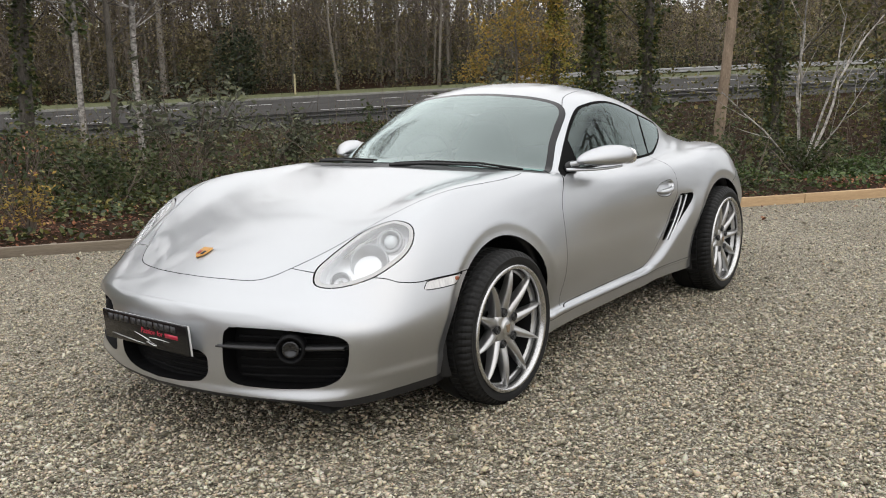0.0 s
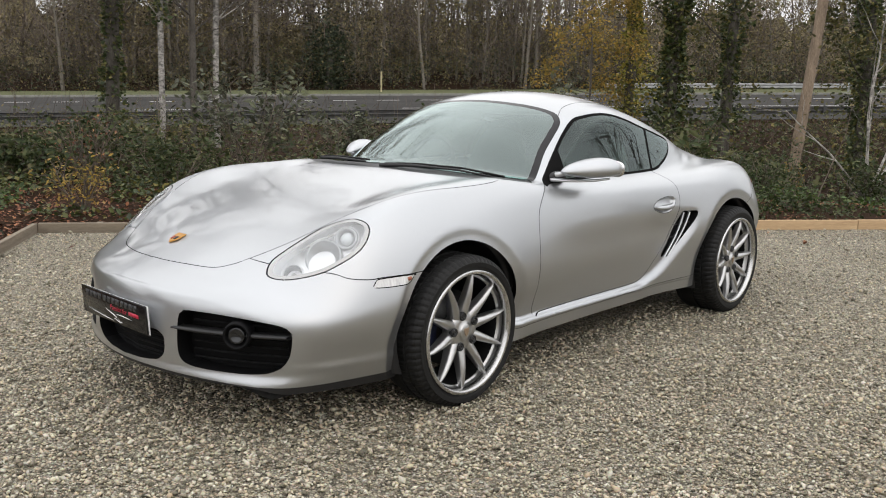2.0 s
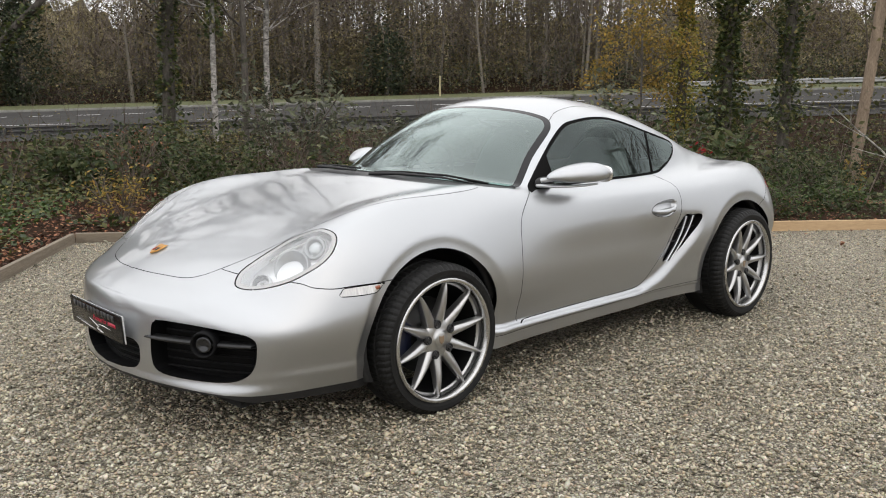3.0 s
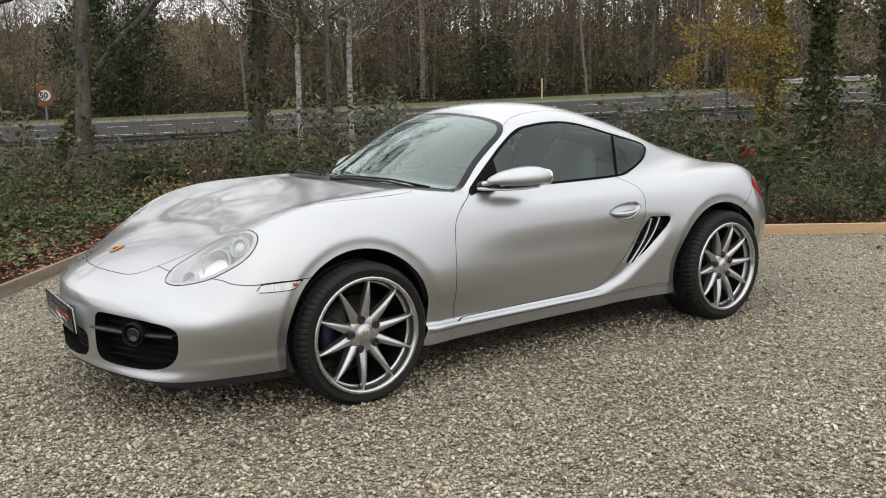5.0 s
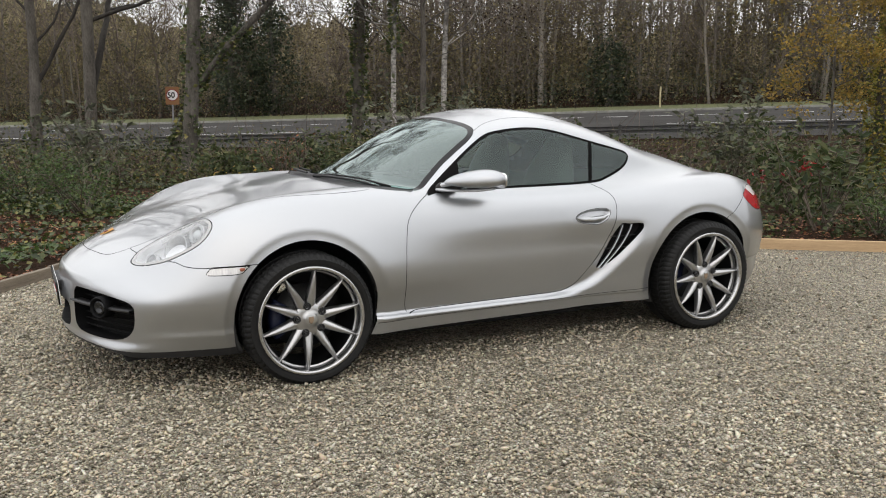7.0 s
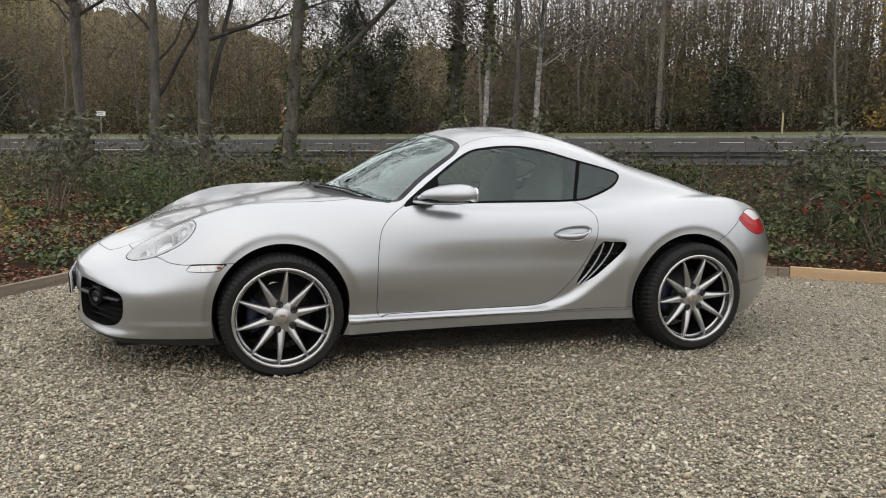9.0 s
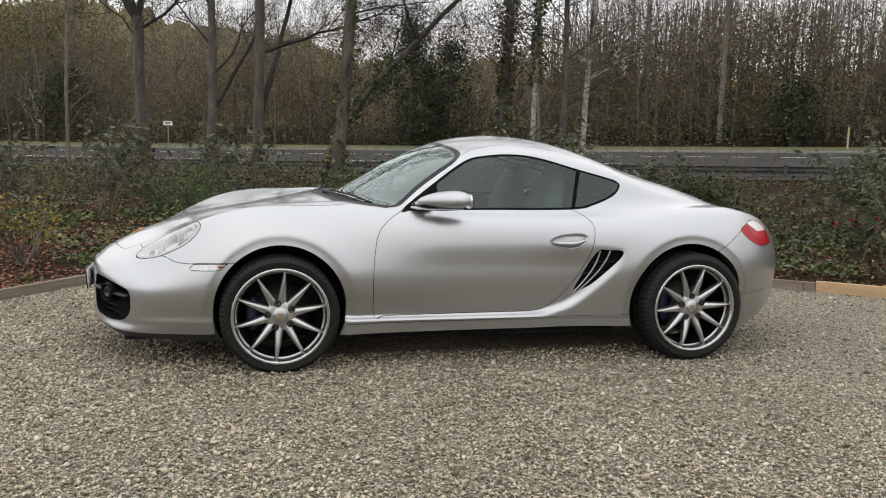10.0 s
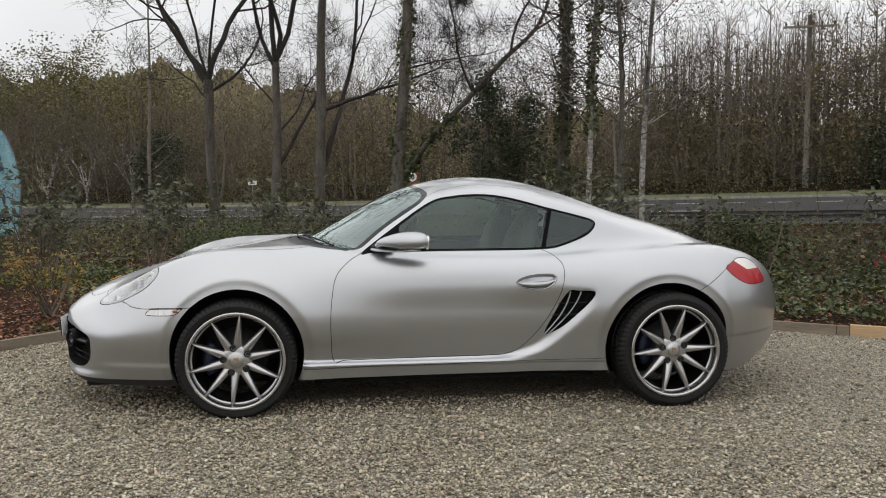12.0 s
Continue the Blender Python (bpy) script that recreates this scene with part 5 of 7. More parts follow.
# cabin
LEATHER = grainy("seat_leather", (0.05, 0.05, 0.049), (0.09, 0.09, 0.088), 0.55, 12, 90, 0.2, depth=0.003)
DASH = grainy("dash_vinyl", (0.06, 0.062, 0.06), (0.10, 0.102, 0.10), 0.6, 10, 120, 0.15, depth=0.002)
part("dashboard", blob(-0.50, 0, 0.76, 0.30, 0.66, 0.13, 3.2), DASH, car, "dark dashboard")
part("headliner", blob(0.18, 0, 1.185, 0.32, 0.44, 0.02, 3.0), grainy("headliner_cloth", (0.22, 0.22, 0.21), (0.3, 0.3, 0.29), 0.9, 20, 90, 0.1), car)
part("rear_shelf", blob(1.0, 0, 0.80, 0.55, 0.60, 0.08, 4.0), DASH, car)
for y in (-0.36, 0.36):
    st = part("seat", blob(0.10, y, 0.48, 0.26, 0.24, 0.10, 3.0), LEATHER, car, "dark grey leather sports seat")
    part("backrest", blob(0.40, y, 0.76, 0.085, 0.23, 0.32, 3.0, shape=lambda q: Vector((q.x + 0.9 * q.z, q.y * (1 - 0.25 * max(0, q.z)), q.z))), LEATHER, st)
    part("headrest", blob(0.485, y, 1.04, 0.05, 0.12, 0.085, 2.8), LEATHER, st)
b = bmesh.new()
rows = []
for k in range(36):
    a = 2 * math.pi * k / 36
    rows.append([b.verts.new((0.014 * math.cos(t), (0.18 + 0.014 * math.sin(t)) * math.cos(a), (0.18 + 0.014 * math.sin(t)) * math.sin(a))) for t in np.linspace(0, 2 * math.pi, 8, endpoint=False)])
for k in range(36):
    for j in range(8):
        b.faces.new((rows[k][j], rows[k][(j + 1) % 8], rows[(k + 1) % 36][(j + 1) % 8], rows[(k + 1) % 36][j]))
sw = part("steering_wheel", b, BLACK, car, "black steering wheel")
sw.matrix_basis = pose(-0.20, 0.36, 0.86, 0, 24, 0)
for k in range(3):
    a = math.pi / 2 + 2 * math.pi * k / 3 + math.pi
    bar([(0.02, 0, 0), (0, 0.17 * math.cos(a), 0.17 * math.sin(a))], [0.02, 0.012], 6).ob("wheel_spoke", BLACK, sw)
part("rear_view_mirror", blob(-0.26, 0.0, 1.165, 0.018, 0.10, 0.028, 3.0), BLACK, car)

# ---- trees, shrubs and woodland ----
BARK = grainy("grey_bark", (0.030, 0.026, 0.022), (0.155, 0.138, 0.116), 0.95, 7, 60, 0.8, depth=0.02, stretch=(1, 1, 0.25))
LIMB = grainy("dark_limb_bark", (0.016, 0.014, 0.012), (0.06, 0.052, 0.043), 0.95, 7, 60, 0.8, depth=0.02, stretch=(1, 1, 0.25))
BIRCH = grainy("birch_bark", (0.035, 0.030, 0.026), (0.52, 0.49, 0.45), 0.8, 3.5, 14, 0.4, depth=0.01, stretch=(1, 1, 1.6))
_bn, _bl = BIRCH.node_tree.nodes, BIRCH.node_tree.links
_tc, _sp = _bn.new("ShaderNodeTexCoord"), _bn.new("ShaderNodeSeparateXYZ")
_bl.new(_tc.outputs["Object"], _sp.inputs[0])
_old = _ramp_of(_bn, [(0.30, (0.0, 0.0, 0.0)), (0.42, (1.0, 1.0, 1.0))])
_pz = _bn.new("ShaderNodeMapRange")  # old dark bark and lichen higher on the stem
_pz.inputs["From Min"].default_value, _pz.inputs["From Max"].default_value = 1.4, 6.0
_pz.inputs["To Min"].default_value, _pz.inputs["To Max"].default_value = 0.16, -0.02
_bl.new(_sp.outputs["Z"], _pz.inputs["Value"])
_pa, _pn = _bn.new("ShaderNodeMath"), _noise(_bn, _bl, 3.0, 4, 0.6, "Object", (1, 1, 0.7))
_bl.new(_pz.outputs["Result"], _pa.inputs[0])
_pm = _bn.new("ShaderNodeMath")
_pm.operation, _pm.inputs[1].default_value = "MULTIPLY", 0.6
_bl.new(_pn.outputs["Fac"], _pm.inputs[0])
_bl.new(_pm.outputs[0], _pa.inputs[1])
_bl.new(_pa.outputs[0], _old.inputs[0])
_px = _bn.new("ShaderNodeMixRGB")
_bl.new(_old.outputs["Color"], _px.inputs[0])
_px.inputs[1].default_value = (0.05, 0.044, 0.037, 1)
_pb = _bn["Principled BSDF"].inputs["Base Color"]
_bl.new(_pb.links[0].from_socket, _px.inputs[2])
_bl.new(_px.outputs["Color"], _pb)
TWIG = grainy("twigs", (0.070, 0.055, 0.043), (0.165, 0.132, 0.104), 0.95, 3, 40, 0.2, island=0.4)
PALE = grainy("pale_stems", (0.101, 0.086, 0.068), (0.216, 0.191, 0.158), 0.9, 6, 50, 0.3)
IVY = leafy("ivy_leaves", [(0.0, (0.026, 0.041, 0.014)), (0.55, (0.074, 0.102, 0.030)), (0.85, (0.155, 0.168, 0.050)), (1.0, (0.30, 0.25, 0.066))], 0.45, 0.15)
YELLOW = leafy("autumn_yellow_leaves", [(0.0, (0.17, 0.14, 0.045)), (0.3, (0.34, 0.23, 0.055)), (0.6, (0.54, 0.36, 0.070)), (0.82, (0.23, 0.21, 0.06)), (1.0, (0.40, 0.24, 0.075))], 0.6, 0.35)
PALE_IVY = leafy("yellowing_ivy", [(0.0, (0.06, 0.08, 0.02)), (0.35, (0.20, 0.20, 0.04)), (0.7, (0.42, 0.38, 0.07)), (1.0, (0.52, 0.36, 0.08))], 0.5, 0.25)
OLIVE = leafy("olive_leaves", [(0.0, (0.049, 0.056, 0.020)), (0.5, (0.119, 0.119, 0.042)), (0.85, (0.196, 0.168, 0.063)), (1.0, (0.308, 0.238, 0.084))], 0.6, 0.3)
LAUREL = leafy("shrub_leaves", [(0.0, (0.022, 0.034, 0.013)), (0.45, (0.054, 0.076, 0.026)), (0.85, (0.108, 0.124, 0.052)), (1.0, (0.215, 0.195, 0.100))], 0.55, 0.2, 0.18)
PURPLE = leafy("purplish_leaves", [(0.0, (0.055, 0.059, 0.040)), (0.5, (0.118, 0.124, 0.084)), (1.0, (0.215, 0.230, 0.140))], 0.55, 0.2, 0.22)
GREEN = leafy("fresh_green_leaves", [(0.0, (0.028, 0.056, 0.014)), (0.6, (0.072, 0.126, 0.030)), (1.0, (0.150, 0.190, 0.054))], 0.5, 0.25)
RED = leafy("red_leaves", [(0.0, (0.20, 0.01, 0.012)), (1.0, (0.42, 0.03, 0.03))], 0.5, 0.3)
LITTER = leafy("leaf_litter", [(0.0, (0.085, 0.036, 0.021)), (0.5, (0.230, 0.088, 0.046)), (0.85, (0.400, 0.170, 0.082)), (1.0, (0.60, 0.35, 0.18))], 0.8, 0.0)
FARLEAF = leafy("far_leaves", [(0.0, (0.110, 0.088, 0.050)), (0.5, (0.200, 0.165, 0.086)), (0.85, (0.280, 0.232, 0.112)), (1.0, (0.36, 0.29, 0.125))], 0.7, 0.25)
CONES = leafy("alder_cones", [(0.0, (0.022, 0.016, 0.012)), (1.0, (0.070, 0.052, 0.038))], 0.9, 0.0, 0.1)
FARDARK = leafy("far_evergreen", [(0.0, (0.018, 0.026, 0.014)), (0.7, (0.046, 0.062, 0.028)), (1.0, (0.085, 0.100, 0.044))], 0.6, 0.15)


def leaves(buf, c, size, rs, mat=0, slim=0.45, lift=0.3, out=None):
    """Folded leaves at points c: two triangles each. lift tilts them towards the sky, out points them away from an axis."""
    c = np.asarray(c, float)
    n = len(c)
    if not n:
        return
    d = rs.normal(size=(n, 3))
    if out is not None:
        d += out * 1.2
    d[:, 2] = d[:, 2] * 0.5 - 0.25
    d /= np.linalg.norm(d, axis=1)[:, None]
    up = rs.normal(size=(n, 3)) * (1 - lift) + np.array([0, 0, 1.0]) * lift * 2
    side = np.cross(d, up)
    side /= np.linalg.norm(side, axis=1)[:, None] + 1e-9
    nrm = np.cross(side, d)
    L = (np.asarray(size) * rs.uniform(0.6, 1.3, n))[:, None]
    v = np.stack([c, c + d * L * 0.5 + side * L * slim * 0.5 + nrm * L * 0.06, c + d * L, c + d * L * 0.5 - side * L * slim * 0.5 + nrm * L * 0.06], 1)
    i = np.arange(n)[:, None] * 4
    buf.add(v.reshape(-1, 3), np.concatenate([i + np.array([[0, 1, 2]]), i + np.array([[0, 2, 3]])]), mat)


def grow(buf, rs, p, d, length, r, depth, tips, bend=0.16, kids=5, up=0.12, sides=6, spread=0.9, shrink=0.6, mat=0, end=0.35, twig_mat=None, start=0.35):
    """A limb that wanders, tapers and carries smaller limbs."""
    p, d = np.array(p, float), np.array(d, float)
    d /= np.linalg.norm(d)
    n = max(3, int(length / 0.35)) if depth else 3
    n = min(n, 12)
    pts, rad = [p.copy()], [r]
    for k in range(n):
        d = d + rs.normal(0, bend, 3) * (0.6 if k < 2 else 1) + np.array([0, 0, up])
        d /= np.linalg.norm(d)
        p = p + d * length / n
        pts.append(p.copy())
        rad.append(r * (1 - (1 - end) * (k + 1) / n))
    tube(buf, pts, rad, max(3, sides), mat)
    if depth <= 0:
        tips.extend(pts[1:])
        return pts
    for k in range(kids):
        q = start + (1 - start) * (k + rs.uniform(0.2, 0.9)) / kids
        i = min(int(q * n), n - 1)
        base = np.array(pts[i]) * (1 - (q * n - i)) + np.array(pts[i + 1]) * (q * n - i)
        t = np.array(pts[i + 1]) - np.array(pts[i])
        t /= np.linalg.norm(t)
        s = np.cross(t, rs.normal(size=3))
        s /= np.linalg.norm(s) + 1e-9
        nd = t * (1 - 0.55 * spread) + s * spread
        grow(buf, rs, base, nd, length * shrink * rs.uniform(0.7, 1.15) * (1.1 - 0.4 * q), max(rad[i] * 0.5, 0.005), depth - 1, tips, bend * 1.15, max(2, kids - 1), up, sides - 2, spread, shrink, mat if twig_mat is None or depth > 1 else twig_mat, 0.3, twig_mat, 0.25)
    tips.append(pts[-1])
    return pts


def bole(pts, radii):
    """A smooth, slightly knobbly trunk through rough points."""
    p = loop(np.asarray(pts, float), 5, closed=False)
    r = np.interp(np.linspace(0, 1, len(p)), np.linspace(0, 1, len(radii)), radii)
    return p, r


def tree(label, pts, radii, limbs, seed, bark=None, ivy=0.0, ivy_z=(0, 4), crown_leaf=None, crown_n=0, crown_size=0.08, kids=5, ivy_mat=None, thick=0.16, ivy_size=0.09, fine=False):
    """A tree: trunk through pts, limbs given as (share of trunk, direction, length, radius, depth), optional ivy and leaves."""
    rs = np.random.RandomState(seed)
    base = Vector(pts[0])
    t = tagged(new("tree"), label, "tree", "trees of the planted strip")
    t.matrix_basis = Matrix.Translation(base)
    off = np.array(base)
    p, r = bole(pts, np.array(radii) * 0.82)
    p = p - off
    r = r * (1 + rs.normal(0, 0.05, len(r)))
    b = Buf()
    tube(b, p, r, 10, 0)
    b.ob("trunk", [bark or BARK], t)
    b, tips = Buf(), []
    for q, d, ln, rr, depth in limbs:
        i = int(q * (len(p) - 1))
        grow(b, rs, p[i], d, ln, rr * 0.66, depth + (1 if fine else 0), tips, bend=0.2, kids=kids, twig_mat=1, sides=7)
    if limbs:
        b.ob("branchwork", [bark or LIMB, TWIG], t)
    if ivy:
        lb = Buf()
        n = int(ivy)
        k = rs.uniform(0, 1, n)
        zz = ivy_z[0] + (ivy_z[1] - ivy_z[0]) * k
        c = np.stack([np.interp(zz, p[:, 2], p[:, 0]), np.interp(zz, p[:, 2], p[:, 1]), zz], 1)
        a = rs.uniform(0, 2 * np.pi, n)
        rad = np.interp(zz, p[:, 2], r) + np.abs(rs.normal(0, thick, n)) * (0.6 + 0.5 * np.sin(zz * 2.1 + seed))
        o = np.stack([np.cos(a), np.sin(a), np.zeros(n)], 1)
        leaves(lb, c + o * rad[:, None], ivy_size, rs, 0, 0.8, 0.3, o)
        lb.ob("ivy", [ivy_mat or IVY], t, smooth=False)
    if fine:
        tp = np.array(tips)
        n = 4200
        c = tp[rs.randint(0, len(tp), n)] + rs.normal(0, 0.05, (n, 3))
        d = rs.normal(0, 0.6, (n, 3)) + np.array([0, 0, 0.45])
        d /= np.linalg.norm(d, axis=1)[:, None]
        a = np.cross(d, rs.normal(size=(n, 3)))
        a /= np.linalg.norm(a, axis=1)[:, None]
        e = np.cross(d, a)
        w = 0.0055
        v = np.stack([c + a * w, c + (-0.5 * a + 0.87 * e) * w, c + (-0.5 * a - 0.87 * e) * w, c + d * rs.uniform(0.35, 0.9, n)[:, None]], 1)
        i = np.arange(n)[:, None] * 4
        lb = Buf()
        lb.add(v.reshape(-1, 3), np.concatenate([i + np.array([[0, 1, 3]]), i + np.array([[1, 2, 3]]), i + np.array([[2, 0, 3]])]))
        lb.ob("twig_spray", LIMB, t)
    if crown_leaf and tips:
        lb = Buf()
        tp = np.array(tips)[rs.randint(0, len(tips), crown_n)]
        leaves(lb, tp + rs.normal(0, 0.12, (crown_n, 3)), crown_size, rs, 0, 0.7)
        lb.ob("crown", [crown_leaf], t, smooth=False)
    return t


def at(x, y):
    return float(land_z(0.8 * x - 0.6 * y, 0.6 * x + 0.8 * y)) - 0.05


def trunk_line(x, y, top, lean=(0, 0), wob=0.08, seed=0, n=5):
    rs = np.random.RandomState(seed)
    z0 = at(x, y)
    return [(x + lean[0] * k / (n - 1) + (rs.uniform(-wob, wob) if 0 < k else 0), y + lean[1] * k / (n - 1) + (rs.uniform(-wob, wob) if 0 < k else 0), z0 + (top - z0) * k / (n - 1)) for k in range(n)]


def crown_limbs(rs, n, ln, r, lo=0.45, flat=0.5, depth=2):
    return [(lo + (1 - lo) * k / max(1, n - 1), (math.cos(a := rs.uniform(0, 6.28)), math.sin(a), rs.uniform(flat, flat + 0.9)), ln * rs.uniform(0.7, 1.2), r * rs.uniform(0.7, 1.1), depth) for k in range(n)]


_R = np.random.RandomState
# alders between the yard and the road
tree("tall bare alder with a forked grey trunk", trunk_line(-3.47, 18.4, 4.1, (-0.1, 0), 0.05, 1), [0.24, 0.18, 0.16, 0.15, 0.16],
     [(0.98, (-0.75, 0.1, 0.75), 4.2, 0.12, 3), (1.0, (0.35, 0, 1.0), 5.0, 0.13, 3), (0.97, (-0.2, 0.4, 1.0), 4.5, 0.11, 3), (0.9, (0.9, 0.1, 0.5), 3.0, 0.07, 2), (0.85, (-0.5, 0.5, 0.6), 2.0, 0.05, 2), (1.0, (-0.55, -0.2, 1.0), 8.0, 0.055, 3), (1.0, (0.1, -0.4, 1.0), 9.5, 0.055, 3)], 11, crown_leaf=CONES, crown_n=3600, crown_size=0.05, fine=True, kids=5, thick=0.05, ivy=260, ivy_z=(0, 1.5))
tree("bare alder with a dark crooked trunk", trunk_line(-1.82, 16.9, 4.4, (0.1, 0), 0.12, 2), [0.19, 0.15, 0.13, 0.12, 0.11],
     [(1.0, (0.3, 0, 1), 4.2, 0.1, 3), (0.95, (-0.4, 0.1, 1), 3.8, 0.085, 3), (0.4, (0.75, 0.1, 0.9), 3.6, 0.085, 2), (0.6, (0.6, 0.3, 0.6), 2.6, 0.05, 2), (0.75, (-0.6, 0, 0.7), 2.0, 0.045, 2), (1.0, (0.0, -0.3, 1.0), 8.5, 0.10, 3), (1.0, (0.3, 0.2, 1.0), 9.5, 0.10, 3)], 12, crown_leaf=CONES, crown_n=3600, crown_size=0.05, fine=True, kids=5, thick=0.05, ivy=200, ivy_z=(0, 1.2))
tree("tall straight twin-stemmed alder, bare", trunk_line(-0.74, 16.2, 10.5, (0.25, 0), 0.08, 3), [0.17, 0.145, 0.13, 0.11, 0.07],
     [(0.18, (0.12, 0.05, 1), 6.5, 0.12, 2), (0.33, (0.95, 0.1, 0.28), 3.4, 0.075, 3), (0.55, (0.5, 0, 0.8), 3.0, 0.06, 2), (0.7, (-0.6, 0.2, 0.7), 2.6, 0.05, 2), (0.85, (0.4, 0.3, 0.8), 2.4, 0.04, 2), (0.65, (-0.4, -0.4, 0.7), 5.0, 0.07, 2), (0.75, (-0.3, 0.1, 0.9), 5.0, 0.07, 3), (0.95, (0.35, -0.3, 1.0), 5.5, 0.07, 3), (1.0, (-0.2, -0.2, 1.0), 5.0, 0.06, 3)], 13, crown_leaf=CONES, crown_n=3600, crown_size=0.05, fine=True, kids=5, thick=0.04, ivy=150, ivy_z=(0, 1.0))
tree("leaning bare tree with ivy on its trunk", trunk_line(0.80, 13.2, 9.5, (0.6, 0.3), 0.06, 4), [0.19, 0.165, 0.14, 0.12, 0.06],
     [(0.55, (-0.8, 0.1, 0.5), 2.4, 0.05, 2), (0.65, (0.8, 0, 0.5), 2.6, 0.05, 3), (0.75, (-0.5, 0.3, 0.8), 2.2, 0.04, 2), (0.9, (0.3, -0.2, 1), 2.2, 0.04, 2), (0.42, (0.9, 0.1, 0.15), 2.2, 0.035, 2), (0.7, (0.4, -0.4, 0.8), 4.5, 0.06, 2), (0.8, (-0.4, -0.2, 0.8), 5.0, 0.06, 3), (1.0, (-0.2, -0.2, 1.0), 5.0, 0.06, 3), (1.0, (0.4, 0.1, 1.0), 5.0, 0.06, 3)], 14, crown_leaf=CONES, crown_n=3600, crown_size=0.05, fine=True, kids=5, ivy=700, ivy_z=(0.4, 5.5), thick=0.06)
tree("slanting ivy-clad trunk, bare above", [(0.7, 15.0, at(0.7, 15)), (1.15, 14.9, 1.3), (1.75, 14.6, 2.3), (2.6, 14.3, 3.25), (3.4, 14.0, 4.15), (4.2, 13.8, 5.0), (4.6, 13.7, 6.4)], [0.11, 0.10, 0.085, 0.075, 0.065, 0.05, 0.03],
     [(0.55, (-0.3, 0, 1), 2.8, 0.05, 3), (0.7, (0.1, 0.1, 1), 2.8, 0.05, 3), (0.8, (0.8, 0.1, 0.5), 2.4, 0.04, 2), (0.9, (-0.3, 0.3, 1), 2.4, 0.035, 2), (0.4, (0.4, 0.6, 0.6), 2.0, 0.035, 2)], 15, crown_leaf=CONES, crown_n=3600, crown_size=0.05, fine=True, kids=5, ivy=900, ivy_z=(0.2, 3.0), thick=0.09)
tree("slim white-barked birch, leafless", trunk_line(4.95, 12.45, 8.5, (0.25, 0.1), 0.04, 5), [0.078, 0.070, 0.062, 0.045, 0.02], crown_limbs(_R(5), 24, 2.1, 0.026, 0.3, 0.05), 16, BIRCH, kids=7, crown_leaf=CONES, crown_n=3600, crown_size=0.045, ivy=900, ivy_z=(2.4, 6.5), thick=0.08)
tree("slim dark birch with fine twigs", trunk_line(5.68, 12.55, 7.5, (-0.1, 0), 0.05, 6), [0.085, 0.075, 0.06, 0.045, 0.02], crown_limbs(_R(6), 26, 2.2, 0.026, 0.3, 0.0), 17, BARK, kids=7, crown_leaf=CONES, crown_n=3600, crown_size=0.045)
tree("slim grey birch with fine twigs", trunk_line(6.1, 12.35, 8.5, (0.3, 0.1), 0.05, 7), [0.075, 0.07, 0.055, 0.045, 0.02], crown_limbs(_R(7), 26, 2.2, 0.026, 0.3, 0.0), 18, BIRCH, kids=7, crown_leaf=CONES, crown_n=3600, crown_size=0.045)
tree("dark trunk wrapped in ivy", trunk_line(4.75, 14.1, 8.0, (0.2, 0), 0.05, 8), [0.18, 0.16, 0.13, 0.1, 0.05], crown_limbs(_R(8), 18, 2.2, 0.032, 0.3, 0.0), 19, BARK, crown_leaf=CONES, crown_n=2400, crown_size=0.05, ivy=2200, ivy_z=(0.2, 6), thick=0.10)
tree("thin bare sapling with level twigs", trunk_line(-6.75, 27.3, 10.5, (0.1, 0), 0.06, 9), [0.085, 0.07, 0.055, 0.035, 0.012], crown_limbs(_R(9), 16, 1.8, 0.03, 0.15, 0.1, 2), 20, PALE, kids=4)
for _x, _y, _sd in ((-22.7, 69.9, 30), (-19.0, 67.5, 31), (-15.2, 66.0, 32)):
    tree("pale many-stemmed young tree beyond the road", trunk_line(_x, _y, at(_x, _y) + 1.4, (0, 0), 0.05, _sd), [0.11, 0.10, 0.09, 0.08, 0.08], crown_limbs(_R(_sd), 8, 6.0, 0.075, 0.5, 1.7), _sd, BIRCH)
# bare and ivied trees past the yard's end, mirrored in the side glass
for _x, _y, _h, _sd in ((17.5, -8.2, 8.0, 33), (21.5, -10.5, 9.0, 34), (26.0, -9.5, 10.0, 35), (24.0, -15.5, 8.5, 36), (31.0, -17.0, 9.0, 37)):
    tree("spreading bare tree past the yard's end", trunk_line(_x, _y, _h, (0.4, -0.3), 0.15, _sd), [0.22, 0.19, 0.16, 0.11, 0.05], crown_limbs(_R(_sd), 14, 4.0, 0.09, 0.25, 0.15), _sd, BARK, ivy=1800, ivy_z=(0.2, 5), thick=0.3, ivy_size=0.16)
# ivy-clad and yellow-leaved trees towards the bend
tree("autumn tree hung with yellow leaves", trunk_line(12.6, 7.8, 6.5, (-0.2, 0.1), 0.14, 40), [0.028, 0.027, 0.026, 0.024, 0.015], [(0.22 + 0.055 * k, (math.cos(2.4 * k), math.sin(2.4 * k), 0.25), 1.0 + 0.07 * (k % 5), 0.018, 2) for k in range(14)], 40, BARK, crown_leaf=YELLOW, crown_n=9500, crown_size=0.07)
tree("yellow ivy column on a dead trunk", trunk_line(13.4, 7.3, 6.5, (0.1, 0), 0.05, 41), [0.14, 0.13, 0.11, 0.1, 0.08], crown_limbs(_R(41), 5, 1.3, 0.03, 0.5, 0.1), 41, BARK, ivy=6500, ivy_z=(0.1, 6.5), ivy_mat=PALE_IVY, thick=0.22, ivy_size=0.075)
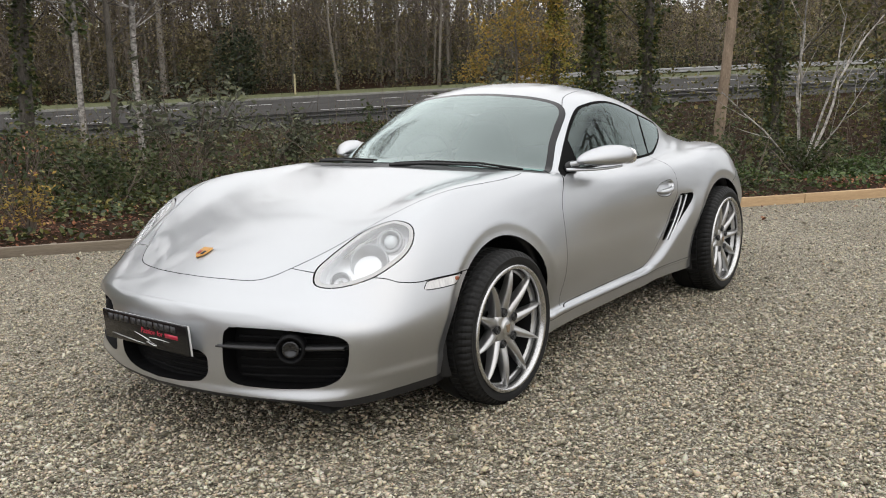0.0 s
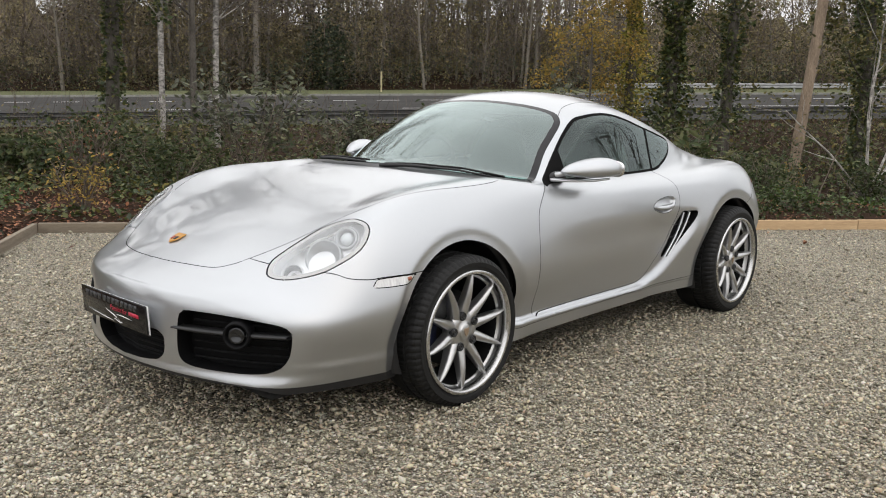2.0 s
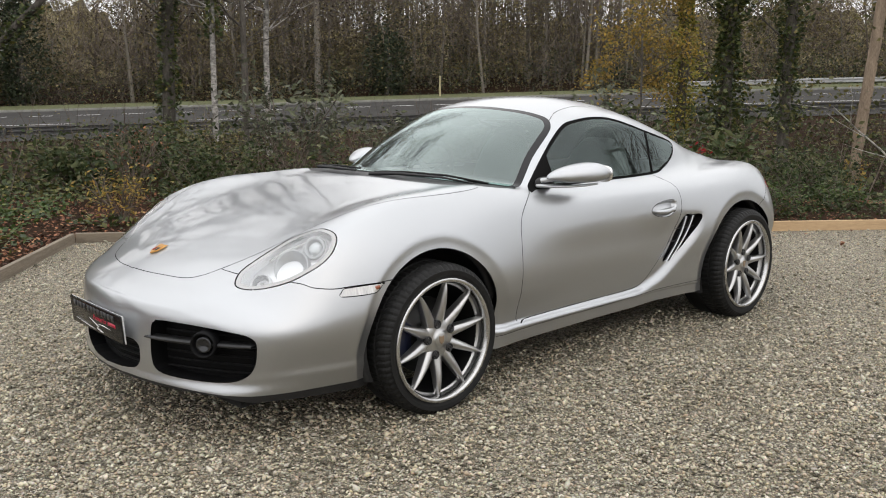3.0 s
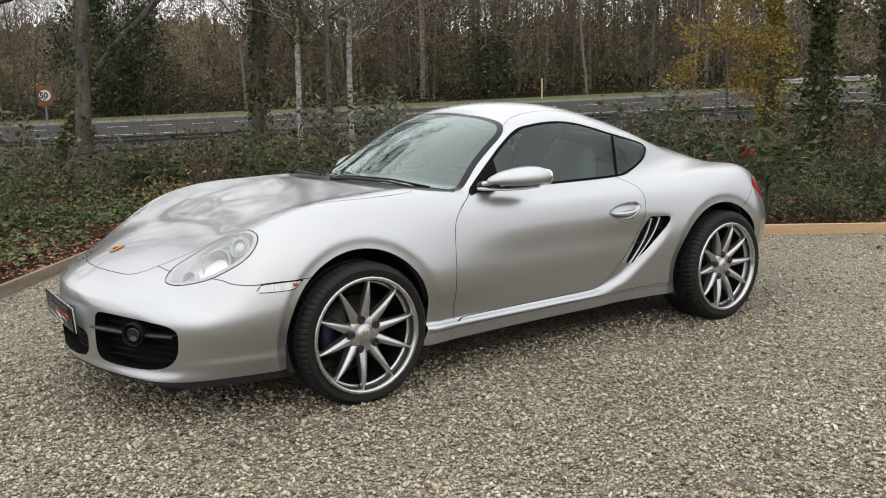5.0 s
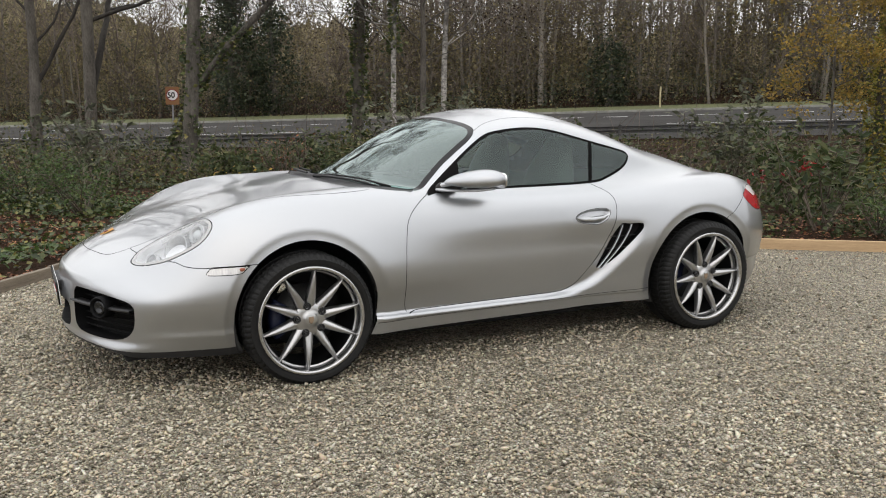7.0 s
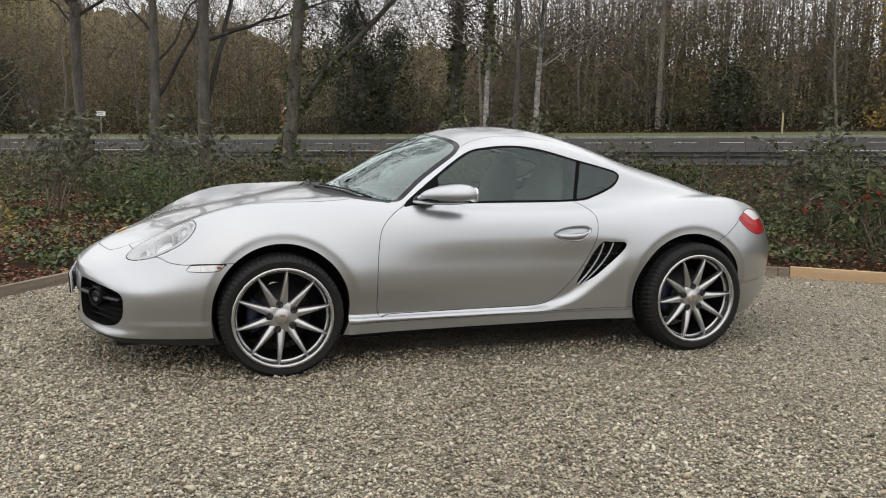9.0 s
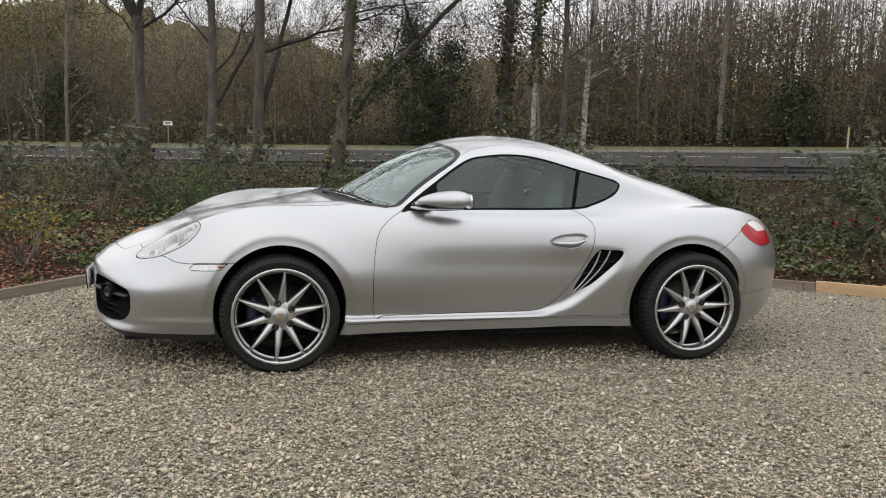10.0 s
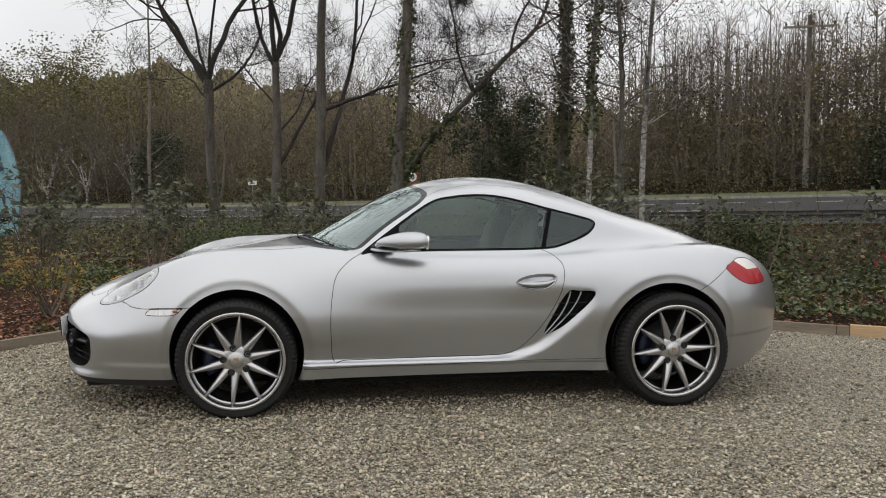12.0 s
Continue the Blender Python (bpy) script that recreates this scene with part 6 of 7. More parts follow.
tree("trunk thick with dark green ivy", trunk_line(14.5, 6.8, 8.0, (0.1, 0), 0.05, 42), [0.2, 0.17, 0.15, 0.12, 0.1], crown_limbs(_R(42), 8, 1.9, 0.04, 0.4, 0.2), 42, BARK, ivy=5200, ivy_z=(0.2, 7), thick=0.24, ivy_size=0.11)
tree("ivy-covered trunk with olive leaves", trunk_line(16.3, 6.3, 8.0, (0.1, 0), 0.05, 43), [0.18, 0.16, 0.14, 0.12, 0.1], crown_limbs(_R(43), 9, 2.1, 0.04, 0.3, 0.1), 43, BARK, ivy=3600, ivy_z=(1.0, 7), thick=0.2, crown_leaf=OLIVE, crown_n=2600, crown_size=0.12)
tree("straight grey-brown trunk behind the timber edging", [(14.46, 3.92, -1.2), (14.52, 3.87, 0.2), (14.62, 3.79, 1.6), (14.72, 3.71, 3.0), (14.92, 3.56, 6.5)], [0.148, 0.142, 0.138, 0.13, 0.07], [(0.8, (-0.4, 0.3, 0.7), 1.6, 0.03, 2)], 44, grainy("brown_bark", (0.12, 0.088, 0.064), (0.34, 0.26, 0.185), 0.95, 7, 60, 0.7, depth=0.02, stretch=(1, 1, 0.25)), ivy=220, ivy_z=(0, 1.2), thick=0.05, ivy_mat=YELLOW)
tree("bare dark-stemmed tree with olive leaves", trunk_line(16.6, 3.3, 6.5, (0.3, 0.2), 0.1, 45), [0.13, 0.11, 0.1, 0.08, 0.04], crown_limbs(_R(45), 9, 1.9, 0.04, 0.3, 0.1), 45, BARK, ivy=2000, ivy_z=(0.3, 5), thick=0.16, crown_leaf=OLIVE, crown_n=2600, crown_size=0.10)
tree("trunk thick with dark ivy near the road", trunk_line(17.5, 3.6, 7.0, (0.2, 0.2), 0.1, 46), [0.17, 0.15, 0.13, 0.1, 0.05], crown_limbs(_R(46), 9, 2.2, 0.05, 0.3, 0.1), 46, BARK, ivy=3600, ivy_z=(0.3, 7), thick=0.25, crown_leaf=OLIVE, crown_n=2600, crown_size=0.13)
tree("leafy olive-green tree over the bank", trunk_line(20.5, 1.5, 7.5, (0.2, 0.2), 0.1, 47), [0.17, 0.15, 0.13, 0.1, 0.05], crown_limbs(_R(47), 11, 2.4, 0.05, 0.2, 0.0), 47, BARK, ivy=2600, ivy_z=(0.3, 7), thick=0.25, crown_leaf=OLIVE, crown_n=4200, crown_size=0.14)
# pale fan of stems behind the edging
_ms = tagged(new("sapling"), "fan of bare pale stems from one stump", "tree")
_ms.matrix_basis = Matrix.Translation((8.33, 0.55, 0.02))
_rs = _R(50)
for _k, (_dx, _dy, _ln, _r) in enumerate(((-0.62, 0.55, 1.7, 0.016), (0.55, -0.45, 2.6, 0.024), (0.38, -0.2, 2.3, 0.020), (0.02, 0.05, 2.6, 0.024), (-0.12, 0.15, 1.7, 0.013), (0.75, -0.6, 1.7, 0.012))):
    _b, _tp = Buf(), []
    grow(_b, _rs, (0, 0, 0), (_dx, _dy, 1.0), _ln, _r, 1, _tp, 0.09, 4, 0.05, 6, 0.5, 0.45)
    _b.ob("stem", BIRCH, _ms)


def shrub(label, x, y, h, wid, mat, n, size, seed, stems=9, second=None, slim=0.42):
    rs = _R(seed)
    t = tagged(new("shrub"), label, "shrub", "shrubs of the planted strip")
    t.matrix_basis = Matrix.Translation((x, y, at(x, y) + 0.03))
    b, tips = Buf(), []
    for k in range(stems):
        a = rs.uniform(0, 6.28)
        grow(b, rs, (rs.uniform(-0.08, 0.08) * wid, rs.uniform(-0.08, 0.08) * wid, 0), (math.cos(a) * wid * 0.55, math.sin(a) * wid * 0.55, h), h * rs.uniform(0.65, 1.05), 0.011, 1, tips, 0.13, 5, 0.03, 5, 0.7, 0.4)
    b.ob("framework", TWIG, t)
    tp = np.array(tips)
    c = tp[rs.randint(0, len(tp), n)] + rs.normal(0, 0.045 * max(1, wid), (n, 3))
    c[:, 2] = np.abs(c[:, 2])
    lb = Buf()
    leaves(lb, c, size, rs, 0, slim, 0.4)
    lb.ob("foliage", mat, t, smooth=False)
    if second:
        lb = Buf()
        for count, place in second[2]:
            leaves(lb, rs.normal(0, 0.06, (count, 3)) + np.array(place), second[1], rs, 0, 0.5, 0.3)
        lb.ob("coloured_leaves", second[0], t, smooth=False)
    return t


shrub("tall shrub with purplish grey leaves", 3.2, 7.0, 1.55, 1.5, PURPLE, 900, 0.12, 60, 13)
shrub("tall shrub with purplish grey leaves", 4.6, 6.9, 1.2, 1.4, PURPLE, 620, 0.11, 61, 10)
shrub("low yellow-leaved shrub over the edging", -0.05, 5.15, 0.55, 0.7, YELLOW, 420, 0.05, 62, 12)
shrub("small yellow-leaved shrub in the bed", -3.3, 3.15, 0.65, 0.6, YELLOW, 420, 0.055, 63, 11)
shrub("dark evergreen shrub with glossy leaves", -5.0, 5.0, 1.0, 1.3, LAUREL, 1300, 0.10, 64, 14)
shrub("upright shrub with large brownish leaves", -4.3, 6.4, 1.5, 1.3, PURPLE, 560, 0.12, 65, 10)
shrub("upright shrub with large brownish leaves", -3.1, 7.3, 1.45, 1.2, PURPLE, 480, 0.12, 66, 9)
shrub("upright shrub with large brownish leaves", -1.3, 8.6, 1.3, 1.2, PURPLE, 420, 0.13, 67, 8)
shrub("broad-leaved grey-green shrub under the trees", 0.9, 8.6, 0.85, 1.8, LAUREL, 900, 0.13, 68, 13)
shrub("broad-leaved grey-green shrub under the trees", 2.2, 9.2, 0.9, 1.6, LAUREL, 700, 0.13, 69, 11)
shrub("green shrub beside the purplish one", 1.6, 6.4, 0.75, 1.2, LAUREL, 800, 0.08, 70, 12)
shrub("large-leaved grey-green shrub with a few red leaves", 5.0, 1.5, 1.12, 1.1, LAUREL, 430, 0.12, 71, 11, (RED, 0.065, [(30, (0.08, 0.27, 0.66)), (16, (-0.12, 0.30, 0.56)), (12, (-0.50, 0.36, 0.55))]))
shrub("large shrub with pale grey-green leaves", 6.6, 3.2, 1.15, 1.2, LAUREL, 620, 0.11, 72, 11)
shrub("low dark bushy shrub behind the boards", 5.3, 1.05, 0.5, 0.8, GREEN, 900, 0.045, 87, 14)
shrub("dense dark green shrub behind the boards", 6.7, 1.35, 0.75, 1.2, LAUREL, 1300, 0.06, 88, 14)
shrub("dense dark green shrub behind the boards", 8.4, 0.5, 0.8, 1.4, LAUREL, 1300, 0.065, 89, 14)
shrub("dense dark green shrub behind the boards", 9.6, 2.4, 1.0, 1.6, LAUREL, 1300, 0.075, 78, 14)
shrub("glossy dark green shrub near the yard corner", 4.6, 4.6, 1.0, 0.8, LAUREL, 620, 0.10, 73, 10)
shrub("dense dark green shrub", 7.6, 3.4, 0.9, 1.4, GREEN, 1100, 0.07, 74, 13)
shrub("fresh green bramble clump by the trunk", 6.35, 0.75, 0.34, 0.7, GREEN, 600, 0.055, 75, 11)
shrub("fresh green bramble clump by the stems", 9.6, 0.2, 0.55, 1.3, GREEN, 1000, 0.08, 76, 12)
shrub("fresh green bramble clump along the boards", 11.2, -1.4, 0.6, 1.6, GREEN, 1200, 0.09, 77, 12)
shrub("bushy green shrub with fine leaves", -2.2, 8.0, 0.8, 1.5, GREEN, 1300, 0.06, 79, 14)
shrub("bushy green shrub with fine leaves", -1.7, 6.3, 0.75, 1.1, GREEN, 1000, 0.055, 80, 13)
shrub("bushy green shrub with fine leaves", 3.4, 9.9, 0.95, 1.5, OLIVE, 1000, 0.07, 81, 13)
shrub("dry brown twiggy shrub", 1.2, 7.7, 0.9, 0.9, LITTER, 240, 0.05, 82, 22)
shrub("broad dark laurel at the bed's corner", -6.3, 6.2, 1.25, 1.7, LAUREL, 1500, 0.11, 83, 15)
shrub("purplish leafy shrub by the rear of the yard", 7.3, 5.0, 1.5, 1.4, PURPLE, 800, 0.12, 84, 12)
shrub("green shrub under the ivy trunks", 10.4, 4.4, 0.9, 1.8, OLIVE, 1200, 0.09, 85, 13)
shrub("green shrub under the ivy trunks", 12.8, 1.2, 0.9, 1.8, OLIVE, 1200, 0.09, 86, 13)

# ground cover: ivy mats, brambles and fallen leaves
_rs = _R(90)


def scatter(count, s0, s1, n0, n1, patch=0.55, scale=0.5, seed=0):
    rs = _R(seed)
    s, n = rs.uniform(s0, s1, count * 3), rs.uniform(n0, n1, count * 3)
    f = np.array([noise.noise((a * scale, b * scale, seed * 3.7)) for a, b in zip(s, n)])
    k = np.where(f > patch - 0.5 - 0.15)[0][:count]
    return s[k], n[k], f[k]


def cover(name, label, cat, mat, count, area, size, height, seed, patch=0.5, scale=0.5, lift=0.5, slim=0.7):
    rs = _R(seed)
    s, n, f = scatter(count, *area, patch, scale, seed)
    x, y = 0.8 * s + 0.6 * n, -0.6 * s + 0.8 * n
    z = land_z(s, n) + rs.uniform(0.0, 1.0, len(s)) ** 1.4 * height * np.clip(0.4 + f * 1.6, 0.15, 1.3)
    b = Buf()
    leaves(b, np.stack([x, y, z], 1), size, rs, 0, slim, lift)
    return tagged(b.ob(name, mat, smooth=False), label, cat, kind="stuff")


cover("ivy_mat", "dark green ivy mat over the soil", "ground cover", IVY, 9500, (-9, 2.6, 3.6, 9), 0.07, 0.16, 91, 0.70, 0.8)
cover("ivy_patch", "dark green ivy patches beside the yard", "ground cover", IVY, 3600, (-9, -3.6, -5, 3.4), 0.065, 0.14, 92, 0.78, 0.7)
cover("bramble_mat", "low dark green bramble mat in the bed", "ground cover", GREEN, 6500, (-8.5, -3.9, 0.8, 5.4), 0.055, 0.16, 115, 0.42, 0.6)
cover("bramble_patch", "olive bramble in the bed beside the yard", "undergrowth", OLIVE, 3000, (-15, -3.6, 3.0, 9), 0.07, 0.45, 98, 0.6, 0.5)
cover("bramble", "olive bramble and undergrowth in the strip", "undergrowth", OLIVE, 19000, (-26, 26, 7.0, 21.5), 0.08, 0.85, 93, 0.45, 0.35)
cover("undergrowth", "dark green undergrowth under the trees", "undergrowth", LAUREL, 17000, (-26, 26, 5.5, 21.5), 0.08, 0.7, 94, 0.5, 0.4)
cover("bank_scrub", "dark scrub on the bank below the road", "undergrowth", LAUREL, 5500, (4, 28, 6, 21.5), 0.11, 0.6, 99, 0.45, 0.4)
cover("dense_scrub", "dense dark green scrub behind the boards", "undergrowth", LAUREL, 15000, (3.2, 24, 4.7, 11), 0.065, 0.8, 111, 0.3, 0.45)
cover("leafy_undergrowth", "dark leafy undergrowth in the planted strip", "undergrowth", LAUREL, 11000, (-10, 3.4, 5.3, 11), 0.065, 0.75, 112, 0.42, 0.5)
cover("low_growth", "low dark green growth along the boards", "ground cover", LAUREL, 3800, (-2.2, 5.5, 3.6, 4.7), 0.05, 0.34, 116, 0.42, 0.9)
cover("weeds", "fresh green weeds behind the boards", "ground cover", GREEN, 6500, (5.5, 22, 3.6, 6.5), 0.07, 0.28, 95, 0.5, 0.7)
cover("fallen_leaves", "brown fallen leaves and bark mulch", "leaf litter", LITTER, 34000, (-10, 20, 3.22, 6.8), 0.042, 0.025, 96, 0.25, 0.5, 0.85)
cover("bed_litter", "brown fallen leaves and bark mulch", "leaf litter", LITTER, 17000, (-8.5, -3.4, -5, 3.4), 0.042, 0.025, 97, 0.25, 0.5, 0.85)
_s, _n = _rs.uniform(-3.2, 14, 150), 3.1 - np.abs(_rs.normal(0, 0.5, 150))
_b = Buf()
leaves(_b, np.stack([0.8 * _s + 0.6 * _n, -0.6 * _s + 0.8 * _n, np.full(150, 0.012)], 1), 0.055, _rs, 0, 0.6, 0.9)
tagged(_b.ob("stray_leaves", LITTER, smooth=False), "stray russet leaves on the gravel", "leaf litter", kind="stuff")

# thin bare stems through the undergrowth
_b = Buf()
for _k in range(900):
    s, n = _rs.uniform(-26, 26), _rs.uniform(5, 22)
    p = sn(s, n)
    grow(_b, _rs, (p.x, p.y, float(land_z(s, n))), (_rs.normal(0, 0.35), _rs.normal(0, 0.35), 1), _rs.uniform(0.5, 1.6), 0.008, 0, [], 0.2, 0, 0, 3)
tagged(_b.ob("dry_stems", TWIG), "thin dry brown stems and canes", "undergrowth", kind="stuff")

# woodland beyond the road
_b = Buf()
_rs = _R(100)
for _k in range(270):
    n = 42.5 + 22 * _rs.uniform(0, 1) ** 1.3
    s = _rs.uniform(-115, 75)
    p, z = sn(s, n), float(land_z(s, n))
    h = _rs.uniform(6.0, 9.5) + 2.0 * math.sin(s * 0.11 + 1.0)
    r = _rs.uniform(0.05, 0.13)
    pts = [(p.x, p.y, z - 0.2)]
    dx, dy = _rs.normal(0, 0.25, 2)
    for q in (0.35, 0.7, 1.0):
        pts.append((p.x + dx * q * 2 + _rs.normal(0, 0.12), p.y + dy * q * 2, z + h * q))
    tube(_b, pts, [r, r * 0.8, r * 0.5, r * 0.15], 4, 0 if _rs.rand() < 0.4 else 1)
    for j in range(9):
        q = _rs.uniform(0.2, 0.98)
        a = _rs.uniform(0, 6.28)
        i = min(int(q * 3), 2)
        c = np.array(pts[i]) + (np.array(pts[i + 1]) - np.array(pts[i])) * (q * 3 - i)
        ln = _rs.uniform(1.0, 2.6) * (1.15 - 0.6 * q)
        e1 = c + np.array([math.cos(a), math.sin(a), 0.9]) * ln * 0.5
        e2 = e1 + np.array([math.cos(a + 0.4), math.sin(a + 0.4), 1.5]) * ln * 0.45
        tube(_b, [c, e1, e2], [r * 0.4, r * 0.25, 0.008], 3, 0)
        for m in range(3):
            f0 = c + (e2 - c) * _rs.uniform(0.3, 1.0)
            g0 = f0 + _rs.normal(0, 0.35, 3) * ln * 0.5 + np.array([0, 0, 0.3 * ln])
            tube(_b, [f0, (f0 + g0) / 2 + _rs.normal(0, 0.05, 3), g0], [0.018, 0.013, 0.006], 3, 0)
tagged(_b.ob("far_woods", [TWIG, PALE]), "bare brown and grey woodland beyond the road", "woods", kind="stuff")


def bank(name, label, mat, clumps, per, s_rng, n_rng, z_rng, size, rad, seed):
    rs = _R(seed)
    s, n = rs.uniform(*s_rng, clumps), rs.uniform(*n_rng, clumps)
    z = land_z(s, n) + rs.uniform(0, 1, clumps) ** 1.2 * (z_rng[1] - z_rng[0]) * (0.75 + 0.3 * np.sin(s * 0.21) + 0.2 * np.sin(s * 0.53 + 2)) + z_rng[0]
    c = np.stack([0.8 * s + 0.6 * n, -0.6 * s + 0.8 * n, z], 1)
    p = np.repeat(c, per, 0) + rs.normal(0, 1, (clumps * per, 3)) * np.array([rad, rad, rad * 0.7])
    p[:, 2] = np.maximum(p[:, 2], np.repeat(land_z(s, n), per) + 0.02)
    b = Buf()
    leaves(b, p, size, rs, 0, 0.6, 0.25)
    return tagged(b.ob(name, mat, smooth=False), label, "woods", kind="stuff")


bank("woodland_scrub", "brown leafy scrub along the woodland edge", FARLEAF, 2000, 40, (-100, 65), (42, 50), (0, 8.6), 0.15, 0.85, 101)
bank("woodland_understory", "dark olive bushes at the foot of the woodland", FARDARK, 420, 44, (-100, 65), (41.7, 44.0), (0, 1.5), 0.14, 0.6, 113)
bank("woodland_brush", "brown-olive brush at the foot of the woodland", OLIVE, 360, 44, (-100, 65), (41.9, 45.0), (0, 2.2), 0.13, 0.6, 114)
bank("roadside_leaves", "olive leaves among the trees by the bend", OLIVE, 420, 40, (7, 34), (9, 21), (-0.6, 5.0), 0.12, 0.8, 107)
bank("woodland_crowns", "olive-brown leafy crowns in the woodland", OLIVE, 600, 42, (-110, -30), (44, 58), (2.5, 12.0), 0.20, 1.2, 109)
bank("woodland_tops", "brown leafy tops of the woodland", FARLEAF, 560, 40, (-20, 60), (44, 56), (2.5, 9.5), 0.18, 1.1, 110)
# leaf bank added out of view, to darken what the car's side mirrors
bank("unseen_hedge", "olive leaf bank added out of view to darken the car's side", OLIVE, 420, 30, (19, 48), (3.9, 10), (0, 5.0), 0.24, 0.8, 108)
bank("woodland_evergreens", "dark evergreen patches in the woodland", FARDARK, 260, 90, (-115, 75), (43, 52), (0, 5.0), 0.15, 0.9, 103)
bank("woodland_yellow", "yellowing leaves among the woodland trees", OLIVE, 330, 60, (-90, 60), (43, 52), (1, 8.5), 0.14, 0.9, 104)


def twig_bank(name, label, clumps, per, s_rng, n_rng, top, ln, seed, rad=0.8, thick=0.011):
    """Fine twigs: slender three-sided spikes in clumps."""
    rs = _R(seed)
    s, n = rs.uniform(*s_rng, clumps), rs.uniform(*n_rng, clumps)
    z = land_z(s, n) + rs.uniform(0, 1, clumps) * top * (0.8 + 0.25 * np.sin(s * 0.17 + 1) + 0.15 * np.sin(s * 0.6))
    c = np.repeat(np.stack([0.8 * s + 0.6 * n, -0.6 * s + 0.8 * n, z], 1), per, 0)
    m = len(c)
    c += rs.normal(0, rad, (m, 3))
    d = rs.normal(0, 0.55, (m, 3)) + np.array([0, 0, 0.8])
    d /= np.linalg.norm(d, axis=1)[:, None]
    a = np.cross(d, rs.normal(size=(m, 3)))
    a /= np.linalg.norm(a, axis=1)[:, None]
    b = np.cross(d, a)
    t = thick * rs.uniform(0.6, 1.6, m)[:, None]
    v = np.stack([c + a * t, c + (-0.5 * a + 0.87 * b) * t, c + (-0.5 * a - 0.87 * b) * t, c + d * (ln * rs.uniform(0.5, 1.4, m))[:, None]], 1)
    i = np.arange(m)[:, None] * 4
    buf = Buf()
    buf.add(v.reshape(-1, 3), np.concatenate([i + np.array([[0, 1, 3]]), i + np.array([[1, 2, 3]]), i + np.array([[2, 0, 3]])]))
    return tagged(buf.ob(name, TWIG), label, "woods", kind="stuff")


def skyline(s):
    """Height of the wood's leafy outline along the road."""
    return np.interp(s, [-120, -80, -71, -63, -53, -43, -32, -21, -9, -6, 0, 40], [15, 14.7, 16.2, 13.0, 9.9, 8.7, 7.5, 7.0, 8.7, 9.2, 9.0, 9.0])


def tops(name, label, mat, clumps, per, s_rng, n_rng, low, size, rad, seed):
    """Clumps of leaves that build the wood's upper edge, tree by tree."""
    rs = _R(seed)
    mid = rs.uniform(*s_rng, clumps // 9)
    pick = rs.randint(0, len(mid), clumps)
    peak = rs.uniform(0.78, 1.06, len(mid))
    k = rs.uniform(0, 1, clumps)
    s = mid[pick] + rs.normal(0, 1.5, clumps) * (1.15 - k)
    n = rs.uniform(*n_rng, len(mid))[pick] + rs.normal(0, 0.9, clumps)
    z = skyline(s) * peak[pick] * (low + (1 - low) * k)
    c = np.stack([0.8 * s + 0.6 * n, -0.6 * s + 0.8 * n, z], 1)
    p = np.repeat(c, per, 0) + rs.normal(0, 1, (clumps * per, 3)) * np.array([rad, rad, rad * 0.8])
    b = Buf()
    leaves(b, p, size, rs, 0, 0.6, 0.25)
    return tagged(b.ob(name, mat, smooth=False), label, "woods", kind="stuff")


tops("woodland_edge_olive", "olive leafy treetops beyond the road", OLIVE, 1100, 48, (-105, -54), (48, 58), 0.30, 0.27, 0.62, 130)
tops("woodland_edge_brown", "russet and brown treetops beyond the road", FARLEAF, 900, 36, (-56, 30), (47, 56), 0.35, 0.20, 0.6, 131)
tops("woodland_edge_russet", "russet and brown treetops beyond the road", FARLEAF, 380, 40, (-13, 9), (46, 52), 0.35, 0.18, 0.6, 133)

# slim pale stems rising out of the wood
_b = Buf()
_rs = _R(132)
for _k in range(210):
    s, n = _rs.uniform(-14, 18), _rs.uniform(46, 58)
    p, z = sn(s, n), float(land_z(s, n))
    h = (n + 5) / 57 * 11.8 * _rs.uniform(0.78, 1.06) - z
    dx = _rs.normal(0, 0.25)
    pts = np.array([(p.x + dx * q, p.y + _rs.normal(0, 0.05), z + h * q) for q in (0, 0.3, 0.6, 0.85, 1.0)])
    tube(_b, pts, [0.10, 0.085, 0.06, 0.035, 0.012], 4, 0)
    for j in range(11):
        q = _rs.uniform(0.35, 0.95)
        c = np.array([np.interp(q, (0, 0.3, 0.6, 0.85, 1.0), pts[:, i]) for i in range(3)])
        a, ln = _rs.uniform(0, 6.28), _rs.uniform(0.9, 2.3) * (1.25 - q)
        e = c + np.array([math.cos(a) * 0.35, math.sin(a) * 0.35, 1.0]) * ln
        tube(_b, [c, (c + e) / 2 + np.array([math.cos(a), math.sin(a), 0]) * 0.08, e], [0.03, 0.02, 0.008], 3, 0)
tagged(_b.ob("pale_stems", [PALE]), "slim pale bare stems above the wood", "woods", kind="stuff")

twig_bank("woodland_twigs", "haze of fine brown twigs in the woodland", 1700, 34, (-115, 75), (42.5, 56), 9.0, 1.5, 105, 0.8, 0.015)

twig_bank("woodland_top_twigs", "fine pale brown twigs above the wood", 250, 34, (-15, 12), (46, 56), 12.5, 1.5, 106, 0.8, 0.014)


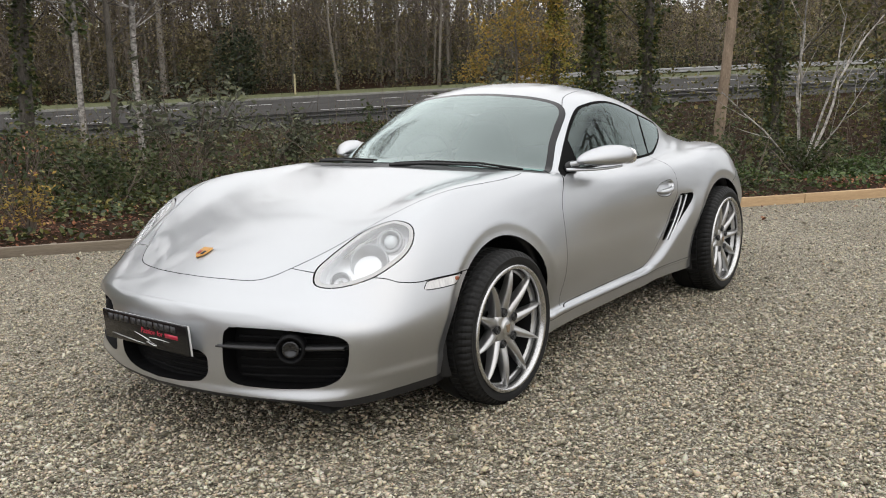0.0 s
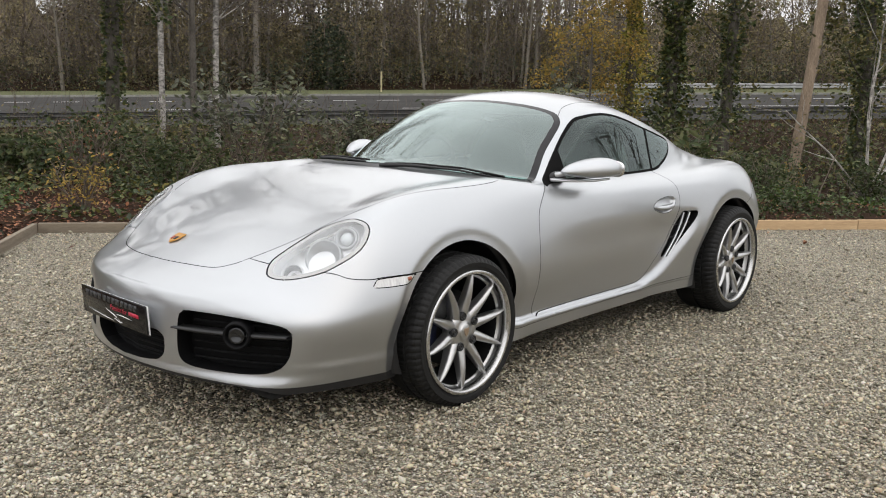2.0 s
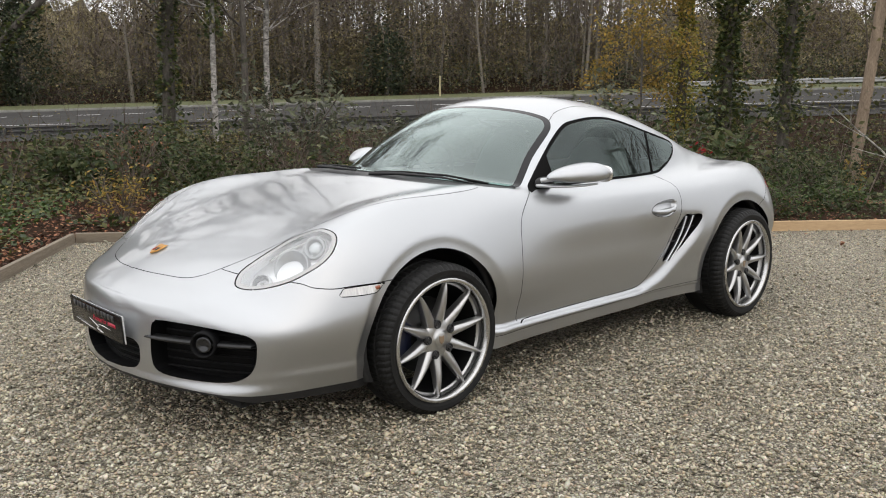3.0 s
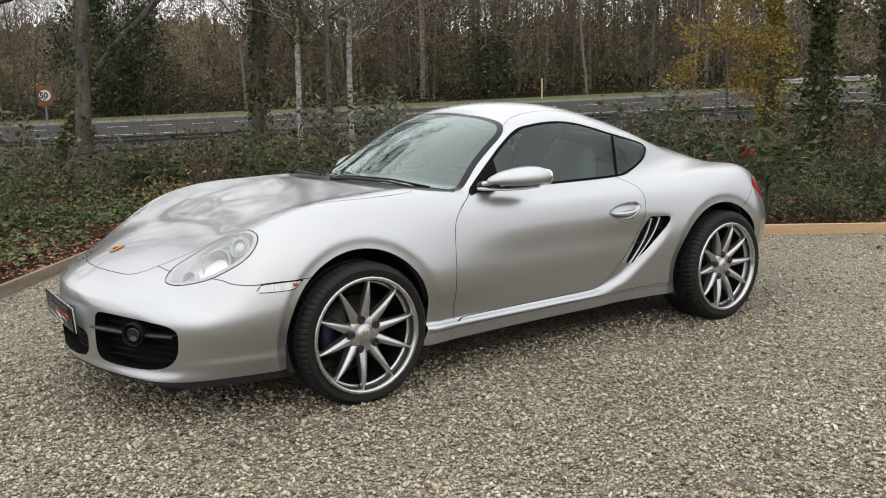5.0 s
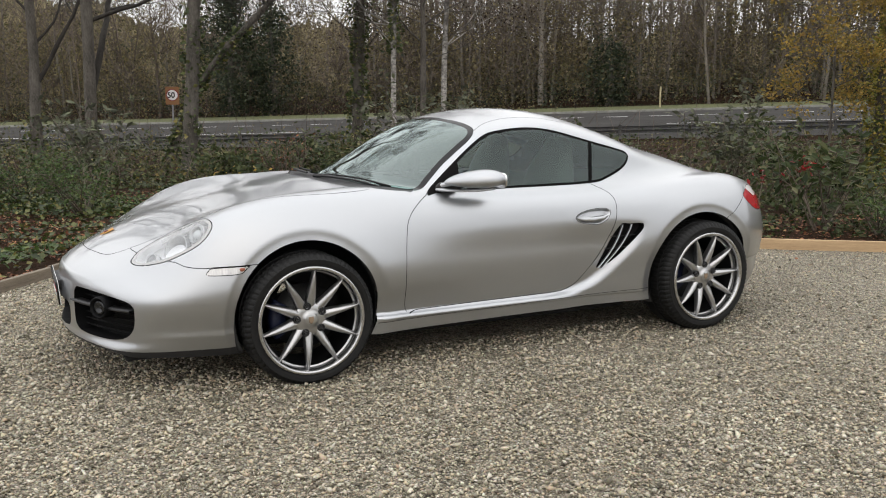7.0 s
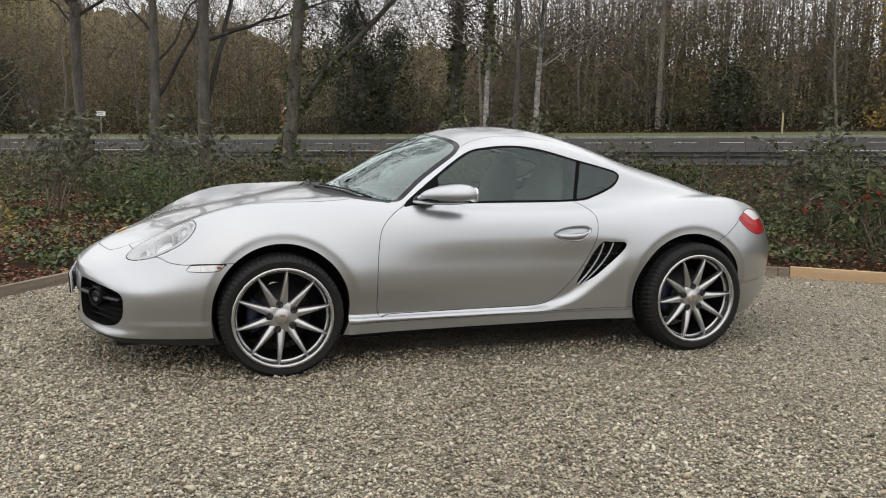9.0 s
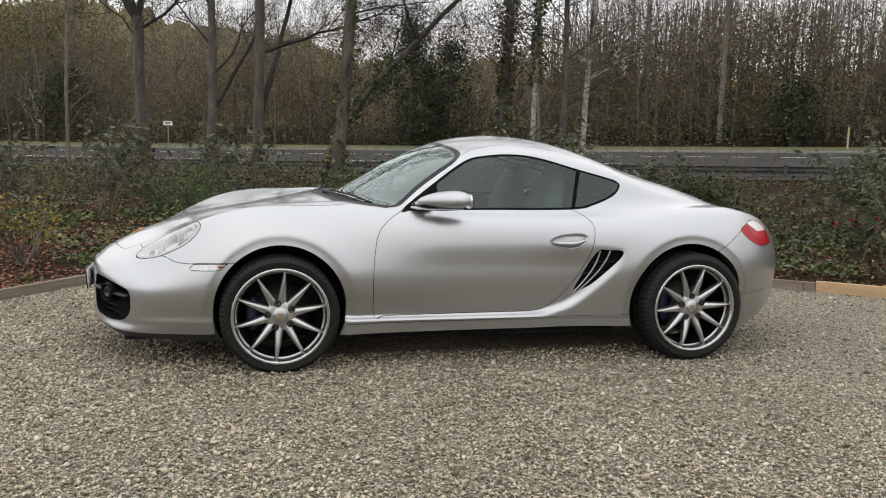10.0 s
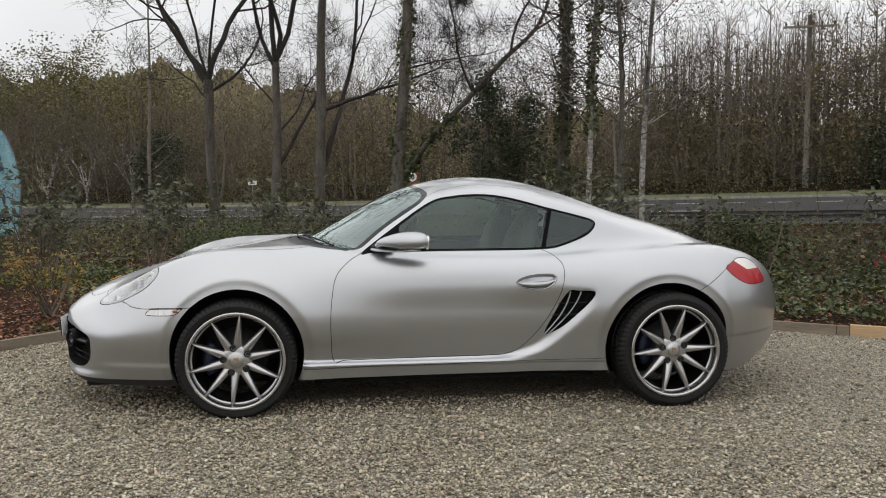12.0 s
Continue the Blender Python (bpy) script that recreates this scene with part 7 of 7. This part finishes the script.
def evergreen(label, s, n, h, wid, seed, count):
    rs = _R(seed)
    p = sn(s, n)
    z = float(land_z(s, n))
    t = tagged(new("evergreen_tree"), label, "tree", "evergreens at the woodland edge")
    t.matrix_basis = Matrix.Translation((p.x, p.y, z - 0.1))
    b = Buf()
    tube(b, [(0, 0, 0), (0.1, 0, h * 0.5), (0, 0.1, h * 0.97)], [0.25, 0.16, 0.03], 7)
    b.ob("trunk", BARK, t)
    k = rs.uniform(0, 1, 70)
    prof = np.sin(np.pi * np.clip(0.12 + 0.86 * k, 0, 1)) ** 0.7
    a = rs.uniform(0, 6.28, 70)
    rr = wid * prof * rs.uniform(0.25, 1.0, 70)
    c = np.stack([rr * np.cos(a), rr * np.sin(a), 0.08 * h + 0.9 * h * k], 1)
    q = np.repeat(c, count // 70, 0)
    lb = Buf()
    leaves(lb, q + rs.normal(0, 0.33, q.shape), 0.20, rs, 0, 0.6, 0.2)
    lb.ob("crown", FARDARK, t, smooth=False)


evergreen("dark ivy-clad evergreen beside the road", -20.2, 42.4, 7.6, 2.1, 110, 6300)
evergreen("dark holly at the woodland edge", -17.9, 43.0, 6.0, 1.8, 111, 4200)
evergreen("dark holly at the woodland edge", 1.2, 43.5, 3.4, 1.4, 112, 2800)
evergreen("dark holly at the woodland edge", -48.0, 43.5, 5.5, 2.6, 113, 4200)

# the depth of the wood, too far off to tell its trees apart
DEEP = grainy("deep_wood", (0.085, 0.074, 0.045), (0.42, 0.355, 0.205), 1.0, 0.9, 6.0, 1.0, depth=0.5)
_rs = _R(120)
for _n0, _hk in ((55.0, 0.62), (61.0, 0.82), (68.0, 1.0)):
    _ss = np.arange(-190, 150.1, 0.3)
    top = np.interp(_ss, [-190, -110, -70, -50, -35, -20, 0, 30, 60, 150], [10, 13, 13.0, 8.2, 5.6, 4.2, 3.4, 3.4, 5, 6]) * _hk
    bump = sum(a * np.sin(_ss * f + _rs.uniform(0, 6)) for a, f in ((0.5, 0.23), (0.45, 0.61), (0.35, 1.3), (0.25, 2.9), (0.2, 5.3))) + _rs.normal(0, 0.22, len(_ss))
    _rows = []
    for _q in (0.0, 0.35, 0.7, 1.0):
        out = _n0 + 0.8 * np.sin(_ss * 0.9 + 3 * _q) + _rs.normal(0, 0.25, len(_ss)) + 1.5 * _q
        _rows.append([sn(a, b, float(land_z(a, b)) - 0.5 + _q * (h + k)) for a, b, h, k in zip(_ss, out, top, bump)])
    _b = Buf()
    _k = np.arange(3)[:, None] * len(_ss) + np.arange(len(_ss) - 1)[None]
    _b.add([tuple(v) for row in _rows for v in row], np.stack([_k, _k + 1, _k + 1 + len(_ss), _k + len(_ss)], -1).reshape(-1, 4))
    tagged(_b.ob("backdrop", DEEP, smooth=False), "brown mass of deep woodland", "woods", kind="structure")

# ---- roadside: guard rails, signs, post and pole ----
GALV = grainy("galvanised_steel", (0.16, 0.16, 0.165), (0.30, 0.30, 0.305), 0.55, 4, 60, 0.15, metal=0.6)


def guard_rail(label, n, s0, s1, mat, face, lift=-0.11):
    t = tagged(new("guard_rail"), label, "barrier", "guard rails of the road")
    b = Buf()
    ss = np.arange(s0, s1, 1.6)
    prof = [(0.0, 0.0), (0.05, 0.02), (0.05, 0.08), (0.0, 0.11), (0.0, 0.13), (0.05, 0.16), (0.05, 0.22), (0.0, 0.24)]
    v = [sn(s, n + face * d, float(road_z(s, n)) + lift + h) for s in ss for d, h in prof]
    k = len(prof)
    b.add(v, [[i * k + j, i * k + j + 1, (i + 1) * k + j + 1, (i + 1) * k + j] for i in range(len(ss) - 1) for j in range(k - 1)])
    b.ob("beam", mat, t, smooth=False)
    for s in np.arange(s0 + 1, s1, 3.2):
        bb = bmesh.new()
        box(bb, 0, 0, 0, 0.1, 0.06, 1.1)
        o = part("post", bb, mat, t, smooth=False)
        q = sn(s, n - face * 0.05)
        o.matrix_basis = pose(q.x, q.y, float(road_z(s, n)) + lift - 0.25, 0, 0, -36.87)


guard_rail("weathered galvanised guard rail along the road", 23.2, -70, 40, grainy("dirty_steel", (0.055, 0.055, 0.055), (0.13, 0.13, 0.13), 0.7, 3, 50, 0.2, metal=0.3), 1, 0.05)
guard_rail("pale galvanised guard rail across the road", 38.3, 15, 75, grainy("clean_steel", (0.30, 0.30, 0.305), (0.46, 0.46, 0.465), 0.5, 4, 50, 0.1, metal=0.2), -1, 0.30)

WHITE_SIGN, BLACK_INK, RED_RING, YELLOW_BOARD = plain("sign_white", (0.75, 0.75, 0.73), 0.5), plain("sign_black", (0.01, 0.01, 0.01), 0.5), plain("sign_red", (0.20, 0.025, 0.025), 0.5), plain("sign_orange", (0.22, 0.10, 0.035), 0.5)


def sign_axes(x, y, z, yaw):
    return Matrix.Translation((x, y, z)) @ Matrix.Rotation(radians(yaw), 4, "Z")


_p = sn(-13.03, 21.61)
_z = 0.46
sg = tagged(new("speed_sign"), "orange-backed fifty speed limit sign on a post", "road sign")
sg.matrix_basis = sign_axes(_p.x, _p.y, _z, -8)
b = bmesh.new()
box(b, 0, 0, 0.50, 0.055, 0.055, 1.9, 0.008)
part("post", b, GALV, sg)
b = bmesh.new()
box(b, 0, -0.04, 1.21, 0.43, 0.02, 0.58, 0.008)
part("backing_board", b, YELLOW_BOARD, sg, "orange backing board", smooth=False)
for nm, r0, dep, mt in (("ring", 0.195, 0.053, RED_RING), ("face", 0.166, 0.057, WHITE_SIGN)):
    b = lathe(bmesh.new(), [(0.0, -dep), (r0, -dep), (r0, -dep + 0.004)], 40)
    o = part(nm, b, mt, sg, smooth=False)
    o.matrix_basis = Matrix.Translation((0, 0, 1.23))
_tx = lettering("50", 0.25, BLACK_INK, sg, Matrix.Translation((-0.155, -0.060, 1.145)) @ Matrix.Rotation(radians(90), 4, "X"), 0.0, 0.007)
_tx.scale = (0.95, 1, 1)

_p = sn(-34.5, 37.95)
_z = float(road_z(-34.5, 37.95))
sg = tagged(new("direction_sign"), "small white sign on a thin post", "road sign")
sg.matrix_basis = sign_axes(_p.x, _p.y, _z, -10)
b = bmesh.new()
box(b, 0, 0, 0.75, 0.06, 0.06, 1.6, 0.008)
part("post", b, GALV, sg)
b = bmesh.new()
box(b, 0, -0.04, 1.5, 0.55, 0.02, 0.26, 0.005)
part("plate", b, WHITE_SIGN, sg, smooth=False)
for zz, ww in ((1.54, 0.36), (1.46, 0.28)):
    b = bmesh.new()
    box(b, 0, -0.052, zz, ww, 0.004, 0.035)
    part("bar", b, BLACK_INK, sg, smooth=False)

_p = sn(3.6, 39.4)
_z = float(road_z(3.6, 39.4))
b = bmesh.new()
box(b, 0, 0, 0.40, 0.07, 0.07, 1.10, 0.012)
mk = part("marker_post", b, grainy("yellow_post", (0.36, 0.30, 0.16), (0.5, 0.44, 0.28), 0.7), None, smooth=False)
mk.matrix_basis = Matrix.Translation((_p.x, _p.y, _z + 0.15))
tagged(mk, "pale yellow wooden marker post on the verge", "post")

_p = sn(-2.7, 45.5)
up = tagged(new("utility_pole"), "weathered wooden utility pole with a crossarm", "utility pole")
_z = float(land_z(-2.7, 45.5))
up.matrix_basis = sign_axes(_p.x, _p.y, _z, -25)
b = Buf()
tube(b, [(0, 0, -0.2), (0, 0, 4.5), (0, 0, 9.1)], [0.16, 0.14, 0.12], 12, cap=True)
b.ob("pole", grainy("pole_wood", (0.13, 0.115, 0.095), (0.26, 0.235, 0.2), 0.9, 5, 40, 0.3), up)
b = bmesh.new()
box(b, 0, -0.1, 8.5, 2.6, 0.1, 0.12, 0.01)
part("crossarm", b, TIMBER_OLD, up, smooth=False)
for xx in (-0.6, 0.6):
    bar([(xx, -0.1, 8.45), (0, -0.14, 7.8)], [0.025, 0.025], 5).ob("brace", GALV, up)
for xx in (-1.2, -0.6, 0.6, 1.2):
    part("insulator", blob(xx, -0.1, 8.66, 0.05, 0.05, 0.11, 2.2, 12, 8), BLACK, up)

# curved fabric banner on a bowed pole, past the bed
FABRIC = grainy("banner_fabric", (0.10, 0.24, 0.30), (0.34, 0.55, 0.60), 0.75, 3.2, 30, 0.15, depth=0.004)
INK = grainy("banner_print", (0.015, 0.04, 0.08), (0.05, 0.11, 0.17), 0.75, 6, 40, 0.1)
banner = tagged(new("banner"), "pale blue printed fabric banner on a bowed pole", "banner")
_bz = at(-7.2, 13.4)
banner.matrix_basis = pose(-7.27, 13.42, _bz, 0, 0, 17.5)
_hs = np.linspace(0.0, 1.0, 26)
_rim = [(0.48 - 0.10 * (1 - q) ** 2 - 0.95 * max(0.0, q - 0.42) ** 1.9, 0.25 + 2.15 * q) for q in _hs]
b = Buf()
b.add([(x + (-0.62 - x) * k, 0.05 * math.sin(3.2 * z + 2.0 * k) * k, z) for x, z in _rim for k in np.linspace(0, 1, 9)], [[i * 9 + j, (i + 1) * 9 + j, (i + 1) * 9 + j + 1, i * 9 + j + 1] for i in range(25) for j in range(8)])
_sail = b.ob("sail", FABRIC, banner)
_so2 = _sail.modifiers.new("cloth", "SOLIDIFY")
_so2.thickness = 0.004
bar([(0.40, 0.01, -0.1)] + [(x + 0.012, 0.0, z) for x, z in _rim], [0.016] + [0.012] * 26, 6).ob("pole", GALV, banner)
_rs = _R(140)
for _k in range(16):
    x, z = _rs.uniform(-0.45, 0.34), _rs.uniform(0.5, 1.9)
    part("print_mark", blob(x, -0.055, z, _rs.uniform(0.03, 0.10), 0.004, _rs.uniform(0.04, 0.13), 1.6, 14, 8), INK, banner)
